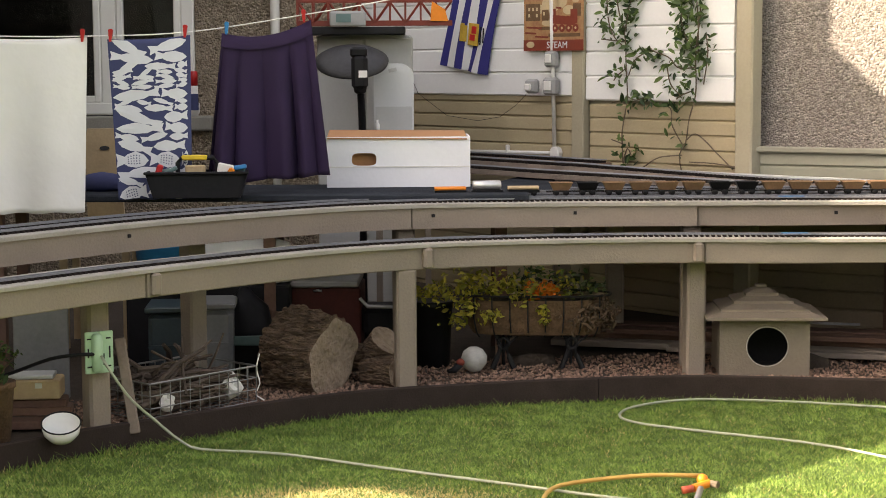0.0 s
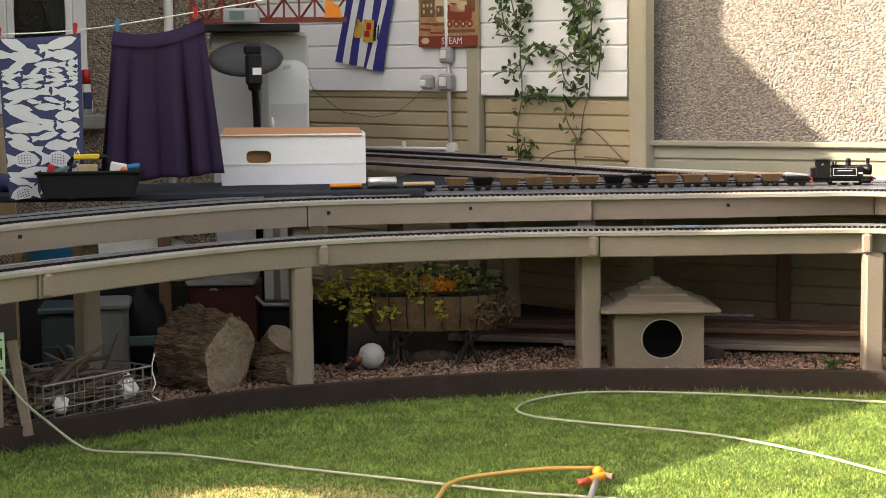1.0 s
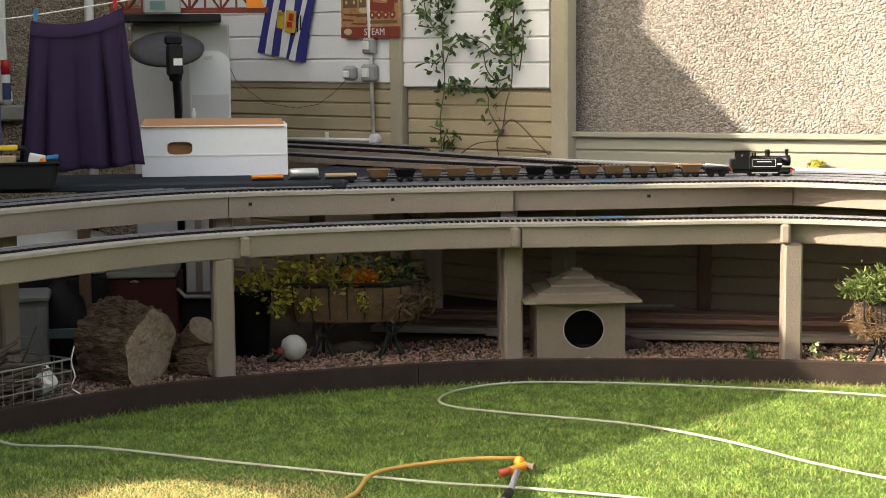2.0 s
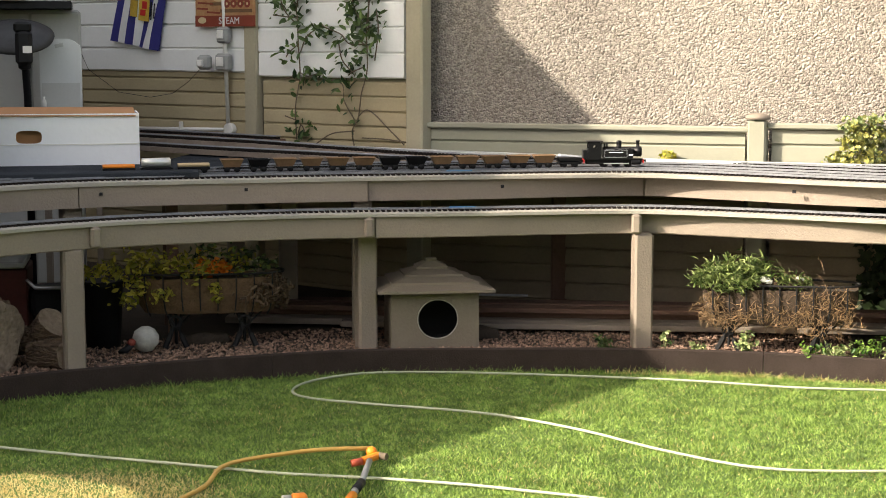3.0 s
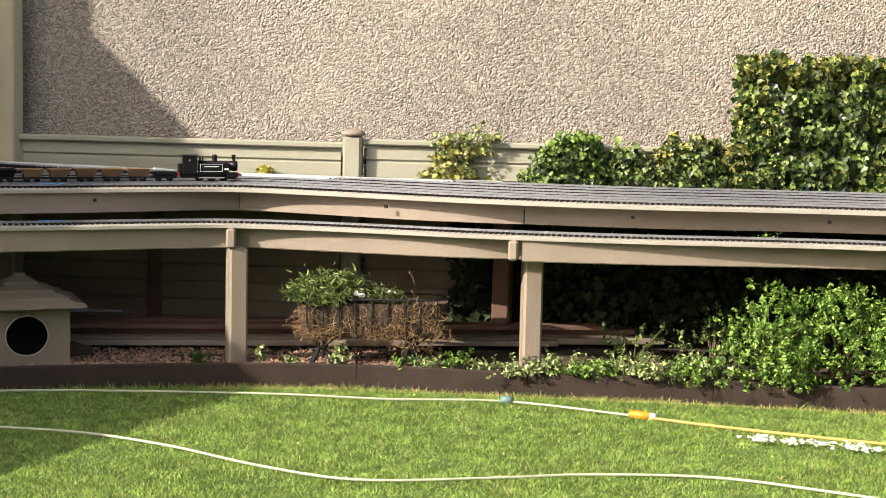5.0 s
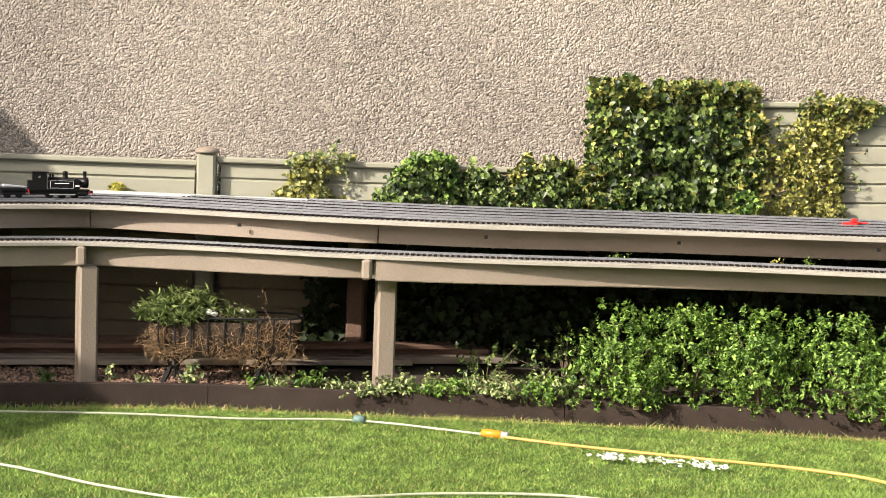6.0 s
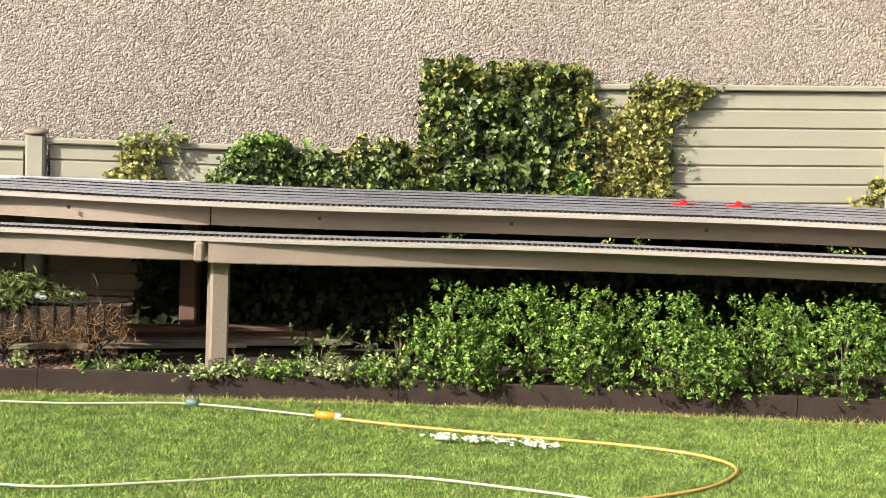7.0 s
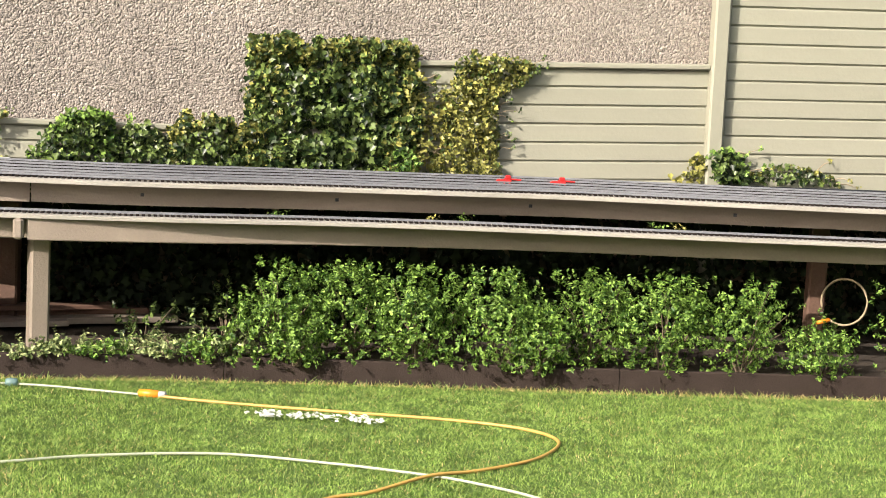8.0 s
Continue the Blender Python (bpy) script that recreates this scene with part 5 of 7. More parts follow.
while row < 0.97:
    h_ = fg.choice([0.026, 0.040, 0.060, 0.088], p=[0.34, 0.28, 0.20, 0.18])
    u = fg.uniform(0.0, 0.03)
    while u < 0.90:
        ln_ = h_ * (fg.uniform(2.8, 4.6) if h_ < 0.07 else fg.uniform(1.6, 2.6))
        ln_ = min(ln_, 0.25, (0.96 - u) * 0.40)
        fish_shape(fs_, u + ln_ / 0.8, row + h_ / 1.6, ln_, h_ * 0.95, fg.normal(0, 0.22) + (math.pi if fg.uniform() < 0.5 else 0), h_ > 0.07)
        u += ln_ / 0.40 + 0.012
    row += h_ / 0.80 * 0.90
part("fish_print", fs_, PRINT, fish.children[0], "pale printed fish")
tagged(part("scale_print", marks, NAVY, fish.children[0]), kind="stuff")
skirt, spt = cloth("skirt", "dark aubergine flared skirt pegged to the line", "skirt", (-1.11, 8.93, 1.69), (-0.665, 8.98, 1.755), (-1.20, 8.92, 0.93), (-0.575, 8.98, 0.97), PURPLE, 8.6, 0.055, 3, 0.045, crease=True, nu=120)
wbm = Shape()
ring = [spt(i / 24, 0.0) for i in range(25)]
ring2 = [spt(i / 24, 0.085) for i in range(25)]
wbm.add([p + Vector((0, -0.012, 0.004)) for p in ring] + [p + Vector((0, -0.012, 0)) for p in ring2] + [p + Vector((0, 0.012, 0.004)) for p in ring] + [p + Vector((0, 0.012, 0)) for p in ring2],
        [(i, i + 1, 26 + i, 25 + i) for i in range(24)] + [(50 + i, 75 + i, 76 + i, 51 + i) for i in range(24)] + [(i, 50 + i, 51 + i, i + 1) for i in range(24)])
part("waistband", wbm, PURPLE, skirt.children[0], smooth=True)


def peg(x, y, z, material, colour, lean=0):
    ob = thing("clothes_peg", f"{colour} plastic clothes peg on the washing line", "peg", "pegs on the line", at=(x, y, z))
    for d, r in ((-0.004, 4), (0.004, -4)):
        part("jaw", Shape().extrude([(-0.005, -0.028), (0.005, -0.028), (0.008, 0.0), (0.011, 0.03), (0.004, 0.036), (-0.004, 0.036), (-0.011, 0.03), (-0.008, 0.0)], -0.003, 0.003, pose(x, y + d * 1.4 - 0.004, z, r, lean, 0)), material, ob)
    part("spring", Shape().tube([(x - 0.012, y - 0.004, z + 0.004), (x + 0.012, y - 0.004, z + 0.004)], 0.003, 6), WIRE, ob)


for x, y, z, m_, c in ((-2.19, 8.72, 1.69, RED, "red"), (-1.785, 8.81, 1.68, RED, "red"), (-1.65, 8.83, 1.68, RED, "red"), (-1.29, 8.90, 1.70, RED, "red"), (-1.085, 8.92, 1.715, BLUE, "blue"), (-0.70, 8.96, 1.775, RED, "pink-red")):
    peg(x, y, z, m_, c, 4 if x < -1 else -3)


# ---- things behind the upper deck ----
tb = thing("trestle_table", "plain timber trestle table behind the upper deck", "table", at=(-1.0, 9.3, 0))
part("tabletop", Shape().box((-1.0, 9.32, 0.855), (2.9, 0.75, 0.035), -2, ch=0.006), FELT, tb)
for x in (-2.3, -0.9, 0.3):
    for y in (9.05, 9.6):
        part("leg", Shape().box((x, y, 0.41), (0.06, 0.06, 0.86)), PLANK, tb)

box = thing("cardboard_box", "white cardboard carton with a brown inner lid and hand hole", "box", at=(-0.24, 9.5, 0.875))
bm_ = Matrix.Translation((-0.232, 9.40, 0.875)) @ pose(0, 0, 0, 0, 0, 1)
hole = [(-0.19 + 0.066 * (abs(math.cos(a)) ** 0.5) * math.copysign(1, math.cos(a)), 0.15 + 0.034 * (abs(math.sin(a)) ** 0.6) * math.copysign(1, math.sin(a))) for a in np.linspace(0.001, math.tau + 0.001, 24, endpoint=False)]


def holed_plate(outline_fn, hole_pts, y0, y1, m):
    """A plate with one hole; the outer rim is found by shooting from the hole's middle."""
    k = len(hole_pts)
    cx = sum(p[0] for p in hole_pts) / k
    cz = sum(p[1] for p in hole_pts) / k
    rim = [outline_fn(cx, cz, math.atan2(p[1] - cz, p[0] - cx)) for p in hole_pts]
    vs = []
    for y in (y0, y1):
        vs += [(x, y, z) for x, z in rim] + [(x, y, z) for x, z in hole_pts]
    fs = []
    for i in range(k):
        j = (i + 1) % k
        fs += [(i, j, k + j, k + i), (2 * k + i, 3 * k + i, 3 * k + j, 2 * k + j), (k + i, k + j, 3 * k + j, 3 * k + i), (i, 2 * k + i, 2 * k + j, j)]
    return Shape().add([m @ Vector(p) for p in vs], fs)


def rect_rim(x0, x1, z0, z1):
    def rim(cx, cz, a):
        c, s = math.cos(a), math.sin(a)
        t = min((x1 - cx) / c if c > 1e-6 else (x0 - cx) / c if c < -1e-6 else 9e9, (z1 - cz) / s if s > 1e-6 else (z0 - cz) / s if s < -1e-6 else 9e9)
        x, z = cx + t * c, cz + t * s
        for qx in (x0, x1):
            for qz in (z0, z1):
                if abs(math.atan2(qz - cz, qx - cx) - a) < 0.131 or abs(abs(math.atan2(qz - cz, qx - cx) - a) - math.tau) < 0.131:
                    return qx, qz
        return x, z
    return rim


part("front", holed_plate(rect_rim(-0.39, 0.38, 0.0, 0.27), hole, 0.0, 0.008, bm_), CARD, box)
s = Shape()
s.box((0, 0, 0), (0.008, 0.36, 0.27), 0, bm_ @ pose(0.376, 0.19, 0.135)).box((0, 0, 0), (0.008, 0.36, 0.27), 0, bm_ @ pose(-0.386, 0.19, 0.135)).box((0, 0, 0), (0.77, 0.008, 0.27), 0, bm_ @ pose(-0.005, 0.37, 0.135)).box((0, 0, 0), (0.77, 0.36, 0.008), 0, bm_ @ pose(-0.005, 0.19, 0.006))
part("sides", s, CARD, box)
part("inner_lid", Shape().box((0, 0, 0), (0.75, 0.40, 0.006), 0, bm_ @ pose(-0.012, 0.19, 0.274, 4, 0.5, 0)), CARD_BROWN, box, "brown inner lid")
part("inner_card", Shape().box((0, 0, 0), (0.70, 0.006, 0.2), 0, bm_ @ pose(-0.012, 0.05, 0.12)), CARD_BROWN, box)
part("seam", Shape().box((0, 0, 0), (0.768, 0.003, 0.006), 0, bm_ @ pose(-0.005, -0.002, 0.11)), PLASTIC_W, box)

tray = thing("tool_tray", "black plastic tool caddy full of small tools", "caddy", at=(-1.23, 8.86, 0.875))
tm = pose(-1.235, 8.86, 0.873, 0, 0, 3)
s = Shape()
prof = [(-0.21, 0.0), (0.21, 0.0), (0.25, 0.115), (0.255, 0.13), (-0.255, 0.13), (-0.25, 0.115)]
s.extrude(prof, -0.11, -0.10, tm).extrude(prof, 0.10, 0.11, tm)
s.box((0, 0, 0), (0.42, 0.2, 0.008), 0, tm @ pose(0, 0, 0.004)).box((0, 0, 0), (0.012, 0.22, 0.135), 0, tm @ pose(-0.23, 0, 0.065, 0, -17, 0)).box((0, 0, 0), (0.012, 0.22, 0.135), 0, tm @ pose(0.23, 0, 0.065, 0, 17, 0))
part("body", s, BLACK_MATT, tray)
part("rim", Shape().box((0, 0, 0), (0.52, 0.03, 0.012), 0, tm @ pose(0, -0.115, 0.125), 0.004), BLACK_MATT, tray)
grip_ = part("handle", Shape().tube([tm @ Vector(p) for p in ((-0.10, 0, 0.02), (-0.10, 0, 0.17), (-0.08, 0, 0.195), (0.08, 0, 0.195), (0.10, 0, 0.17), (0.10, 0, 0.02))], 0.012, 8), BLACK_MATT, tray)
part("handle_grip", Shape().box((0, 0, 0), (0.13, 0.03, 0.026), 0, tm @ pose(-0.015, 0, 0.197), 0.008), YELLOW, grip_, "yellow grip")
for x, y, z, sx, sz, r, mt, nm in ((-0.19, -0.03, 0.155, 0.03, 0.06, 20, RED, "red_tool"), (-0.16, 0.02, 0.145, 0.05, 0.03, -15, TEAL, "green_tool"), (-0.14, -0.04, 0.15, 0.09, 0.02, -25, TEAL, "green_scraper"), (-0.01, -0.02, 0.155, 0.10, 0.05, 0, PINE, "small_carton"),
                               (0.14, -0.02, 0.16, 0.08, 0.05, 12, PLASTIC_W, "white_pot"), (0.20, 0.0, 0.165, 0.09, 0.022, -8, BLUE, "blue_brush"), (0.17, -0.05, 0.15, 0.03, 0.03, 30, ORANGE, "orange_tool"), (0.21, 0.04, 0.15, 0.05, 0.04, 0, TEAL, "green_pot")):
    t_ = thing(nm, f"{nm.replace('_', ' ')} lying in the black tool caddy", "tool", "tools in the caddy", at=tuple(tm @ Vector((x, y, z))))
    part("body", Shape().box((0, 0, 0), (sx, 0.035, sz), 0, tm @ pose(x, y, z - 0.02, 0, r, 0), 0.006), mt, t_)

cabin = thing("storage_cabinet", "tall pale grey plastic garden cabinet with two doors", "cabinet", at=(-0.47, 11.25, 0))
part("body", Shape().box((-0.47, 11.27, 0.85), (0.60, 0.44, 1.72), ch=0.015), CABINET, cabin)
for x in (-0.62, -0.32):
    part("door", Shape().box((x, 11.04, 0.86), (0.288, 0.022, 1.66), ch=0.01), CABINET, cabin)
shelf = thing("wall_shelf", "dark shelf board over the grey cabinet", "shelf", at=(-0.56, 10.95, 1.725))
part("board", Shape().box((-0.565, 11.0, 1.735), (0.70, 0.5, 0.045), ch=0.004), BLACK_MATT, shelf)
gir = thing("girder_bridge", "dark red model girder bridge standing on the shelf", "model bridge", at=(-0.4, 10.9, 1.76))
for y in (10.78, 10.9):
    s = Shape()
    s.box((-0.40, y, 1.775), (0.95, 0.012, 0.022)).box((-0.40, y, 1.915), (0.95, 0.012, 0.018))
    part("chord", s, REDLEAD, gir)
    k = 10
    for i in range(k):
        x0 = -0.87 + 0.94 * i / k
        x1 = x0 + 0.094
        part("brace", Shape().tube([(x0, y, 1.78 if i % 2 else 1.91), (x1, y, 1.91 if i % 2 else 1.78)], 0.006, 4), REDLEAD, gir)
        part("upright", Shape().box((x0, y, 1.845), (0.012, 0.012, 0.13)), REDLEAD, gir)
part("deck", Shape().box((-0.40, 10.84, 1.79), (0.95, 0.12, 0.01)), REDLEAD, gir)
part("end_panel", Shape().extrude([(-0.06, 1.79), (0.05, 1.79), (0.03, 1.86), (-0.05, 1.91)], 10.76, 10.775), ORANGE, gir, "orange end panel")
wst = thing("weather_station", "grey clock with a small display on the shelf", "clock", at=(-0.55, 10.70, 1.758))
part("case", Shape().box((-0.56, 10.72, 1.805), (0.22, 0.06, 0.092), ch=0.01), GREYPL, wst)
part("display", Shape().box((-0.585, 10.687, 1.808), (0.09, 0.006, 0.05)), TEAL, wst, "dull green display")

heat = thing("patio_heater", "black oval patio heater on a stand", "heater", at=(-0.47, 10.45, 0))
part("reflector", Shape().lathe([(0.02, 0.045), (0.10, 0.04), (0.19, 0.015), (0.22, -0.005), (0.215, -0.02), (0.15, -0.035), (0.02, -0.04)], 32, pose(-0.53, 10.49, 1.555, 26, 0, 0), sy=0.52 / 0.52, sx=1.0), HEATER, heat, smooth=True)
part("motor_housing", Shape().box((-0.475, 10.24, 1.485), (0.095, 0.10, 0.20), ch=0.03), BLACK_MATT, heat)
part("yoke", Shape().box((-0.48, 10.24, 1.60), (0.10, 0.08, 0.06), ch=0.015), BLACK, heat)
part("label_plate", Shape().box((-0.455, 10.187, 1.475), (0.05, 0.004, 0.04)), PLASTIC_W, heat, "white label")
part("pole", Shape().tube([(-0.47, 10.43, 0.03), (-0.47, 10.43, 1.20), (-0.472, 10.3, 1.36), (-0.475, 10.24, 1.42)], 0.022, 12), BLACK_MATT, heat, smooth=True)
part("collar", Shape().lathe([(0.02, 0), (0.035, 0.01), (0.04, 0.05), (0.028, 0.07)], 14, pose(-0.474, 10.25, 1.36)), BLACK_MATT, heat, smooth=True)
part("base", Shape().lathe([(0.22, -0.015), (0.22, 0.015), (0.05, 0.04), (0.03, 0.06)], 24, pose(-0.47, 10.43, 0)), BLACK_MATT, heat, smooth=True)

stand = thing("side_table", "dark low bench beside the cabinet", "bench", at=(-0.2, 10.72, 0))
part("top", Shape().box((-0.23, 10.75, 1.105), (0.36, 0.3, 0.03), ch=0.004), TAUPE, stand)
for x in (-0.38, -0.08):
    for y in (10.63, 10.87):
        part("leg", Shape().box((x, y, 0.54), (0.035, 0.035, 1.11)), TAUPE, stand)
can = thing("water_container", "translucent white plastic water container half full", "container", at=(-0.28, 10.72, 1.12))
can_body = part("body", Shape().extrude([(-0.12, 0.0), (0.12, 0.0), (0.122, 0.34), (0.112, 0.372), (0.085, 0.395), (0.05, 0.412), (-0.03, 0.412), (-0.05, 0.395), (-0.10, 0.375), (-0.12, 0.35)], -0.085, 0.085, pose(-0.285, 10.72, 1.122)), CAN, can)
part("handle_hole", Shape().box((0, 0, 0), (0.05, 0.006, 0.022), 0, pose(-0.29, 10.633, 1.495, 0, -12, 0), 0.004), CABINET, can_body)
part("water", Shape().box((-0.285, 10.632, 1.20), (0.22, 0.004, 0.15)), CABINET, can_body, "water level seen through the wall")
bt = thing("spray_bottle", "small white bottle beside the heater", "bottle", at=(-0.40, 10.55, 1.12))
part("body", Shape().lathe([(0.014, 0), (0.014, 0.05), (0.007, 0.06), (0.007, 0.075)], 14, pose(-0.385, 10.62, 1.12)), PLASTIC_W, bt, smooth=True)

rb = thing("spray_can", "white aerosol can with a red cap on the window sill", "can", at=(-1.78, 12.93, 1.155))
part("body", Shape().lathe([(0.033, 0), (0.033, 0.21), (0.028, 0.225)], 16, pose(-1.785, 12.93, 1.157)), PLASTIC_W, rb, smooth=True)
part("cap", Shape().lathe([(0.032, 0), (0.032, 0.10), (0.026, 0.105)], 16, pose(-1.785, 12.93, 1.377)), RED, rb, "red cap", True)
part("label_band", Shape().lathe([(0.0335, 0.04), (0.0335, 0.16)], 16, pose(-1.783, 12.929, 1.157)), NAVY, rb, "dark printed band")

chair = thing("garden_chair", "bare pine garden chair behind the railway", "chair", at=(-1.93, 9.9, 0))
part("backrest", Shape().extrude([(-0.10, 0.62), (0.11, 0.62), (0.085, 1.12), (0.06, 1.18), (-0.09, 1.18), (-0.10, 1.12)], 9.88, 9.905, Matrix.Translation((-1.90, 0, 0))), PINE, chair)
# no opening: a dark disc on the backrest paints the hole's shade
part("hand_hole", Shape().lathe([(0.018, 0), (0.018, 0.004)], 14, pose(-1.895, 9.879, 1.07, 90), sx=1.5, sy=0.7), UNLIT_INSIDE, chair)
part("seat", Shape().box((-1.90, 9.70, 0.60), (0.40, 0.40, 0.03), ch=0.006), PINE, chair)
for x in (-2.07, -1.73):
    for y in (9.53, 9.88):
        part("leg", Shape().box((x, y, 0.29), (0.04, 0.04, 0.60)), PINE, chair)
bag = thing("blue_bag", "crumpled dark blue bag on the trestle table", "bag", at=(-1.86, 9.35, 0.88))
part("bag", Shape().lathe([(0.08, 0), (0.12, 0.02), (0.11, 0.06), (0.06, 0.09), (0.01, 0.10)], 14, pose(-1.80, 9.3, 0.872), sx=1.2, sy=0.7), NAVY, bag, smooth=True)


# ---- the goods train ----
def along(s_):
    """Point and heading on the train's track, s metres behind the locomotive's middle."""
    d = np.r_[0, np.cumsum(np.linalg.norm(np.diff(TRAIN_LINE, axis=0), axis=1))]
    az = np.degrees(np.arctan2(TRAIN_LINE[:, 0], TRAIN_LINE[:, 1]))
    q = np.interp(16.25, az, d) - s_
    x, y = np.interp(q, d, TRAIN_LINE[:, 0]), np.interp(q, d, TRAIN_LINE[:, 1])
    x2, y2 = np.interp(q + 0.02, d, TRAIN_LINE[:, 0]), np.interp(q + 0.02, d, TRAIN_LINE[:, 1])
    return pose(x, y, Z_UP + 0.017, 0, 0, math.degrees(math.atan2(y2 - y, x2 - x)))


def wheels(parent, m, xs, r, y=0.0225):
    for x in xs:
        for s_ in (-1, 1):
            part("wheel", Shape().lathe([(r * 0.35, -0.006), (r * 0.9, -0.004), (r, -0.003), (r, 0.003), (r * 1.12, 0.004), (r * 1.12, 0.006)], 16, m @ pose(x, s_ * y, r, 90 * s_, 0, 0)), BLACK, parent, smooth=False)
        part("axle", Shape().tube([m @ Vector((x, -y, r)), m @ Vector((x, y, r))], 0.003, 6), BLACK, parent)


def locomotive():
    m = along(0)
    ob = thing("steam_locomotive", "black model tank locomotive with white lining on the track", "model locomotive", at=tuple(m.translation))
    part("frame", Shape().box((0, 0, 0), (0.30, 0.07, 0.022), 0, m @ pose(0, 0, 0.030), 0.003), BLACK, ob)
    part("running_plate", Shape().box((0, 0, 0), (0.315, 0.088, 0.005), 0, m @ pose(0, 0, 0.043)), BLACK, ob)
    boiler_ = part("boiler", Shape().lathe([(0.0265, 0), (0.0265, 0.18), (0.028, 0.181), (0.028, 0.205), (0.022, 0.208)], 20, m @ pose(-0.055, 0, 0.082, 0, 90, 0)), BLACK, ob, smooth=True)
    for s_ in (-1, 1):
        t_ = part("side_tank", Shape().box((0, 0, 0), (0.16, 0.014, 0.052), 0, m @ pose(0.025, s_ * 0.036, 0.073), 0.004), BLACK, ob)
        s = Shape()
        for x, z, w, h in ((0.012, 0.073, 0.118, 0.0015), (0.012, 0.073 + 0.019, 0.118, 0.0015), (0.012, 0.073 - 0.019, 0.118, 0.0015), (0.012 - 0.059, 0.073, 0.0015, 0.038), (0.012 + 0.059, 0.073, 0.0015, 0.038)):
            if h > 0.03 or abs(z - 0.073) > 0.01:
                s.box((0, 0, 0), (w, 0.001, h), 0, m @ pose(x, s_ * 0.0436, z))
        s.box((0, 0, 0), (0.075, 0.001, 0.004), 0, m @ pose(0.012, s_ * 0.0436, 0.079))
        s.box((0, 0, 0), (0.022, 0.001, 0.008), 0, m @ pose(0.092, s_ * 0.0436, 0.066))
        part("lining", s, PRINT, t_, "white lining and bars")
        part("coupling_rod", Shape().box((0, 0, 0), (0.135, 0.003, 0.006), 0, m @ pose(0.015, s_ * 0.036, 0.020)), ALU, ob)
        part("cylinder", Shape().lathe([(0.013, 0), (0.013, 0.045)], 14, m @ pose(0.095, s_ * 0.038, 0.026, 0, 90, 0)), BLACK, ob)
        part("cab_side", holed_plate(rect_rim(-0.035, 0.035, 0, 0.088), [(0.010 * math.cos(a), 0.064 + 0.009 * math.sin(a)) for a in np.linspace(0, math.tau, 16, endpoint=False)], -0.0015, 0.0015, m @ pose(-0.10, s_ * 0.0425, 0.045)), BLACK, ob)
    part("cab_front", Shape().box((0, 0, 0), (0.003, 0.085, 0.085), 0, m @ pose(-0.066, 0, 0.089)), BLACK, ob)
    part("cab_back", Shape().box((0, 0, 0), (0.003, 0.085, 0.055), 0, m @ pose(-0.135, 0, 0.072)), BLACK, ob)
    part("cab_roof", Shape().box((0, 0, 0), (0.088, 0.096, 0.006), 0, m @ pose(-0.10, 0, 0.136), 0.003), BLACK, ob)
    part("bunker", Shape().box((0, 0, 0), (0.03, 0.08, 0.048), 0, m @ pose(-0.148, 0, 0.068), 0.004), BLACK, ob)
    part("chimney", Shape().lathe([(0.014, 0), (0.0095, 0.006), (0.0085, 0.028), (0.011, 0.031), (0.011, 0.037), (0.008, 0.038)], 16, m @ pose(0.133, 0, 0.104)), BLACK, boiler_, smooth=True)
    part("dome", Shape().lathe([(0.017, 0), (0.014, 0.006), (0.0135, 0.024), (0.015, 0.028), (0.012, 0.036), (0.004, 0.038)], 16, m @ pose(0.032, 0, 0.104)), BLACK, boiler_, smooth=True)
    for x in (-0.045, -0.032):
        part("safety_valve", Shape().lathe([(0.005, 0), (0.004, 0.016), (0.006, 0.019)], 10, m @ pose(x, 0, 0.106)), BLACK, boiler_)
    part("filler_cap", Shape().lathe([(0.009, 0), (0.008, 0.006)], 12, m @ pose(0.085, -0.03, 0.099)), BLACK, t_)
    for s_ in (-1, 1):
        beam_ = part("buffer_beam", Shape().box((0, 0, 0), (0.005, 0.085, 0.022), 0, m @ pose(s_ * 0.158, 0, 0.034)), RED, ob, "red buffer beam")
        for q in (-0.028, 0.028):
            part("buffer", Shape().lathe([(0.004, 0), (0.004, 0.010), (0.008, 0.011), (0.008, 0.013)], 10, m @ pose(s_ * 0.160, q, 0.034, 0, 90 * s_, 0)), BLACK, beam_)
    wheels(ob, m, (-0.05, 0.015, 0.08), 0.022)
    return ob


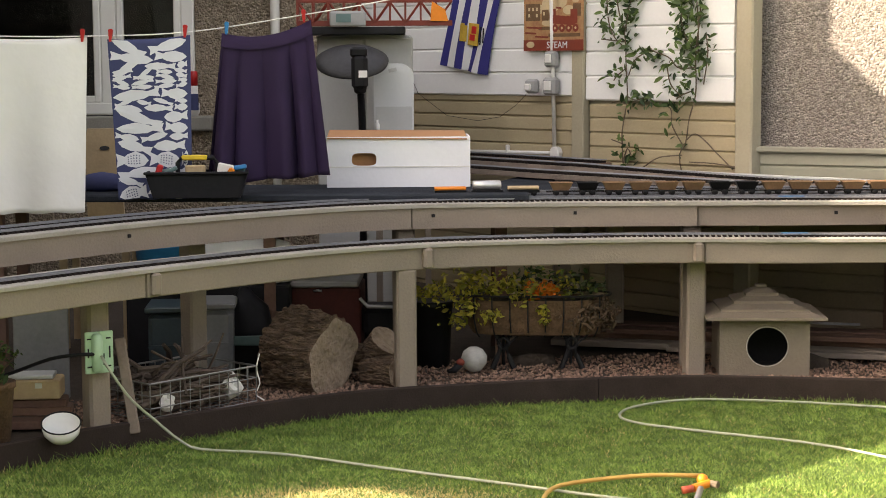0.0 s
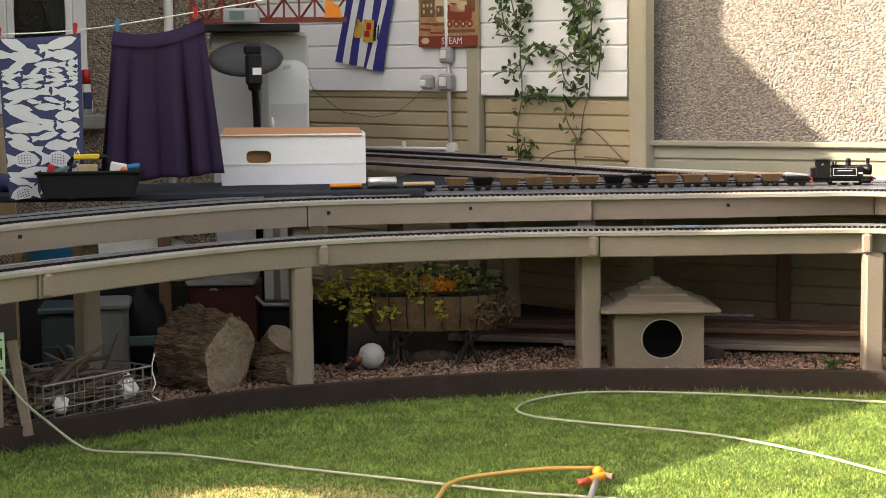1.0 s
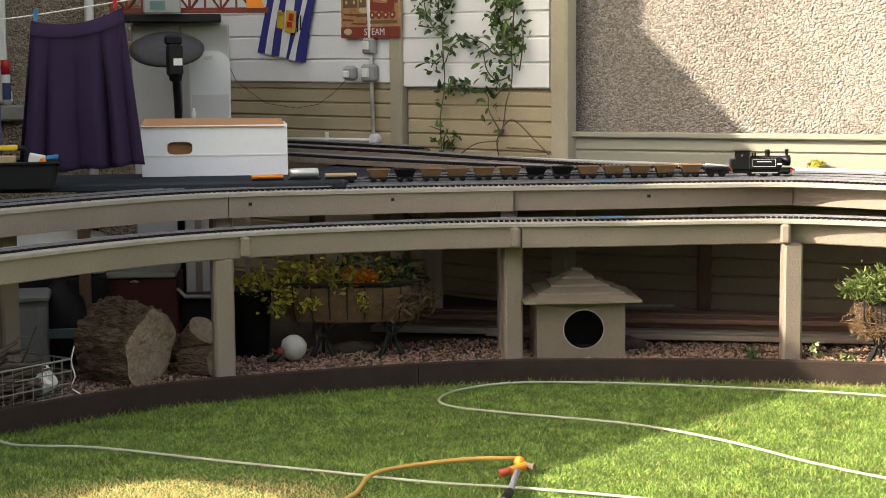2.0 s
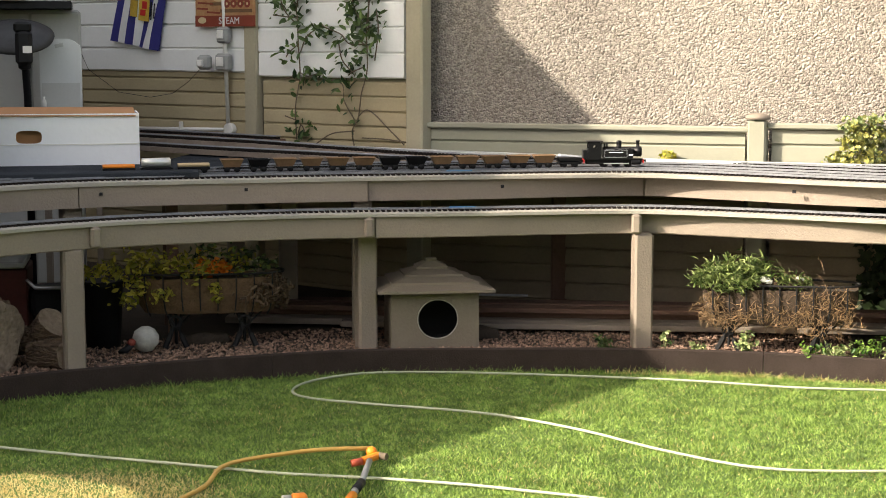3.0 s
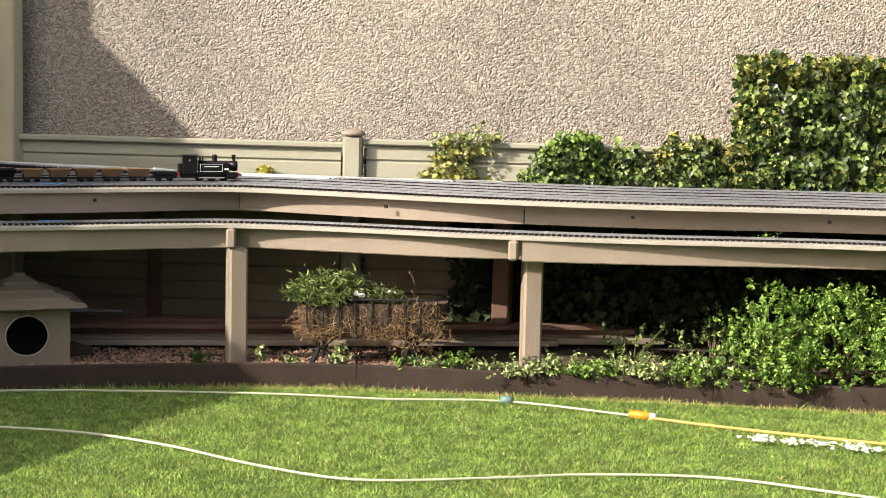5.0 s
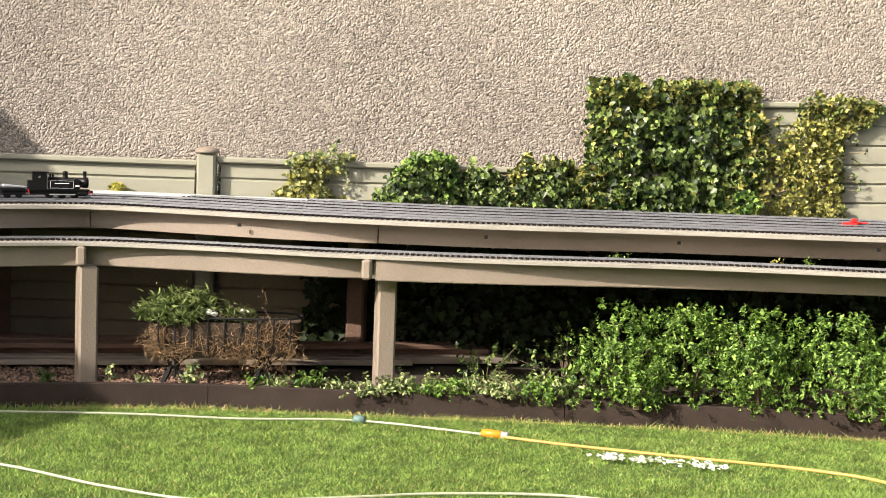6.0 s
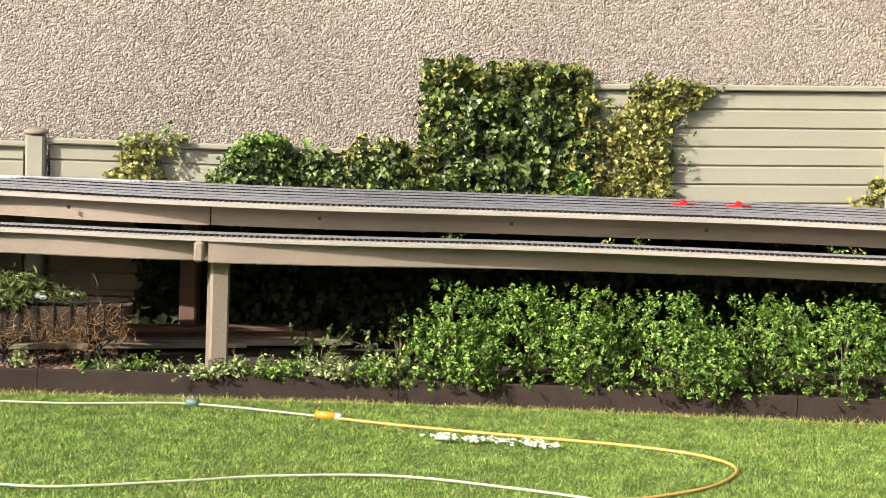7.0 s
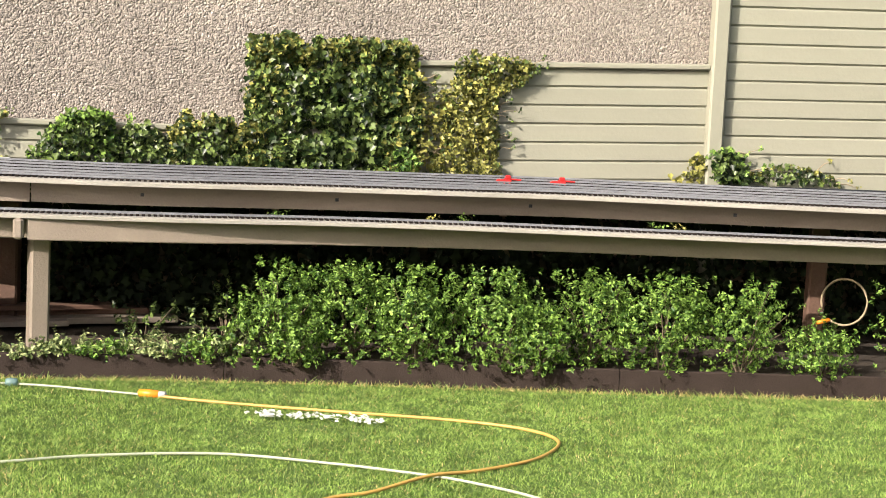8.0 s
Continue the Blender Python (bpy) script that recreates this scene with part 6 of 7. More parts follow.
def tub_wagon(m, body, label):
    """A small tipper tub on a short chassis."""
    ob = thing("tub_wagon", label, "model wagon", "wagons of the goods train", at=tuple(m.translation))
    part("chassis", Shape().box((0, 0, 0), (0.10, 0.05, 0.008), 0, m @ pose(0, 0, 0.022), 0.002), BLACK, ob)
    s = Shape()
    b0, b1, t0, t1, z0, z1 = 0.040, 0.022, 0.058, 0.042, 0.026, 0.066
    vs = [(x * b0, y * b1, z0) for x, y in ((-1, -1), (1, -1), (1, 1), (-1, 1))] + [(x * t0, y * t1, z1) for x, y in ((-1, -1), (1, -1), (1, 1), (-1, 1))]
    vs += [(x * (t0 - .004), y * (t1 - .004), z1) for x, y in ((-1, -1), (1, -1), (1, 1), (-1, 1))] + [(x * (b0 - .004), y * (b1 - .004), z0 + .004) for x, y in ((-1, -1), (1, -1), (1, 1), (-1, 1))]
    fs = [(3, 2, 1, 0), (12, 13, 14, 15)]
    for a, b in ((0, 4), (4, 8), (8, 12)):
        fs += [(a + i, a + (i + 1) % 4, b + (i + 1) % 4, b + i) for i in range(4)]
    s.add([m @ Vector(v) for v in vs], fs)
    tub_ = part("tub", s, body, ob)
    part("rim", Shape().tube([m @ Vector(p) for p in ((-t0, -t1, z1), (t0, -t1, z1), (t0, t1, z1), (-t0, t1, z1), (-t0, -t1, z1))], 0.0025, 5), body, tub_)
    for x in (-0.062, 0.062):
        part("coupling", Shape().box((0, 0, 0), (0.03, 0.006, 0.005), 0, m @ pose(x, 0, 0.022)), BLACK, ob)
    wheels(ob, m, (-0.026, 0.026), 0.0135)
    return ob


locomotive()
m = along(0.238)
truck = thing("flat_wagon", "small black flat wagon with a pale load behind the locomotive", "model wagon", at=tuple(m.translation))
part("chassis", Shape().box((0, 0, 0), (0.125, 0.06, 0.012), 0, m @ pose(0, 0, 0.024), 0.002), BLACK, truck)
part("body", Shape().box((0, 0, 0), (0.12, 0.065, 0.02), 0, m @ pose(0, 0, 0.042), 0.003), BLACK, truck)
part("load", Shape().box((0, 0, 0), (0.11, 0.03, 0.008), 0, m @ pose(0.0, 0, 0.062, 0, 6, 8)), PRINT, truck, "pale strip of wood")
wheels(truck, m, (-0.03, 0.03), 0.0135)
part("coupling", Shape().box((0, 0, 0), (0.14, 0.006, 0.005), 0, m @ pose(0, 0, 0.022)), BLACK, truck)
for i in range(13):
    dark = i in (5, 6, 11)
    tub_wagon(along(0.238 + 0.138 * (i + 1)), BLACK if dark else BROWNWOOD, "black tub wagon of the goods train" if dark else "brown tub wagon of the goods train")
for i, (lab, mt) in enumerate((("flat wagon loaded with pale timber", PINE), ("flat wagon loaded with a silver tank", ALU), ("flat wagon loaded with orange boards", ORANGE))):
    m = along(0.238 + 0.138 * 13.6 + 0.19 * (i + 0.6))
    fw = thing("flat_wagon", lab, "model wagon", "wagons of the goods train", at=tuple(m.translation))
    part("chassis", Shape().box((0, 0, 0), (0.165, 0.06, 0.012), 0, m @ pose(0, 0, 0.026), 0.002), BLACK, fw)
    if i == 1:
        part("load", Shape().lathe([(0.012, -0.075), (0.024, -0.07), (0.025, 0.07), (0.012, 0.075)], 16, m @ pose(0, 0, 0.056, 0, 90, 0)), mt, fw, smooth=True)
    else:
        for q in (-0.02, 0, 0.02):
            part("load", Shape().tube([m @ Vector((-0.08, q, 0.041)), m @ Vector((0.08, q, 0.041))], 0.009, 8), mt, fw)
    wheels(fw, m, (-0.055, 0.055), 0.0135)

# signal parts and small clutter on the deck
for cx_, cy_ in ((6.36, 7.12), (6.62, 6.97)):
    pl_ = thing("point_lever", "red plastic point lever lying behind the tracks", "lever", "red levers on the deck", at=(cx_, cy_, Z_UP))
    part("base", Shape().box((cx_, cy_, Z_UP + 0.012), (0.085, 0.035, 0.032), TURN_R, ch=0.008), RED, pl_)
    part("arm", Shape().tube([(cx_, cy_, Z_UP + 0.03), (cx_ + 0.08, cy_ - 0.05, Z_UP + 0.026)], 0.005, 6), RED, pl_)
    part("knob", Shape().box((cx_ + 0.02, cy_ - 0.01, Z_UP + 0.038), (0.03, 0.025, 0.022), TURN_R, ch=0.006), RED, pl_)
g = np.random.default_rng(71)
for a, line_, zz, mt in ((39.5, 0.19, Z_LOW, IVY_PALE), (40.6, 0.2, Z_LOW, SHRUB), (47.0, 0.19, Z_LOW, SHRUB), (47.7, 0.2, Z_LOW, IVY_PALE), (34.6, 0.19, Z_LOW, SHRUB)):
    (cx_, cy_), _t = at_bearing(offset(LOW, line_), a)
    wd = thing("weed", "tiny green weed growing beside the track", "weed", "weeds on the lower deck", at=(cx_, cy_, zz))
    q = g.normal(0, 1, (26, 3)) * (0.025, 0.015, 0.010) + (cx_, cy_, zz + 0.022)
    q[:, 2] = np.maximum(q[:, 2], zz + 0.004)
    leaf_part("leaves", wd, q, unit(g.normal(0, 0.6, q.shape) + (0, -0.3, 0.7)), 0.018, mt, rng=g)


def track_clip(line, a, z):
    (x, y), turn = at_bearing(line, a)
    ob = thing("blue_tape", "strip of blue tape across the track sleepers", "tape", "blue tape on the tracks", at=(x, y, z))
    part("tape", Shape().box((x, y, z + 0.016), (0.13, 0.034, 0.006), turn), BLUE, ob)


track_clip(offset(LOW, 0.10), 11.3, Z_LOW)
track_clip(offset(UP, 0.10), 11.2, Z_UP)


DIMTEAL = mat("dim_teal_plastic", (0.05, 0.075, 0.085), 0.5, 0.3, 10.0)
CLOUDY = mat("clouded_grey_plastic", (0.26, 0.265, 0.27), 0.45, 0.3, 7.0)
SPIKY = leaf_mat("spiky_leaves", (0.06, 0.11, 0.025), (0.38, 0.45, 0.17), 0.5, 0.25, 0.0, 1.2)
WITHERED = leaf_mat("withered_leaves", (0.06, 0.04, 0.025), (0.20, 0.13, 0.08), 0.8, 0.15)
GREYPL2 = mat("grey_white_stone", (0.48, 0.47, 0.43), 0.7, 0.3, 25.0, 0.4, 90)


# ---- under the decks ----
def bird_house():
    """A low square animal house with a round entrance and a stepped shingle roof."""
    m = pose(1.595, 8.80, -0.012, 0, 0, -3) @ Matrix.Diagonal((1.04, 1.04, 1.0, 1.0))
    ob = thing("animal_house", "taupe painted wooden animal house with round entrance and stepped roof", "animal house", at=(1.595, 8.8, -0.012))
    part("front", holed_plate(rect_rim(-0.215, 0.215, 0, 0.298), [(0.012 + 0.099 * math.cos(a), 0.152 + 0.099 * math.sin(a)) for a in np.linspace(0, math.tau, 48, endpoint=False)], -0.17, -0.152, m), HOUSE_PAINT, ob)
    # lining, back and floor are coloured near black for the unlit inside
    for x in (-0.206, 0.206):
        part("side", Shape().box((0, 0, 0), (0.018, 0.32, 0.298), 0, m @ pose(x, 0.01, 0.149)), HOUSE_PAINT, ob)
        part("lining", Shape().box((0, 0, 0), (0.004, 0.29, 0.28), 0, m @ pose(x * 0.94, 0.0, 0.149)), UNLIT_INSIDE, ob)
    part("entrance_rim", Shape().tube([m @ Vector((0.012 + 0.099 * math.cos(a), -0.171, 0.152 + 0.099 * math.sin(a))) for a in np.linspace(0, math.tau, 49)], 0.003, 5, False), TAUPE_TOP, ob, "worn pale rim of the entrance")
    part("back", Shape().box((0, 0, 0), (0.394, 0.018, 0.298), 0, m @ pose(0, 0.16, 0.149)), UNLIT_INSIDE, ob)
    part("floor_board", Shape().box((0, 0, 0), (0.394, 0.30, 0.015), 0, m @ pose(0, 0.0, 0.012)), UNLIT_INSIDE, ob)
    for i, (h0, w0, w1) in enumerate(((0.294, 0.285, 0.198), (0.327, 0.212, 0.128), (0.360, 0.142, 0.062), (0.393, 0.078, 0.022))):
        k = 0.86
        vs = [(x * w0, y * w0 * k, h0) for x, y in ((-1, -1), (1, -1), (1, 1), (-1, 1))] + [(x * w0, y * w0 * k, h0 + 0.013) for x, y in ((-1, -1), (1, -1), (1, 1), (-1, 1))]
        vs += [(x * w1, y * w1 * k, h0 + 0.040) for x, y in ((-1, -1), (1, -1), (1, 1), (-1, 1))]
        fs = [(3, 2, 1, 0), (8, 9, 10, 11)] + [(a + j, a + (j + 1) % 4, a + 4 + (j + 1) % 4, a + 4 + j) for a in (0, 4) for j in range(4)]
        part("roof_tier", Shape().add([m @ Vector(v) for v in vs], fs), HOUSE_PAINT, ob)
    part("finial", Shape().box((0, 0, 0), (0.055, 0.05, 0.018), 0, m @ pose(0, 0, 0.437), 0.005), HOUSE_PAINT, ob)
    return ob


bird_house()


def log_round():
    """A thick sawn log lying on its side, rough bark round it, a pale cut end to the front."""
    ob = thing("log", "large sawn log with rough bark lying on the gravel", "log", at=(-0.6, 8.45, 0))
    c = Vector((-0.535, 8.33, 0.150))
    axis = Vector((-0.80, 0.56, 0.05)).normalized()
    u = axis.cross(Vector((0, 0, 1))).normalized()
    w = u.cross(axis)
    n_, rows = 96, 40
    vs, fs = [], []
    for j in range(rows + 1):
        t_ = j / rows
        for i in range(n_):
            a = i * math.tau / n_
            r = 0.172 * (1 + 0.10 * math.sin(2 * a + 0.7) + 0.05 * math.sin(5 * a) + 0.03 * math.sin(9 * a + 3 * t_))
            r *= 1 + 0.14 * t_ * (1 if math.sin(a) > 0 else 0.2)
            q = c + axis * (t_ * 0.30)
            p = q + u * math.cos(a) * r + w * math.sin(a) * r * 1.10
            if 0 < j:
                d = 0.030 * abs(noise.noise(Vector((math.cos(a) * 5, math.sin(a) * 5, t_ * 2.2)))) - 0.012
                d += noise.noise(p * 14) * 0.018 + noise.noise(Vector((p.x * 26, p.y * 26, p.z * 70))) * 0.016 + abs(noise.noise(p * 60)) * 0.012
                p = p + (p - q).normalized() * (d + 0.006)
            vs.append(p)
    for j in range(rows):
        for i in range(n_):
            k = (i + 1) % n_
            fs.append((j * n_ + i, j * n_ + k, j * n_ + n_ + k, j * n_ + n_ + i))
    fs.append(tuple(range(rows * n_, rows * n_ + n_)))
    part("bark", Shape().add(vs, fs), BARK, ob)
    rim = vs[:n_]
    vs2, fs2 = list(rim), []
    rings = 7
    for k in range(1, rings):
        s_ = 1 - k / rings
        for i in range(n_):
            p = c + (rim[i] - c) * s_
            vs2.append(p - axis * (0.004 + 0.005 * noise.noise(p * 25)))
    vs2.append(c - axis * 0.006)
    for k in range(rings - 1):
        fs2 += [(k * n_ + i, k * n_ + (i + 1) % n_, (k + 1) * n_ + (i + 1) % n_, (k + 1) * n_ + i) for i in range(n_)]
    b = (rings - 1) * n_
    fs2 += [(b + i, b + (i + 1) % n_, len(vs2) - 1) for i in range(n_)]
    part("cut_end", Shape().add(vs2, fs2), ENDGRAIN, ob, "pale weathered cut end")


log_round()


def rock(name, label, c, r, seed, material):
    ob = thing(name, label, "log", "small wood pieces", at=c)
    vs, fs = [], []
    n_, k = 16, 9
    for j in range(k + 1):
        ph = math.pi * j / k
        for i in range(n_):
            a = i * math.tau / n_
            p = Vector((math.sin(ph) * math.cos(a), math.sin(ph) * math.sin(a), math.cos(ph)))
            q = 1 + 0.25 * noise.noise(p * 1.7 + Vector((seed, 0, 0)))
            vs.append((c[0] + p.x * r[0] * q, c[1] + p.y * r[1] * q, c[2] + p.z * r[2] * q))
    for j in range(k):
        fs += [(j * n_ + i, j * n_ + (i + 1) % n_, j * n_ + n_ + (i + 1) % n_, j * n_ + n_ + i) for i in range(n_)]
    part("piece", Shape().add(vs, fs), material, ob, smooth=True)


def short_log(label, c, axis, r, length, seed):
    """A short piece of firewood: bark round it, cut faces at both ends."""
    ob = thing("wood_block", label, "log", "small wood pieces", at=c)
    c, axis = Vector(c), Vector(axis).normalized()
    u = axis.cross(Vector((0.1, 0.2, 1))).normalized()
    w = u.cross(axis)
    n_, rows = 28, 6
    vs = []
    for j in range(rows + 1):
        for i in range(n_):
            a = i * math.tau / n_
            q = r * (1 + 0.16 * noise.noise(Vector((math.cos(a) * 1.5, math.sin(a) * 1.5, seed))) + 0.05 * noise.noise(Vector((a * 3, j, seed))))
            vs.append(c + axis * (j / rows - 0.5) * length + u * math.cos(a) * q + w * math.sin(a) * q)
    fs = [(j * n_ + i, j * n_ + (i + 1) % n_, j * n_ + n_ + (i + 1) % n_, j * n_ + n_ + i) for j in range(rows) for i in range(n_)]
    part("bark", Shape().add(vs, fs), BARK, ob)
    for j, s_ in ((0, -1), (rows, 1)):
        ring_ = vs[j * n_:(j + 1) * n_]
        part("cut_end", Shape().add(ring_ + [c + axis * s_ * (length / 2 + 0.004)], [(i, (i + 1) % n_, n_) for i in range(n_)]), ENDGRAIN, ob)


short_log("short sawn log lying on the gravel beside the large one", (-0.30, 8.47, 0.055), (0.75, -0.65, 0.05), 0.075, 0.20, 2)
short_log("split log leaning on the wood pile with a pale cut top", (-0.31, 8.56, 0.165), (0.5, -0.5, 0.75), 0.085, 0.10, 5)
short_log("dark short log lying behind the large one", (-0.40, 8.62, 0.10), (0.9, -0.3, 0.0), 0.07, 0.2, 8)
for i, (x, y, r_, sd) in enumerate(((0.42, 9.0, 0.05, 3), (0.50, 9.02, 0.045, 6), (1.86, 8.86, 0.06, 4))):
    rock("stone", "dark stone lying on the gravel", (x, y, 0.01), (r_ * 1.8, r_, r_ * 0.8), sd, SOIL)


def trough(name, label, c, half, turn, z_top, z_bot, depth, feet, rib, liner):
    """An iron hay-rack trough with a fibre liner on scrolled legs."""
    m = pose(c[0], c[1], 0, 0, 0, turn)
    ob = thing(name, label, "planter", at=(c[0], c[1], 0))
    n_ = 28
    prof = [(1.0, 1.0), (0.98, 0.62), (0.92, 0.28), (0.80, 0.05), (0.5, 0.0)]
    vs, fs = [], []
    for k, h in prof:
        for i in range(n_):
            a = i * math.tau / n_
            cx, sx = math.cos(a), math.sin(a)
            ex = math.copysign(abs(cx) ** 0.55, cx)
            vs.append(m @ Vector((half * ex * (0.35 + 0.65 * k), depth * math.copysign(abs(sx) ** 0.8, sx) * k, z_bot + (z_top - 0.02 - z_bot) * h + 0.006 * noise.noise(Vector((a * 3, h * 5, half))))))
    for r in range(len(prof) - 1):
        fs += [(r * n_ + i, r * n_ + (i + 1) % n_, r * n_ + n_ + (i + 1) % n_, r * n_ + n_ + i) for i in range(n_)]
    fs.append(tuple(range((len(prof) - 1) * n_, len(prof) * n_)))
    part("liner", Shape().add(vs, fs), liner, ob, "brown coir liner")
    soil = [m @ Vector((half * 0.97 * math.copysign(abs(math.cos(i * math.tau / n_)) ** 0.55, math.cos(i * math.tau / n_)), depth * 0.95 * math.copysign(abs(math.sin(i * math.tau / n_)) ** 0.8, math.sin(i * math.tau / n_)), z_top - 0.035)) for i in range(n_)]
    part("compost", Shape().add(soil, [tuple(range(n_))]), SOIL, ob)
    rim = [m @ Vector((half * 1.02 * math.copysign(abs(math.cos(i * math.tau / n_)) ** 0.55, math.cos(i * math.tau / n_)), depth * 1.03 * math.copysign(abs(math.sin(i * math.tau / n_)) ** 0.8, math.sin(i * math.tau / n_)), z_top)) for i in range(n_ + 1)]
    part("rim", Shape().tube(rim, 0.006, 6, False), IRON, ob)
    for i in range(rib):
        x = -half * 0.85 + 1.7 * half * i / (rib - 1)
        part("rib", Shape().tube([m @ Vector((x, -depth * 1.03, z_top)), m @ Vector((x, -depth * 1.03, z_bot + 0.10)), m @ Vector((x * 0.96, -depth * 0.9, z_bot + 0.03)), m @ Vector((x * 0.92, -depth * 0.5, z_bot - 0.005))], 0.004, 5), IRON, ob)
    for x in feet:
        leg = Shape()
        for s_ in (-1, 1):
            leg.tube([m @ Vector((x + s_ * 0.035, -depth * 0.45, z_bot + 0.01)), m @ Vector((x + s_ * 0.012, -depth * 0.55, z_bot * 0.62)), m @ Vector((x + s_ * 0.03, -depth * 0.6, z_bot * 0.35)), m @ Vector((x + s_ * 0.055, -depth * 0.7, 0.0))], 0.014, 6)
        leg.tube([m @ Vector((x, -depth * 0.55, z_bot * 0.6)), m @ Vector((x + 0.10, -depth * 0.4, z_bot + 0.02))], 0.005, 5)
        leg.tube([m @ Vector((x + 0.028 * math.cos(q), -depth * 0.57, z_bot * 0.78 + 0.028 * math.sin(q))) for q in np.linspace(0, math.tau, 13)], 0.008, 5, False)
        part("leg", leg, IRON, ob)
        part("leg", Shape().tube([m @ Vector((x, depth * 0.5, z_bot)), m @ Vector((x, depth * 0.6, -0.01))], 0.008, 6), IRON, ob)
    return ob, m


# coir liner in a darker colour than the first trough's
DARKLINER = mat("dark_coir_liner", (0.085, 0.055, 0.035), 0.95, 0.6, 18.0, 1.0, 70, second=(0.02, 0.014, 0.010))
tr1, m1 = trough("planter_trough", "iron trough planter with brown coir liner on scrolled legs", (0.47, 8.93), 0.375, -3, 0.375, 0.165, 0.13, (-0.17, 0.18), 8, TERRACOTTA)
tr2, m2 = trough("planter_trough", "iron trough planter with ragged coir liner and dry roots", (3.27, 8.22), 0.385, -22, 0.335, 0.13, 0.13, (-0.25, 0.2), 9, DARKLINER)


def bunch(name, label, category, m, spots, n, size, material, seed, slim=0.55, stem=True, group=""):
    """Leaves or flowers in loose bunches at given spots (x, y, z, spread)."""
    g = np.random.default_rng(seed)
    c = m @ Vector(spots[0][:3])
    ob = thing(name, label, category, group, at=tuple(c))
    pos = []
    s = Shape()
    for x, y, z, sp, k in spots:
        q = g.normal(0, 1, (int(n * k), 3)) * (sp, sp * 0.7, sp * 0.6) + (x, y, z)
        pos.append(q)
        if stem:
            for _ in range(4):
                e = q[g.integers(0, len(q))]
                s.tube([m @ Vector((x * 0.9, y * 0.5, min(z - 0.03, spots[0][2]))), m @ Vector(((x + e[0]) / 2, y, (z + e[2]) / 2 + 0.02)), m @ Vector(e)], [0.003, 0.002, 0.001], 4)
    pos = np.concatenate(pos)
    pos = np.array([tuple(m @ Vector(p)) for p in pos])
    nrm = unit(g.normal(0, 0.7, pos.shape) + (0, -0.5, 0.7))
    if stem:
        tagged(part("branching", s, STEM, ob), kind="stuff")
    leaf_part("foliage" if material is not ORANGE_FL else "blossom", ob, pos, nrm, size, material, slim=slim, rng=g)
    return ob


bunch("trailing_plant", "yellow-green trailing plant spilling over the trough", "plant", m1, [(-0.28, -0.05, 0.42, 0.06, 1), (-0.42, -0.08, 0.41, 0.06, .8), (-0.52, -0.1, 0.38, 0.05, .5), (-0.36, -0.13, 0.33, 0.045, .5), (-0.41, -0.13, 0.25, 0.03, .3), (-0.15, -0.06, 0.43, 0.05, .6), (-0.22, -0.15, 0.275, 0.03, .3), (-0.08, -0.14, 0.37, 0.035, .2), (0.02, -0.15, 0.31, 0.022, .16), (0.05, -0.15, 0.25, 0.02, .14), (0.15, -0.1, 0.43, 0.05, .3), (0.0, -.1, .43, .04, .2), (-0.62, -0.05, 0.40, 0.04, .35), (-.3, 0, .45, .06, .5)], 120, 0.034, YELLOWG, 41)
bunch("marigolds", "bright orange flowers in the trough", "flowers", m1, [(0.0, -0.03, 0.405, 0.04, 1), (0.06, -0.05, 0.40, 0.025, .5)], 110, 0.03, ORANGE_FL, 42, 0.9, False)
bunch("withered_plant", "brown withered foliage at the end of the trough", "plant", m1, [(0.34, -0.08, 0.33, 0.03, 1), (0.36, -0.06, 0.27, 0.03, 1), (0.30, -0.12, 0.30, 0.04, .8), (0.24, -0.13, 0.25, 0.05, .8), (0.36, -0.05, 0.22, 0.025, .6)], 90, 0.04, WITHERED, 47, 0.35)
bunch("trough_leaves", "dark green leaves in the trough", "plant", m1, [(0.18, 0.02, 0.42, 0.06, 1), (0.0, 0.05, 0.43, 0.08, 1), (0.27, 0, .41, .04, .5)], 90, 0.036, IVY, 43)
bunch("grassy_plant", "spiky green grassy plant in the trough", "plant", m2, [(-0.30, -0.04, 0.39, 0.05, 1.2), (-0.20, -0.05, 0.41, 0.055, 1.4), (-0.12, -0.04, 0.39, 0.045, .9), (-0.37, -0.08, 0.36, 0.035, .9), (0.02, -0.04, 0.355, 0.035, .25), (0.12, -0.05, .345, .03, .15), (-.27, -.12, .345, .04, .7), (-.16, -.13, .345, .03, .4)], 300, 0.046, SPIKY, 44, 0.10)
def root_tangle(label, m, spots, n, seed):
    """Curled dry roots and straw hanging over the front of a trough; spots (x, z, spread, share)."""
    g = np.random.default_rng(seed)
    ob = thing("dry_roots", label, "roots", at=tuple(m @ Vector((spots[0][0], -0.13, spots[0][1]))))
    s = Shape()
    for x, z, sp, k in spots:
        for _ in range(int(n * k)):
            p = np.array([x + g.normal(0, sp), -0.118 - g.uniform(0, 0.016), z + g.normal(0, sp * 0.6)])
            v = np.array([g.normal(0, 0.5), g.normal(0, 0.12), g.normal(-0.2, 0.6)])
            pts, step = [], g.uniform(0.009, 0.018)
            for _i in range(5):
                pts.append(m @ Vector(p))
                v = v / np.linalg.norm(v) + g.normal(0, 0.45, 3) * (1, 0.3, 1) + (0, 0, -0.05)
                p = p + v / np.linalg.norm(v) * step
                p[1] = min(p[1], -0.112)
            s.tube(pts, [0.0014, 0.0014, 0.0012, 0.0010, 0.0006], 3, False)
    tagged(part("root_mat", s, STRAWROOT, ob), kind="stuff")
    return ob


STRAWROOT = mat("dry_straw_roots", (0.29, 0.18, 0.095), 0.85, 0.5, 30.0, per_island=0.55)
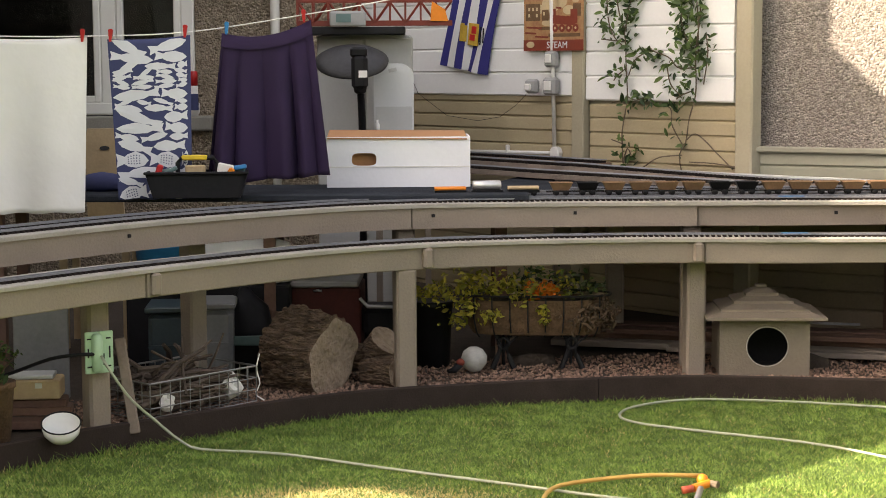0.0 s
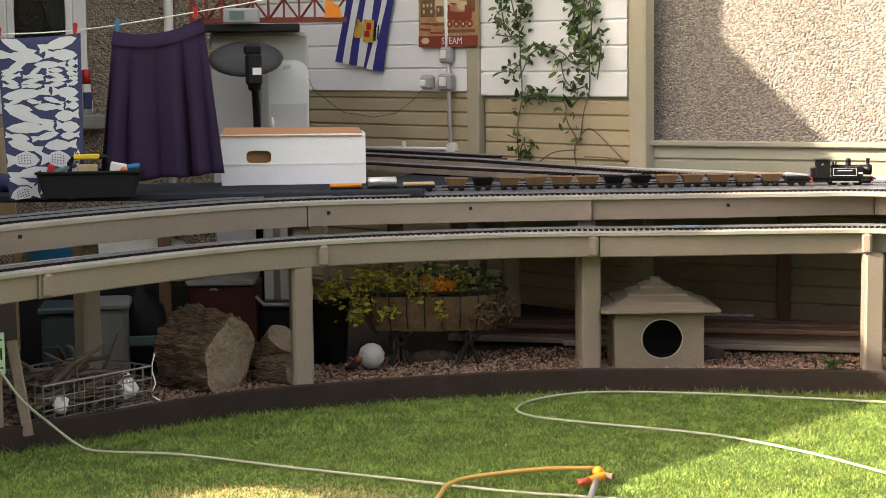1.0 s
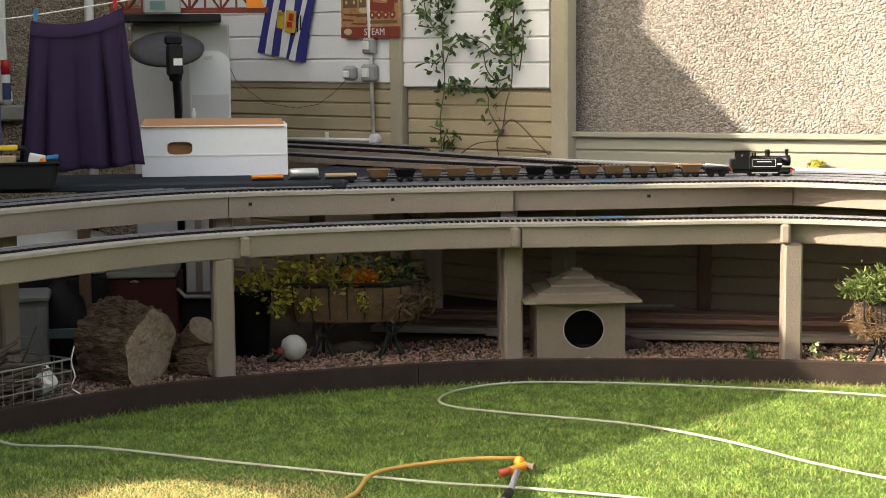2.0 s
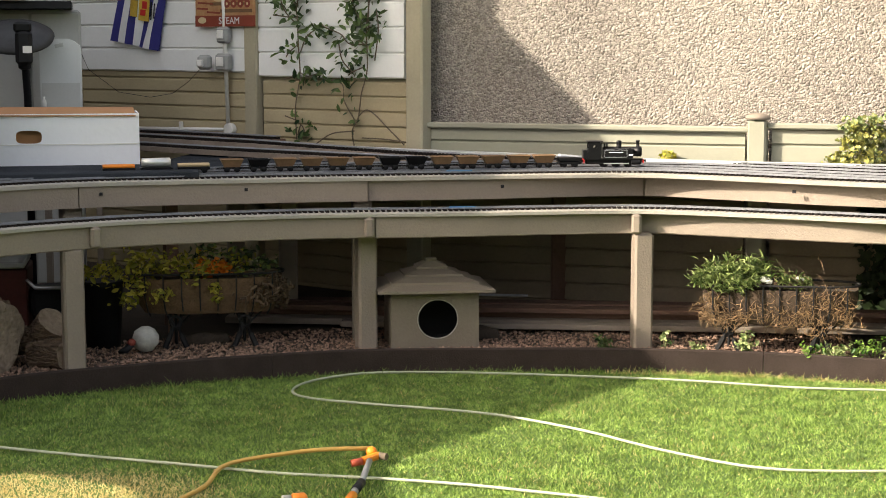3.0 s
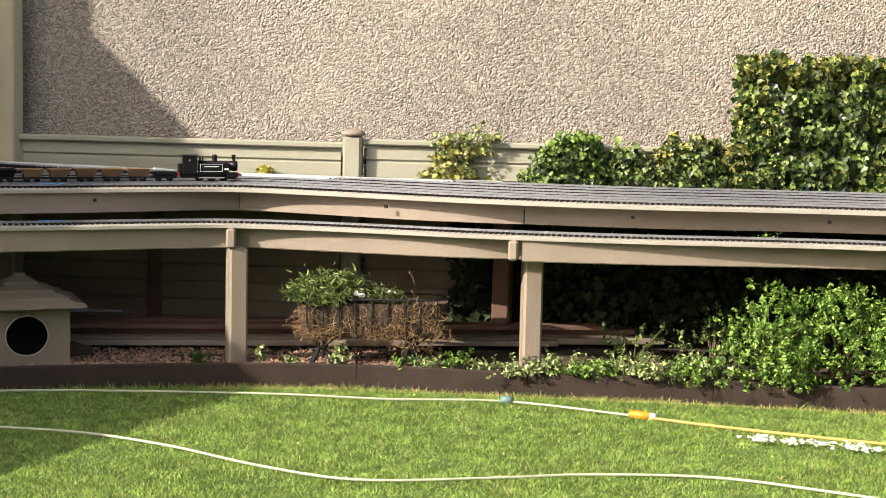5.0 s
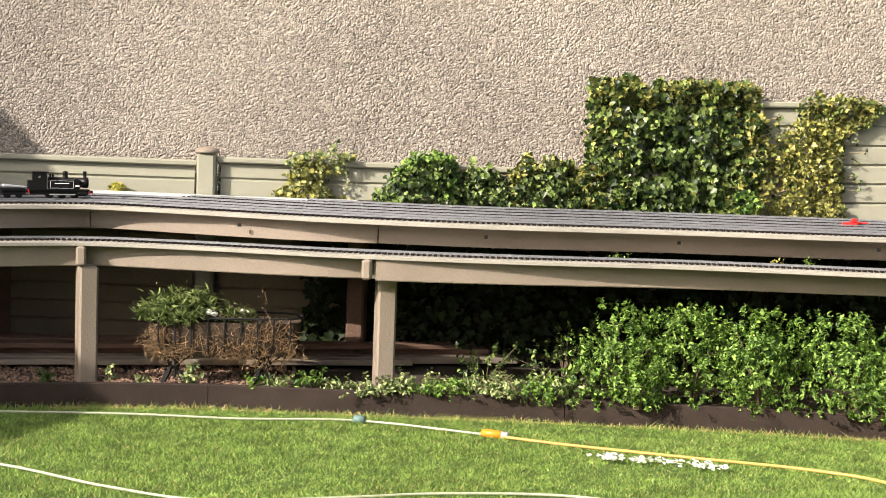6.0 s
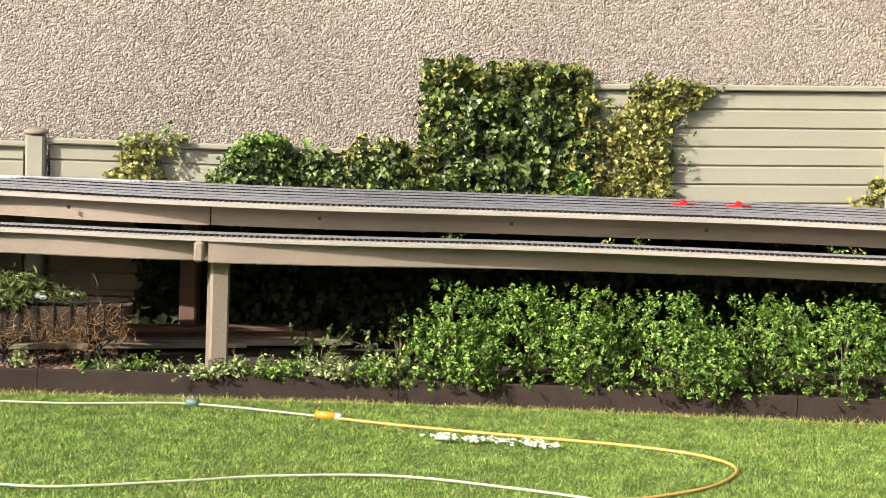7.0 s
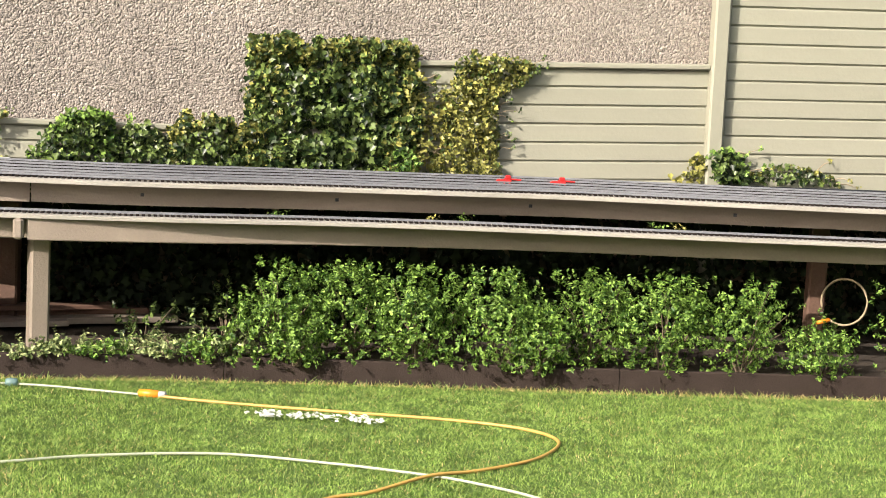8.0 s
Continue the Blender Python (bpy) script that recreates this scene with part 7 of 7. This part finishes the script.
root_tangle("tangled dry straw roots hanging from the trough", m2, [(-0.34, 0.25, 0.03, 1.2), (-0.34, 0.18, 0.03, 1.2), (-0.24, 0.17, 0.04, 0.9), (-0.14, 0.20, 0.05, 0.6), (-0.03, 0.22, 0.05, 0.7), (0.05, 0.17, 0.05, 0.9), (0.13, 0.22, 0.04, 0.9), (0.20, 0.27, 0.06, 0.9), (0.19, 0.13, 0.05, 0.8), (0.30, 0.23, 0.035, 0.7), (0.33, 0.17, 0.03, 0.5), (0.15, 0.325, 0.09, 0.5)], 80, 45)
bunch("daisies", "few white daisies in the trough", "flowers", m2, [(-0.07, -0.09, 0.36, 0.012, 1), (-0.18, -0.12, 0.31, 0.01, .8), (0.09, -0.06, 0.365, 0.01, .5)], 14, 0.03, PETAL, 46, 0.9, False)

# stacked planks under the far side
for i, (o, z, x0, x1, h) in enumerate(((0.30, 0.010, 0.6, 5.0, 0.035), (0.42, 0.045, 0.7, 4.9, 0.03), (0.36, 0.078, 0.9, 4.7, 0.028), (0.22, 0.012, 1.2, 4.4, 0.03), (0.52, 0.083, 0.8, 3.9, 0.028), (0.50, 0.012, 1.0, 4.2, 0.03))):
    p, q = np.array([x0, 9.72 - 0.30 * (x0 - 0.6) + o - 0.45]), np.array([x1, 9.72 - 0.30 * (x1 - 0.6) + o - 0.45])
    c = (p + q) / 2
    pk = thing("plank", "dark stained timber plank stacked on the ground", "plank", "planks stacked under the deck", at=(c[0], c[1], z))
    part("plank", Shape().box((c[0], c[1], z + h / 2), (np.linalg.norm(q - p), 0.13, h), math.degrees(math.atan2(q[1] - p[1], q[0] - p[0])), ch=0.004), PLANK if i % 3 else TAUPE, pk)
tline = np.array([(1.35 + 0.08 * i, 9.55 - 0.024 * i) for i in range(12)])
track(tline, 0.115, "short spare track panel lying on the stacked planks")

# ---- left corner under the deck ----
gb = thing("outdoor_socket_box", "pale green plastic cable box strapped to the post", "electrical box", at=(-1.44, 7.40, 0.36))
gm = pose(-1.468, 7.41, 0.338, 0, 0, 30)
part("back_plate", Shape().box((0, 0, 0), (0.125, 0.012, 0.18), 0, gm, 0.008), GREENBOX, gb)
part("spine", Shape().lathe([(0.012, -0.085), (0.024, -0.075), (0.026, 0), (0.024, 0.075), (0.012, 0.085)], 14, gm @ pose(-0.012, -0.012, 0)), GREENBOX, gb, smooth=True)
for x, z, w, h in ((-0.045, 0.06, 0.02, 0.006), (-0.045, -0.06, 0.02, 0.006), (0.04, 0.06, 0.02, 0.006), (0.04, -0.06, 0.02, 0.006), (0.045, 0.0, 0.006, 0.05), (-0.05, 0.0, 0.005, 0.04), (0.018, -0.03, 0.006, 0.05)):
    part("slot", Shape().box((0, 0, 0), (w, 0.004, h), 0, gm @ pose(x, -0.008, z)), BLACK_MATT, gb)
hz = thing("feed_hose", "black cable running into the green box", "hose", at=(-1.5, 7.4, 0.33))
part("hose", Shape().tube(spline([(-1.47, 7.38, 0.335), (-1.56, 7.36, 0.335), (-1.68, 7.4, 0.31), (-1.85, 7.5, 0.24), (-2.1, 7.6, 0.15)], 0.03), 0.008, 8), BLACK_MATT, hz, smooth=True)

wbk = thing("wire_basket", "galvanised wire basket full of sticks", "basket", at=(-1.1, 8.0, 0))
wm = pose(-1.25, 7.965, 0, 0, 0, 47)
w2, d2 = 0.31, 0.23
for z in (0.0, 0.055, 0.11, 0.165):
    r_ = 0.003 if z < 0.14 else 0.005
    part("hoop", Shape().tube([wm @ Vector(p) for p in ((-w2, -d2, z), (w2, -d2, z), (w2, d2, z), (-w2, d2, z), (-w2, -d2, z))], r_, 5), WIRE, wbk)
for i in range(12):
    x = -w2 + 2 * w2 * i / 11
    part("wire", Shape().tube([wm @ Vector(p) for p in ((x, -d2, 0.165), (x, -d2, 0.0), (x, d2, 0.0), (x, d2, 0.165))], 0.0028, 5), WIRE, wbk)
for i in range(9):
    y = -d2 + 2 * d2 * i / 8
    part("wire", Shape().tube([wm @ Vector(p) for p in ((-w2, y, 0.165), (-w2, y, 0.0), (w2, y, 0.0), (w2, y, 0.165))], 0.0028, 5), WIRE, wbk)
TWIG = mat("dry_twig", (0.135, 0.10, 0.08), 0.9, 0.45, 30.0, 0.5, 60, per_object=0.35)
sg = np.random.default_rng(17)
for i in range(130):
    a = sg.normal(-0.35, 0.8) if i < 122 else sg.uniform(0, 6.3)
    x, y, z = sg.uniform(-0.2, 0.2), sg.uniform(-0.2, 0.14), 0.012 + 0.155 * (i / 130)
    ln_ = sg.uniform(0.14, 0.34)
    tilt = sg.normal(0, 0.16) + (sg.uniform(0.3, 0.9) if i > 122 else 0)
    e = Vector((math.cos(a) * ln_ / 2, math.sin(a) * ln_ / 2 * 0.6, ln_ / 2 * math.sin(tilt)))
    mid_ = Vector((x, y, z + (0.05 if i > 118 else 0)))
    r_ = sg.uniform(0.006, 0.016)
    tw = thing("stick", "dry brown stick in the wire basket", "stick", "sticks in the wire basket", at=tuple(wm @ mid_))
    part("stick", Shape().tube([wm @ (mid_ - e), wm @ (mid_ + Vector((sg.normal(0, 0.012), sg.normal(0, 0.012), sg.normal(0, 0.012)))), wm @ (mid_ + e)], [r_, r_ * 0.9, r_ * 0.6], 6), TWIG, tw)
for x, y, z, r_ in ((0.20, -0.18, 0.07, 0.05), (-0.18, -0.19, 0.06, 0.035), (0.25, -0.1, 0.09, 0.04)):
    rg = thing("plastic_bag", "crumpled white plastic bag in the wire basket", "bag", "bags in the basket", at=tuple(wm @ Vector((x, y, z))))
    vs, fs = [], []
    for j in range(7):
        for i in range(12):
            p = Vector((math.sin(math.pi * j / 6) * math.cos(i * math.tau / 12), math.sin(math.pi * j / 6) * math.sin(i * math.tau / 12), math.cos(math.pi * j / 6)))
            vs.append(wm @ (Vector((x, y, z)) + p * r_ * (1 + 0.6 * noise.noise(p * 3 + Vector((x * 30, 0, 0))))))
    for j in range(6):
        fs += [(j * 12 + i, j * 12 + (i + 1) % 12, j * 12 + 12 + (i + 1) % 12, j * 12 + 12 + i) for i in range(12)]
    part("bag", Shape().add(vs, fs), PLASTIC_W, rg)
stake = thing("wooden_stake", "rough wooden stake leaning beside the post", "stake", at=(-1.36, 7.62, 0))
part("stake", Shape().box((0, 0, 0), (0.045, 0.025, 0.42), 0, pose(-1.375, 7.53, 0.17, -6, -9, 0), 0.004), TANPLANK, stake)
bowl = thing("enamel_bowl", "white enamel bowl with a dark rim tilted on the soil", "bowl", at=(-1.62, 7.33, 0))
bmx = pose(-1.605, 7.27, -0.004, 24, 4, 0)
part("bowl", Shape().lathe([(0.035, 0.0), (0.055, 0.006), (0.075, 0.034), (0.083, 0.078), (0.079, 0.078), (0.07, 0.034), (0.045, 0.012), (0.01, 0.01)], 32, bmx), ENAMEL, bowl, smooth=True)
part("rim", Shape().tube([bmx @ Vector((0.081 * math.cos(a), 0.081 * math.sin(a), 0.079)) for a in np.linspace(0, math.tau, 33)], 0.0035, 6, False), BLACK, bowl, "dark rim")
crate = thing("wooden_case", "flat yellow wooden case with a metal catch", "case", at=(-1.79, 7.62, 0))
part("body", Shape().box((-1.80, 7.60, 0.155), (0.26, 0.16, 0.085), 4, ch=0.006), PINE, crate)
part("lid", Shape().box((-1.80, 7.60, 0.208), (0.20, 0.13, 0.018), 4, ch=0.004), CAN, crate, "pale lid")
part("catch", Shape().box((-1.755, 7.515, 0.175), (0.03, 0.006, 0.022), 4), ALU, crate)
st_ = thing("timber_offcut", "dark timber offcuts stacked under the case", "timber", at=(-1.8, 7.6, 0))
for z, w_, y_ in ((0.015, 0.40, 7.50), (0.055, 0.34, 7.60), (0.09, 0.30, 7.60)):
    part("offcut", Shape().box((-1.80, y_, z), (w_, 0.12, 0.035), 6, ch=0.004), PLANK, st_)
pan = thing("grey_panel", "pale grey panel leaning upright under the deck", "panel", at=(-1.9, 8.3, 0))
part("panel", Shape().box((-1.90, 8.22, 0.21), (0.26, 0.02, 0.45), 0, ch=0.004), CLOUDY, pan)
pot = thing("plant_pot", "brown pot with a leafy green plant", "plant pot", at=(-1.90, 7.35, 0))
part("pot", Shape().lathe([(0.06, -0.01), (0.08, 0.22), (0.088, 0.225), (0.088, 0.25), (0.078, 0.25)], 20, pose(-1.87, 7.22, 0.0)), TERRACOTTA, pot, smooth=True)
shrub("potted_plant", "green leafy plant growing in the brown pot", "plant", (-1.87, 7.22, 0.24), (0.12, 0.1, 0.16), 160, 0.035, CLIMB, stems=8, seed=91)
for (x, y, w, d_, h, mt, lab) in ((-1.37, 8.75, 0.20, 0.3, 0.36, DIMTEAL, "dark faded teal plastic storage box"), (-1.17, 8.80, 0.22, 0.3, 0.37, CLOUDY, "clouded grey plastic storage box with a lid")):
    sb = thing("storage_box", lab, "storage box", "storage boxes", at=(x, y, 0))
    part("body", Shape().box((x, y, h / 2 - 0.02), (w, d_, h - 0.03), 3, ch=0.02), mt, sb)
    part("lid", Shape().box((x, y, h - 0.012), (w + 0.03, d_ + 0.03, 0.03), 3, ch=0.01), mt, sb)
    part("rib", Shape().box((x, y - d_ / 2 - 0.002, h * 0.45), (w * 0.9, 0.012, 0.02), 3), mt, sb)
sack = thing("black_sack", "black rubbish sack slumped on the ground", "sack", at=(-1.02, 8.95, 0))
part("sack", Shape().lathe([(0.10, -0.01), (0.15, 0.05), (0.145, 0.2), (0.12, 0.32), (0.05, 0.38), (0.02, 0.42)], 18, pose(-1.02, 8.95, 0), sy=0.8), BLACK_MATT, sack, smooth=True)
part("green_liner", Shape().box((-1.03, 8.80, 0.16), (0.22, 0.02, 0.05), 4, ch=0.008), TEAL, sack, "dark green strap")
cupb = thing("red_cupboard", "dark red wooden cupboard with a grey metal top", "cupboard", at=(-0.68, 9.35, 0))
part("body", Shape().box((-0.68, 9.35, 0.185), (0.50, 0.4, 0.40), -2, ch=0.008), DARKRED, cupb)
part("top", Shape().box((-0.62, 9.33, 0.405), (0.36, 0.42, 0.035), -2, ch=0.01), GREYPL, cupb, "grey metal top")
part("handle", Shape().tube([(-0.68, 9.12, 0.37), (-0.66, 9.11, 0.375), (-0.64, 9.12, 0.37)], 0.006, 6), ALU, cupb)
bq = thing("barbecue_tray", "black barbecue tray with a silver rim", "barbecue", at=(-0.36, 9.25, 0))
part("tray", Shape().box((-0.33, 9.28, 0.20), (0.22, 0.3, 0.14), 8, ch=0.02), BLACK_MATT, bq)
part("silver_rim", Shape().tube([(-0.44, 9.12, 0.33), (-0.40, 9.10, 0.29), (-0.22, 9.10, 0.285), (-0.2, 9.2, 0.30)], 0.010, 8), ALU, bq, smooth=True)
for x in (-0.41, -0.25):
    part("leg", Shape().box((x, 9.25, 0.06), (0.02, 0.02, 0.15)), BLACK_MATT, bq)
bn = thing("black_bin", "black plastic bin behind the post", "bin", at=(-0.05, 9.0, 0))
part("body", Shape().lathe([(0.085, -0.012), (0.105, 0.30), (0.115, 0.305), (0.115, 0.33), (0.10, 0.33)], 22, pose(-0.06, 9.02, 0)), BLACK_MATT, bn, smooth=True)
ball = thing("garden_ornament", "round white garden ornament with a red and black head", "ornament", at=(0.14, 8.72, 0))
part("body", Shape().lathe([(0.01, -0.065), (0.045, -0.05), (0.066, -0.01), (0.062, 0.03), (0.035, 0.058), (0.008, 0.066)], 20, pose(0.145, 8.72, 0.07, 0, 12, 0)), GREYPL2, ball, smooth=True)
part("head", Shape().lathe([(0.006, -0.02), (0.02, -0.01), (0.021, 0.008), (0.008, 0.02)], 14, pose(0.075, 8.66, 0.065)), REDLEAD, ball, "red head", True)
part("neck", Shape().tube([(0.075, 8.66, 0.055), (0.045, 8.65, 0.03), (0.01, 8.65, 0.02)], [0.018, 0.018, 0.008], 8), BLACK_MATT, ball, smooth=True)
# added black block: fills in for dark clutter and carries the bucket
cr = thing("black_crate", "large black block added for the dark clutter behind the storage boxes", "crate", at=(-1.2, 9.2, 0))
part("body", Shape().box((-1.22, 9.2, 0.2), (0.85, 0.34, 0.42), 0, ch=0.01), BLACK_MATT, cr)
tarp = thing("white_sheet", "pale plastic sheet bundled behind the deck", "sheet", at=(-1.0, 9.55, 0.5))
part("sheet", Shape().lathe([(0.26, -0.105), (0.30, 0.0), (0.24, 0.10), (0.08, 0.145), (0.01, 0.15)], 22, pose(-1.05, 9.2, 0.52), sy=0.45), COTTON, tarp, smooth=True)
bk = thing("blue_bucket", "bright blue plastic bucket behind the deck", "bucket", at=(-1.38, 9.1, 0))
part("bucket", Shape().lathe([(0.12, 0.0), (0.14, 0.20), (0.15, 0.205), (0.15, 0.24), (0.135, 0.24)], 22, pose(-1.46, 9.10, 0.41)), BLUE, bk, smooth=True)
cord = thing("string", "loop of thin white cord hanging by the log", "cord", at=(-0.87, 8.2, 0))
part("cord", Shape().tube(spline([(-0.86, 8.05, 0.22), (-0.875, 8.05, 0.15), (-0.86, 8.05, 0.08), (-0.88, 8.05, 0.03), (-0.84, 8.05, 0.0)], 0.02), 0.0035, 5), COTTON, cord)

# ---- on the lawn ----
HZ = Z_LAWN + 0.012


def hose(name, label, pts, r, material):
    ob = thing(name, label, "hose", at=(*pts[0][:2], Z_LAWN))
    pts = [p if len(p) == 3 else (*p, HZ) for p in pts]
    part("hose", Shape().tube(spline(pts, 0.05), r, 8), material, ob, smooth=True)
    return ob


hose("garden_hose", "pale garden hose running from the green box over the lawn", [(-1.45, 7.37, 0.31), (-1.40, 7.33, 0.24), (-1.33, 7.38, 0.12), (-1.24, 7.46, 0.01), (-1.15, 7.47, -0.07), (-1.05, 7.45), (-0.69, 7.34), (-0.2, 7.04), (0.26, 6.77), (0.63, 6.55), (1.03, 6.38), (1.44, 6.15), (2.0, 5.7), (2.3, 5.0)], 0.0062, HOSE_W)
hose("garden_hose", "pale garden hose snaking over the lawn", [(4.14, 6.98), (3.69, 7.49), (3.15, 7.72), (2.67, 8.0), (1.9, 8.32), (1.45, 8.45), (1.15, 8.46), (0.90, 8.31), (0.80, 8.10), (0.86, 7.93), (1.06, 7.78), (1.58, 7.45), (1.90, 7.07), (2.16, 6.6), (2.46, 6.25), (2.98, 6.11), (3.36, 6.04), (3.82, 5.84), (4.13, 5.5), (4.33, 5.21), (4.44, 5.0), (4.52, 4.66), (4.5, 4.2)], 0.0062, HOSE_W)
hose("orange_hose", "orange-yellow garden hose curving over the lawn", [(4.14, 6.98), (4.36, 6.69), (4.72, 6.3), (5.08, 5.93), (5.27, 5.62), (5.24, 5.36), (4.95, 5.17), (4.59, 5.12), (4.33, 5.10, HZ + 0.015), (4.01, 5.05), (3.81, 5.05), (3.3, 4.9), (2.6, 4.5)], 0.0075, HOSE_Y)
hose("orange_hose", "orange-yellow hose leading to the sprinkler", [(0.957, 6.693, -0.065), (0.760, 6.725, -0.070), (0.558, 6.703, -0.080), (0.412, 6.661, -0.090), (0.354, 6.595, -0.100), (0.295, 6.402, -0.110), (0.170, 6.201, -0.113), (-0.1, 5.7), (-0.3, 5.2)], 0.009, HOSE_Y)
cn = thing("hose_connector", "orange and grey hose connector on the lawn", "hose connector", at=(4.14, 6.98, Z_LAWN))
cm = pose(4.14, 6.985, HZ + 0.006, 0, 0, -48)
part("body", Shape().lathe([(0.012, -0.05), (0.019, -0.045), (0.021, 0.0), (0.019, 0.045), (0.012, 0.05)], 14, cm @ pose(0, 0, 0, 0, 90, 0)), ORANGE, cn, smooth=True)
part("collar", Shape().lathe([(0.017, 0), (0.017, 0.03), (0.012, 0.034)], 14, cm @ pose(0.05, 0, 0, 0, 90, 0)), GREYPL, cn, "grey collar", True)
cn = thing("hose_connector", "grey-green hose joint on the lawn", "hose connector", at=(3.69, 7.49, Z_LAWN))
cm = pose(3.69, 7.49, HZ + 0.006, 0, 0, -38)
part("body", Shape().lathe([(0.011, -0.03), (0.02, -0.026), (0.023, 0.0), (0.02, 0.026), (0.011, 0.03)], 14, cm @ pose(0, 0, 0, 0, 90, 0)), TEAL, cn, smooth=True)

TAPRED = mat("faded_red_plastic", (0.58, 0.10, 0.05), 0.45, 0.2, 20.0)
sp = thing("sprinkler", "orange and grey lawn sprinkler with a tubular spray arm", "sprinkler", at=(0.95, 6.7, Z_LAWN))
part("spike_base", Shape().tube([(0.911, 6.588, -0.065), (0.982, 6.647, -0.060)], 0.016, 10), ORANGE, sp)
part("ball_joint", Shape().lathe([(0.005, -0.023), (0.018, -0.016), (0.024, 0), (0.018, 0.016), (0.005, 0.023)], 18, pose(0.960, 6.667, -0.050)), ORANGE, sp, smooth=True)
part("tap", Shape().tube([(0.911, 6.588, -0.065), (0.868, 6.580, -0.070)], 0.015, 12), TAPRED, sp, "red tap", True)
part("end_cap", Shape().tube([(0.982, 6.647, -0.060), (1.013, 6.621, -0.060)], 0.014, 12), STEM, sp, "brown end cap")
part("spray_arm", Shape().tube([(0.936, 6.562, -0.060), (0.860, 6.255, -0.062)], 0.0125, 12), CLOUDY, sp, "grey tube", True)
part("grip", Shape().tube([(0.860, 6.255, -0.062), (0.820, 6.146, -0.064)], 0.017, 12), BLACK_MATT, sp, "black grip", True)
part("arm_collar", Shape().tube([(0.820, 6.146, -0.064), (0.803, 6.084, -0.064)], 0.014, 12), GREYPL, sp, smooth=True)
part("nozzle", Shape().tube([(0.803, 6.084, -0.064), (0.763, 5.966, -0.068)], 0.018, 12), ORANGE, sp, "orange nozzle", True)
cn = thing("hose_connector", "orange and grey hose end lying on the grass", "hose connector", at=(0.60, 6.09, Z_LAWN))
cm = pose(0.60, 6.12, HZ + 0.01, 0, 0, 10)
part("body", Shape().lathe([(0.014, -0.03), (0.024, -0.02), (0.024, 0.02), (0.014, 0.03)], 14, cm @ pose(0.02, 0, 0, 0, 90, 0)), ORANGE, cn, smooth=True)
part("collar", Shape().lathe([(0.02, 0), (0.02, 0.03)], 14, cm @ pose(-0.04, 0, 0, 0, 90, 0)), GREYPL, cn, smooth=True)

pg = np.random.default_rng(77)
k = 70
t_ = pg.uniform(0, 1, k)
pos = np.stack([4.33 + 0.43 * t_ + pg.normal(0, 0.025, k), 6.42 - 0.40 * t_ + pg.normal(0, 0.035, k) - 0.03, np.full(k, Z_LAWN + 0.03)], 1)
for j in range(9):
    i = pg.integers(0, k)
    fl = thing("fallen_blossom", "white blossom fallen on the grass", "blossom", "white blossoms on the lawn", at=tuple(pos[i]))
    sel = pos[j::9]
    q = np.repeat(sel, 5, 0) + pg.normal(0, 0.009, (len(sel) * 5, 3)) * (1, 1, 0.4)
    leaf_part("blossom", fl, q, unit(np.array([0, -0.2, 1]) + pg.normal(0, 0.3, q.shape)), 0.017, PETAL, slim=0.9, fold=0.05, rng=pg)

coil = thing("hose_coil", "pale thin hose looped in the shade under the deck", "hose", at=(6.75, 5.5, 0.4))
cx_, cy_ = 7.50, 5.67
pts = [(cx_ + 0.075 * math.cos(a), cy_ - 0.09 * math.cos(a), 0.350 + 0.122 * math.sin(a)) for a in np.linspace(-2.2, 3.6, 26)]
part("loop", Shape().tube(pts, 0.006, 8), DRYSTEM, coil, smooth=True)
part("connector", Shape().tube([pts[0], (pts[0][0] - 0.06, pts[0][1] + 0.04, pts[0][2] - 0.02)], 0.011, 10), ORANGE, coil, "orange connector", True)

# ---- last placing: the bed lies low behind the kerb, and the left corner stands a little further out ----
UNMOVED = ("railway_track", "track_board", "kerb", "tub_wagon", "flat_wagon", "steam_locomotive", "washing_line", "lower_railway_deck", "upper_railway_deck", "white_board")
for ob in list(scene.collection.objects):
    kind = ob.name.split(".")[0]
    x, y, z = ob.location
    bearing, reach = math.degrees(math.atan2(x, y)), math.hypot(x, y)
    if ob.parent is not None or ob.type != "EMPTY" or not 6.0 < reach < 10.2 or kind in UNMOVED or "wall" in kind:
        continue
    if bearing < 8:
        ob.location.x -= min(1, (8 - bearing) / 20) * (0.134 - 0.01267 * reach)
    if -0.05 < z < 0.62 and reach < 9.75 and kind not in ("trestle_table", "garden_chair", "fence_post"):
        ob.location.z -= 0.018
    if kind == "sprinkler":
        ob.location.z -= 0.025
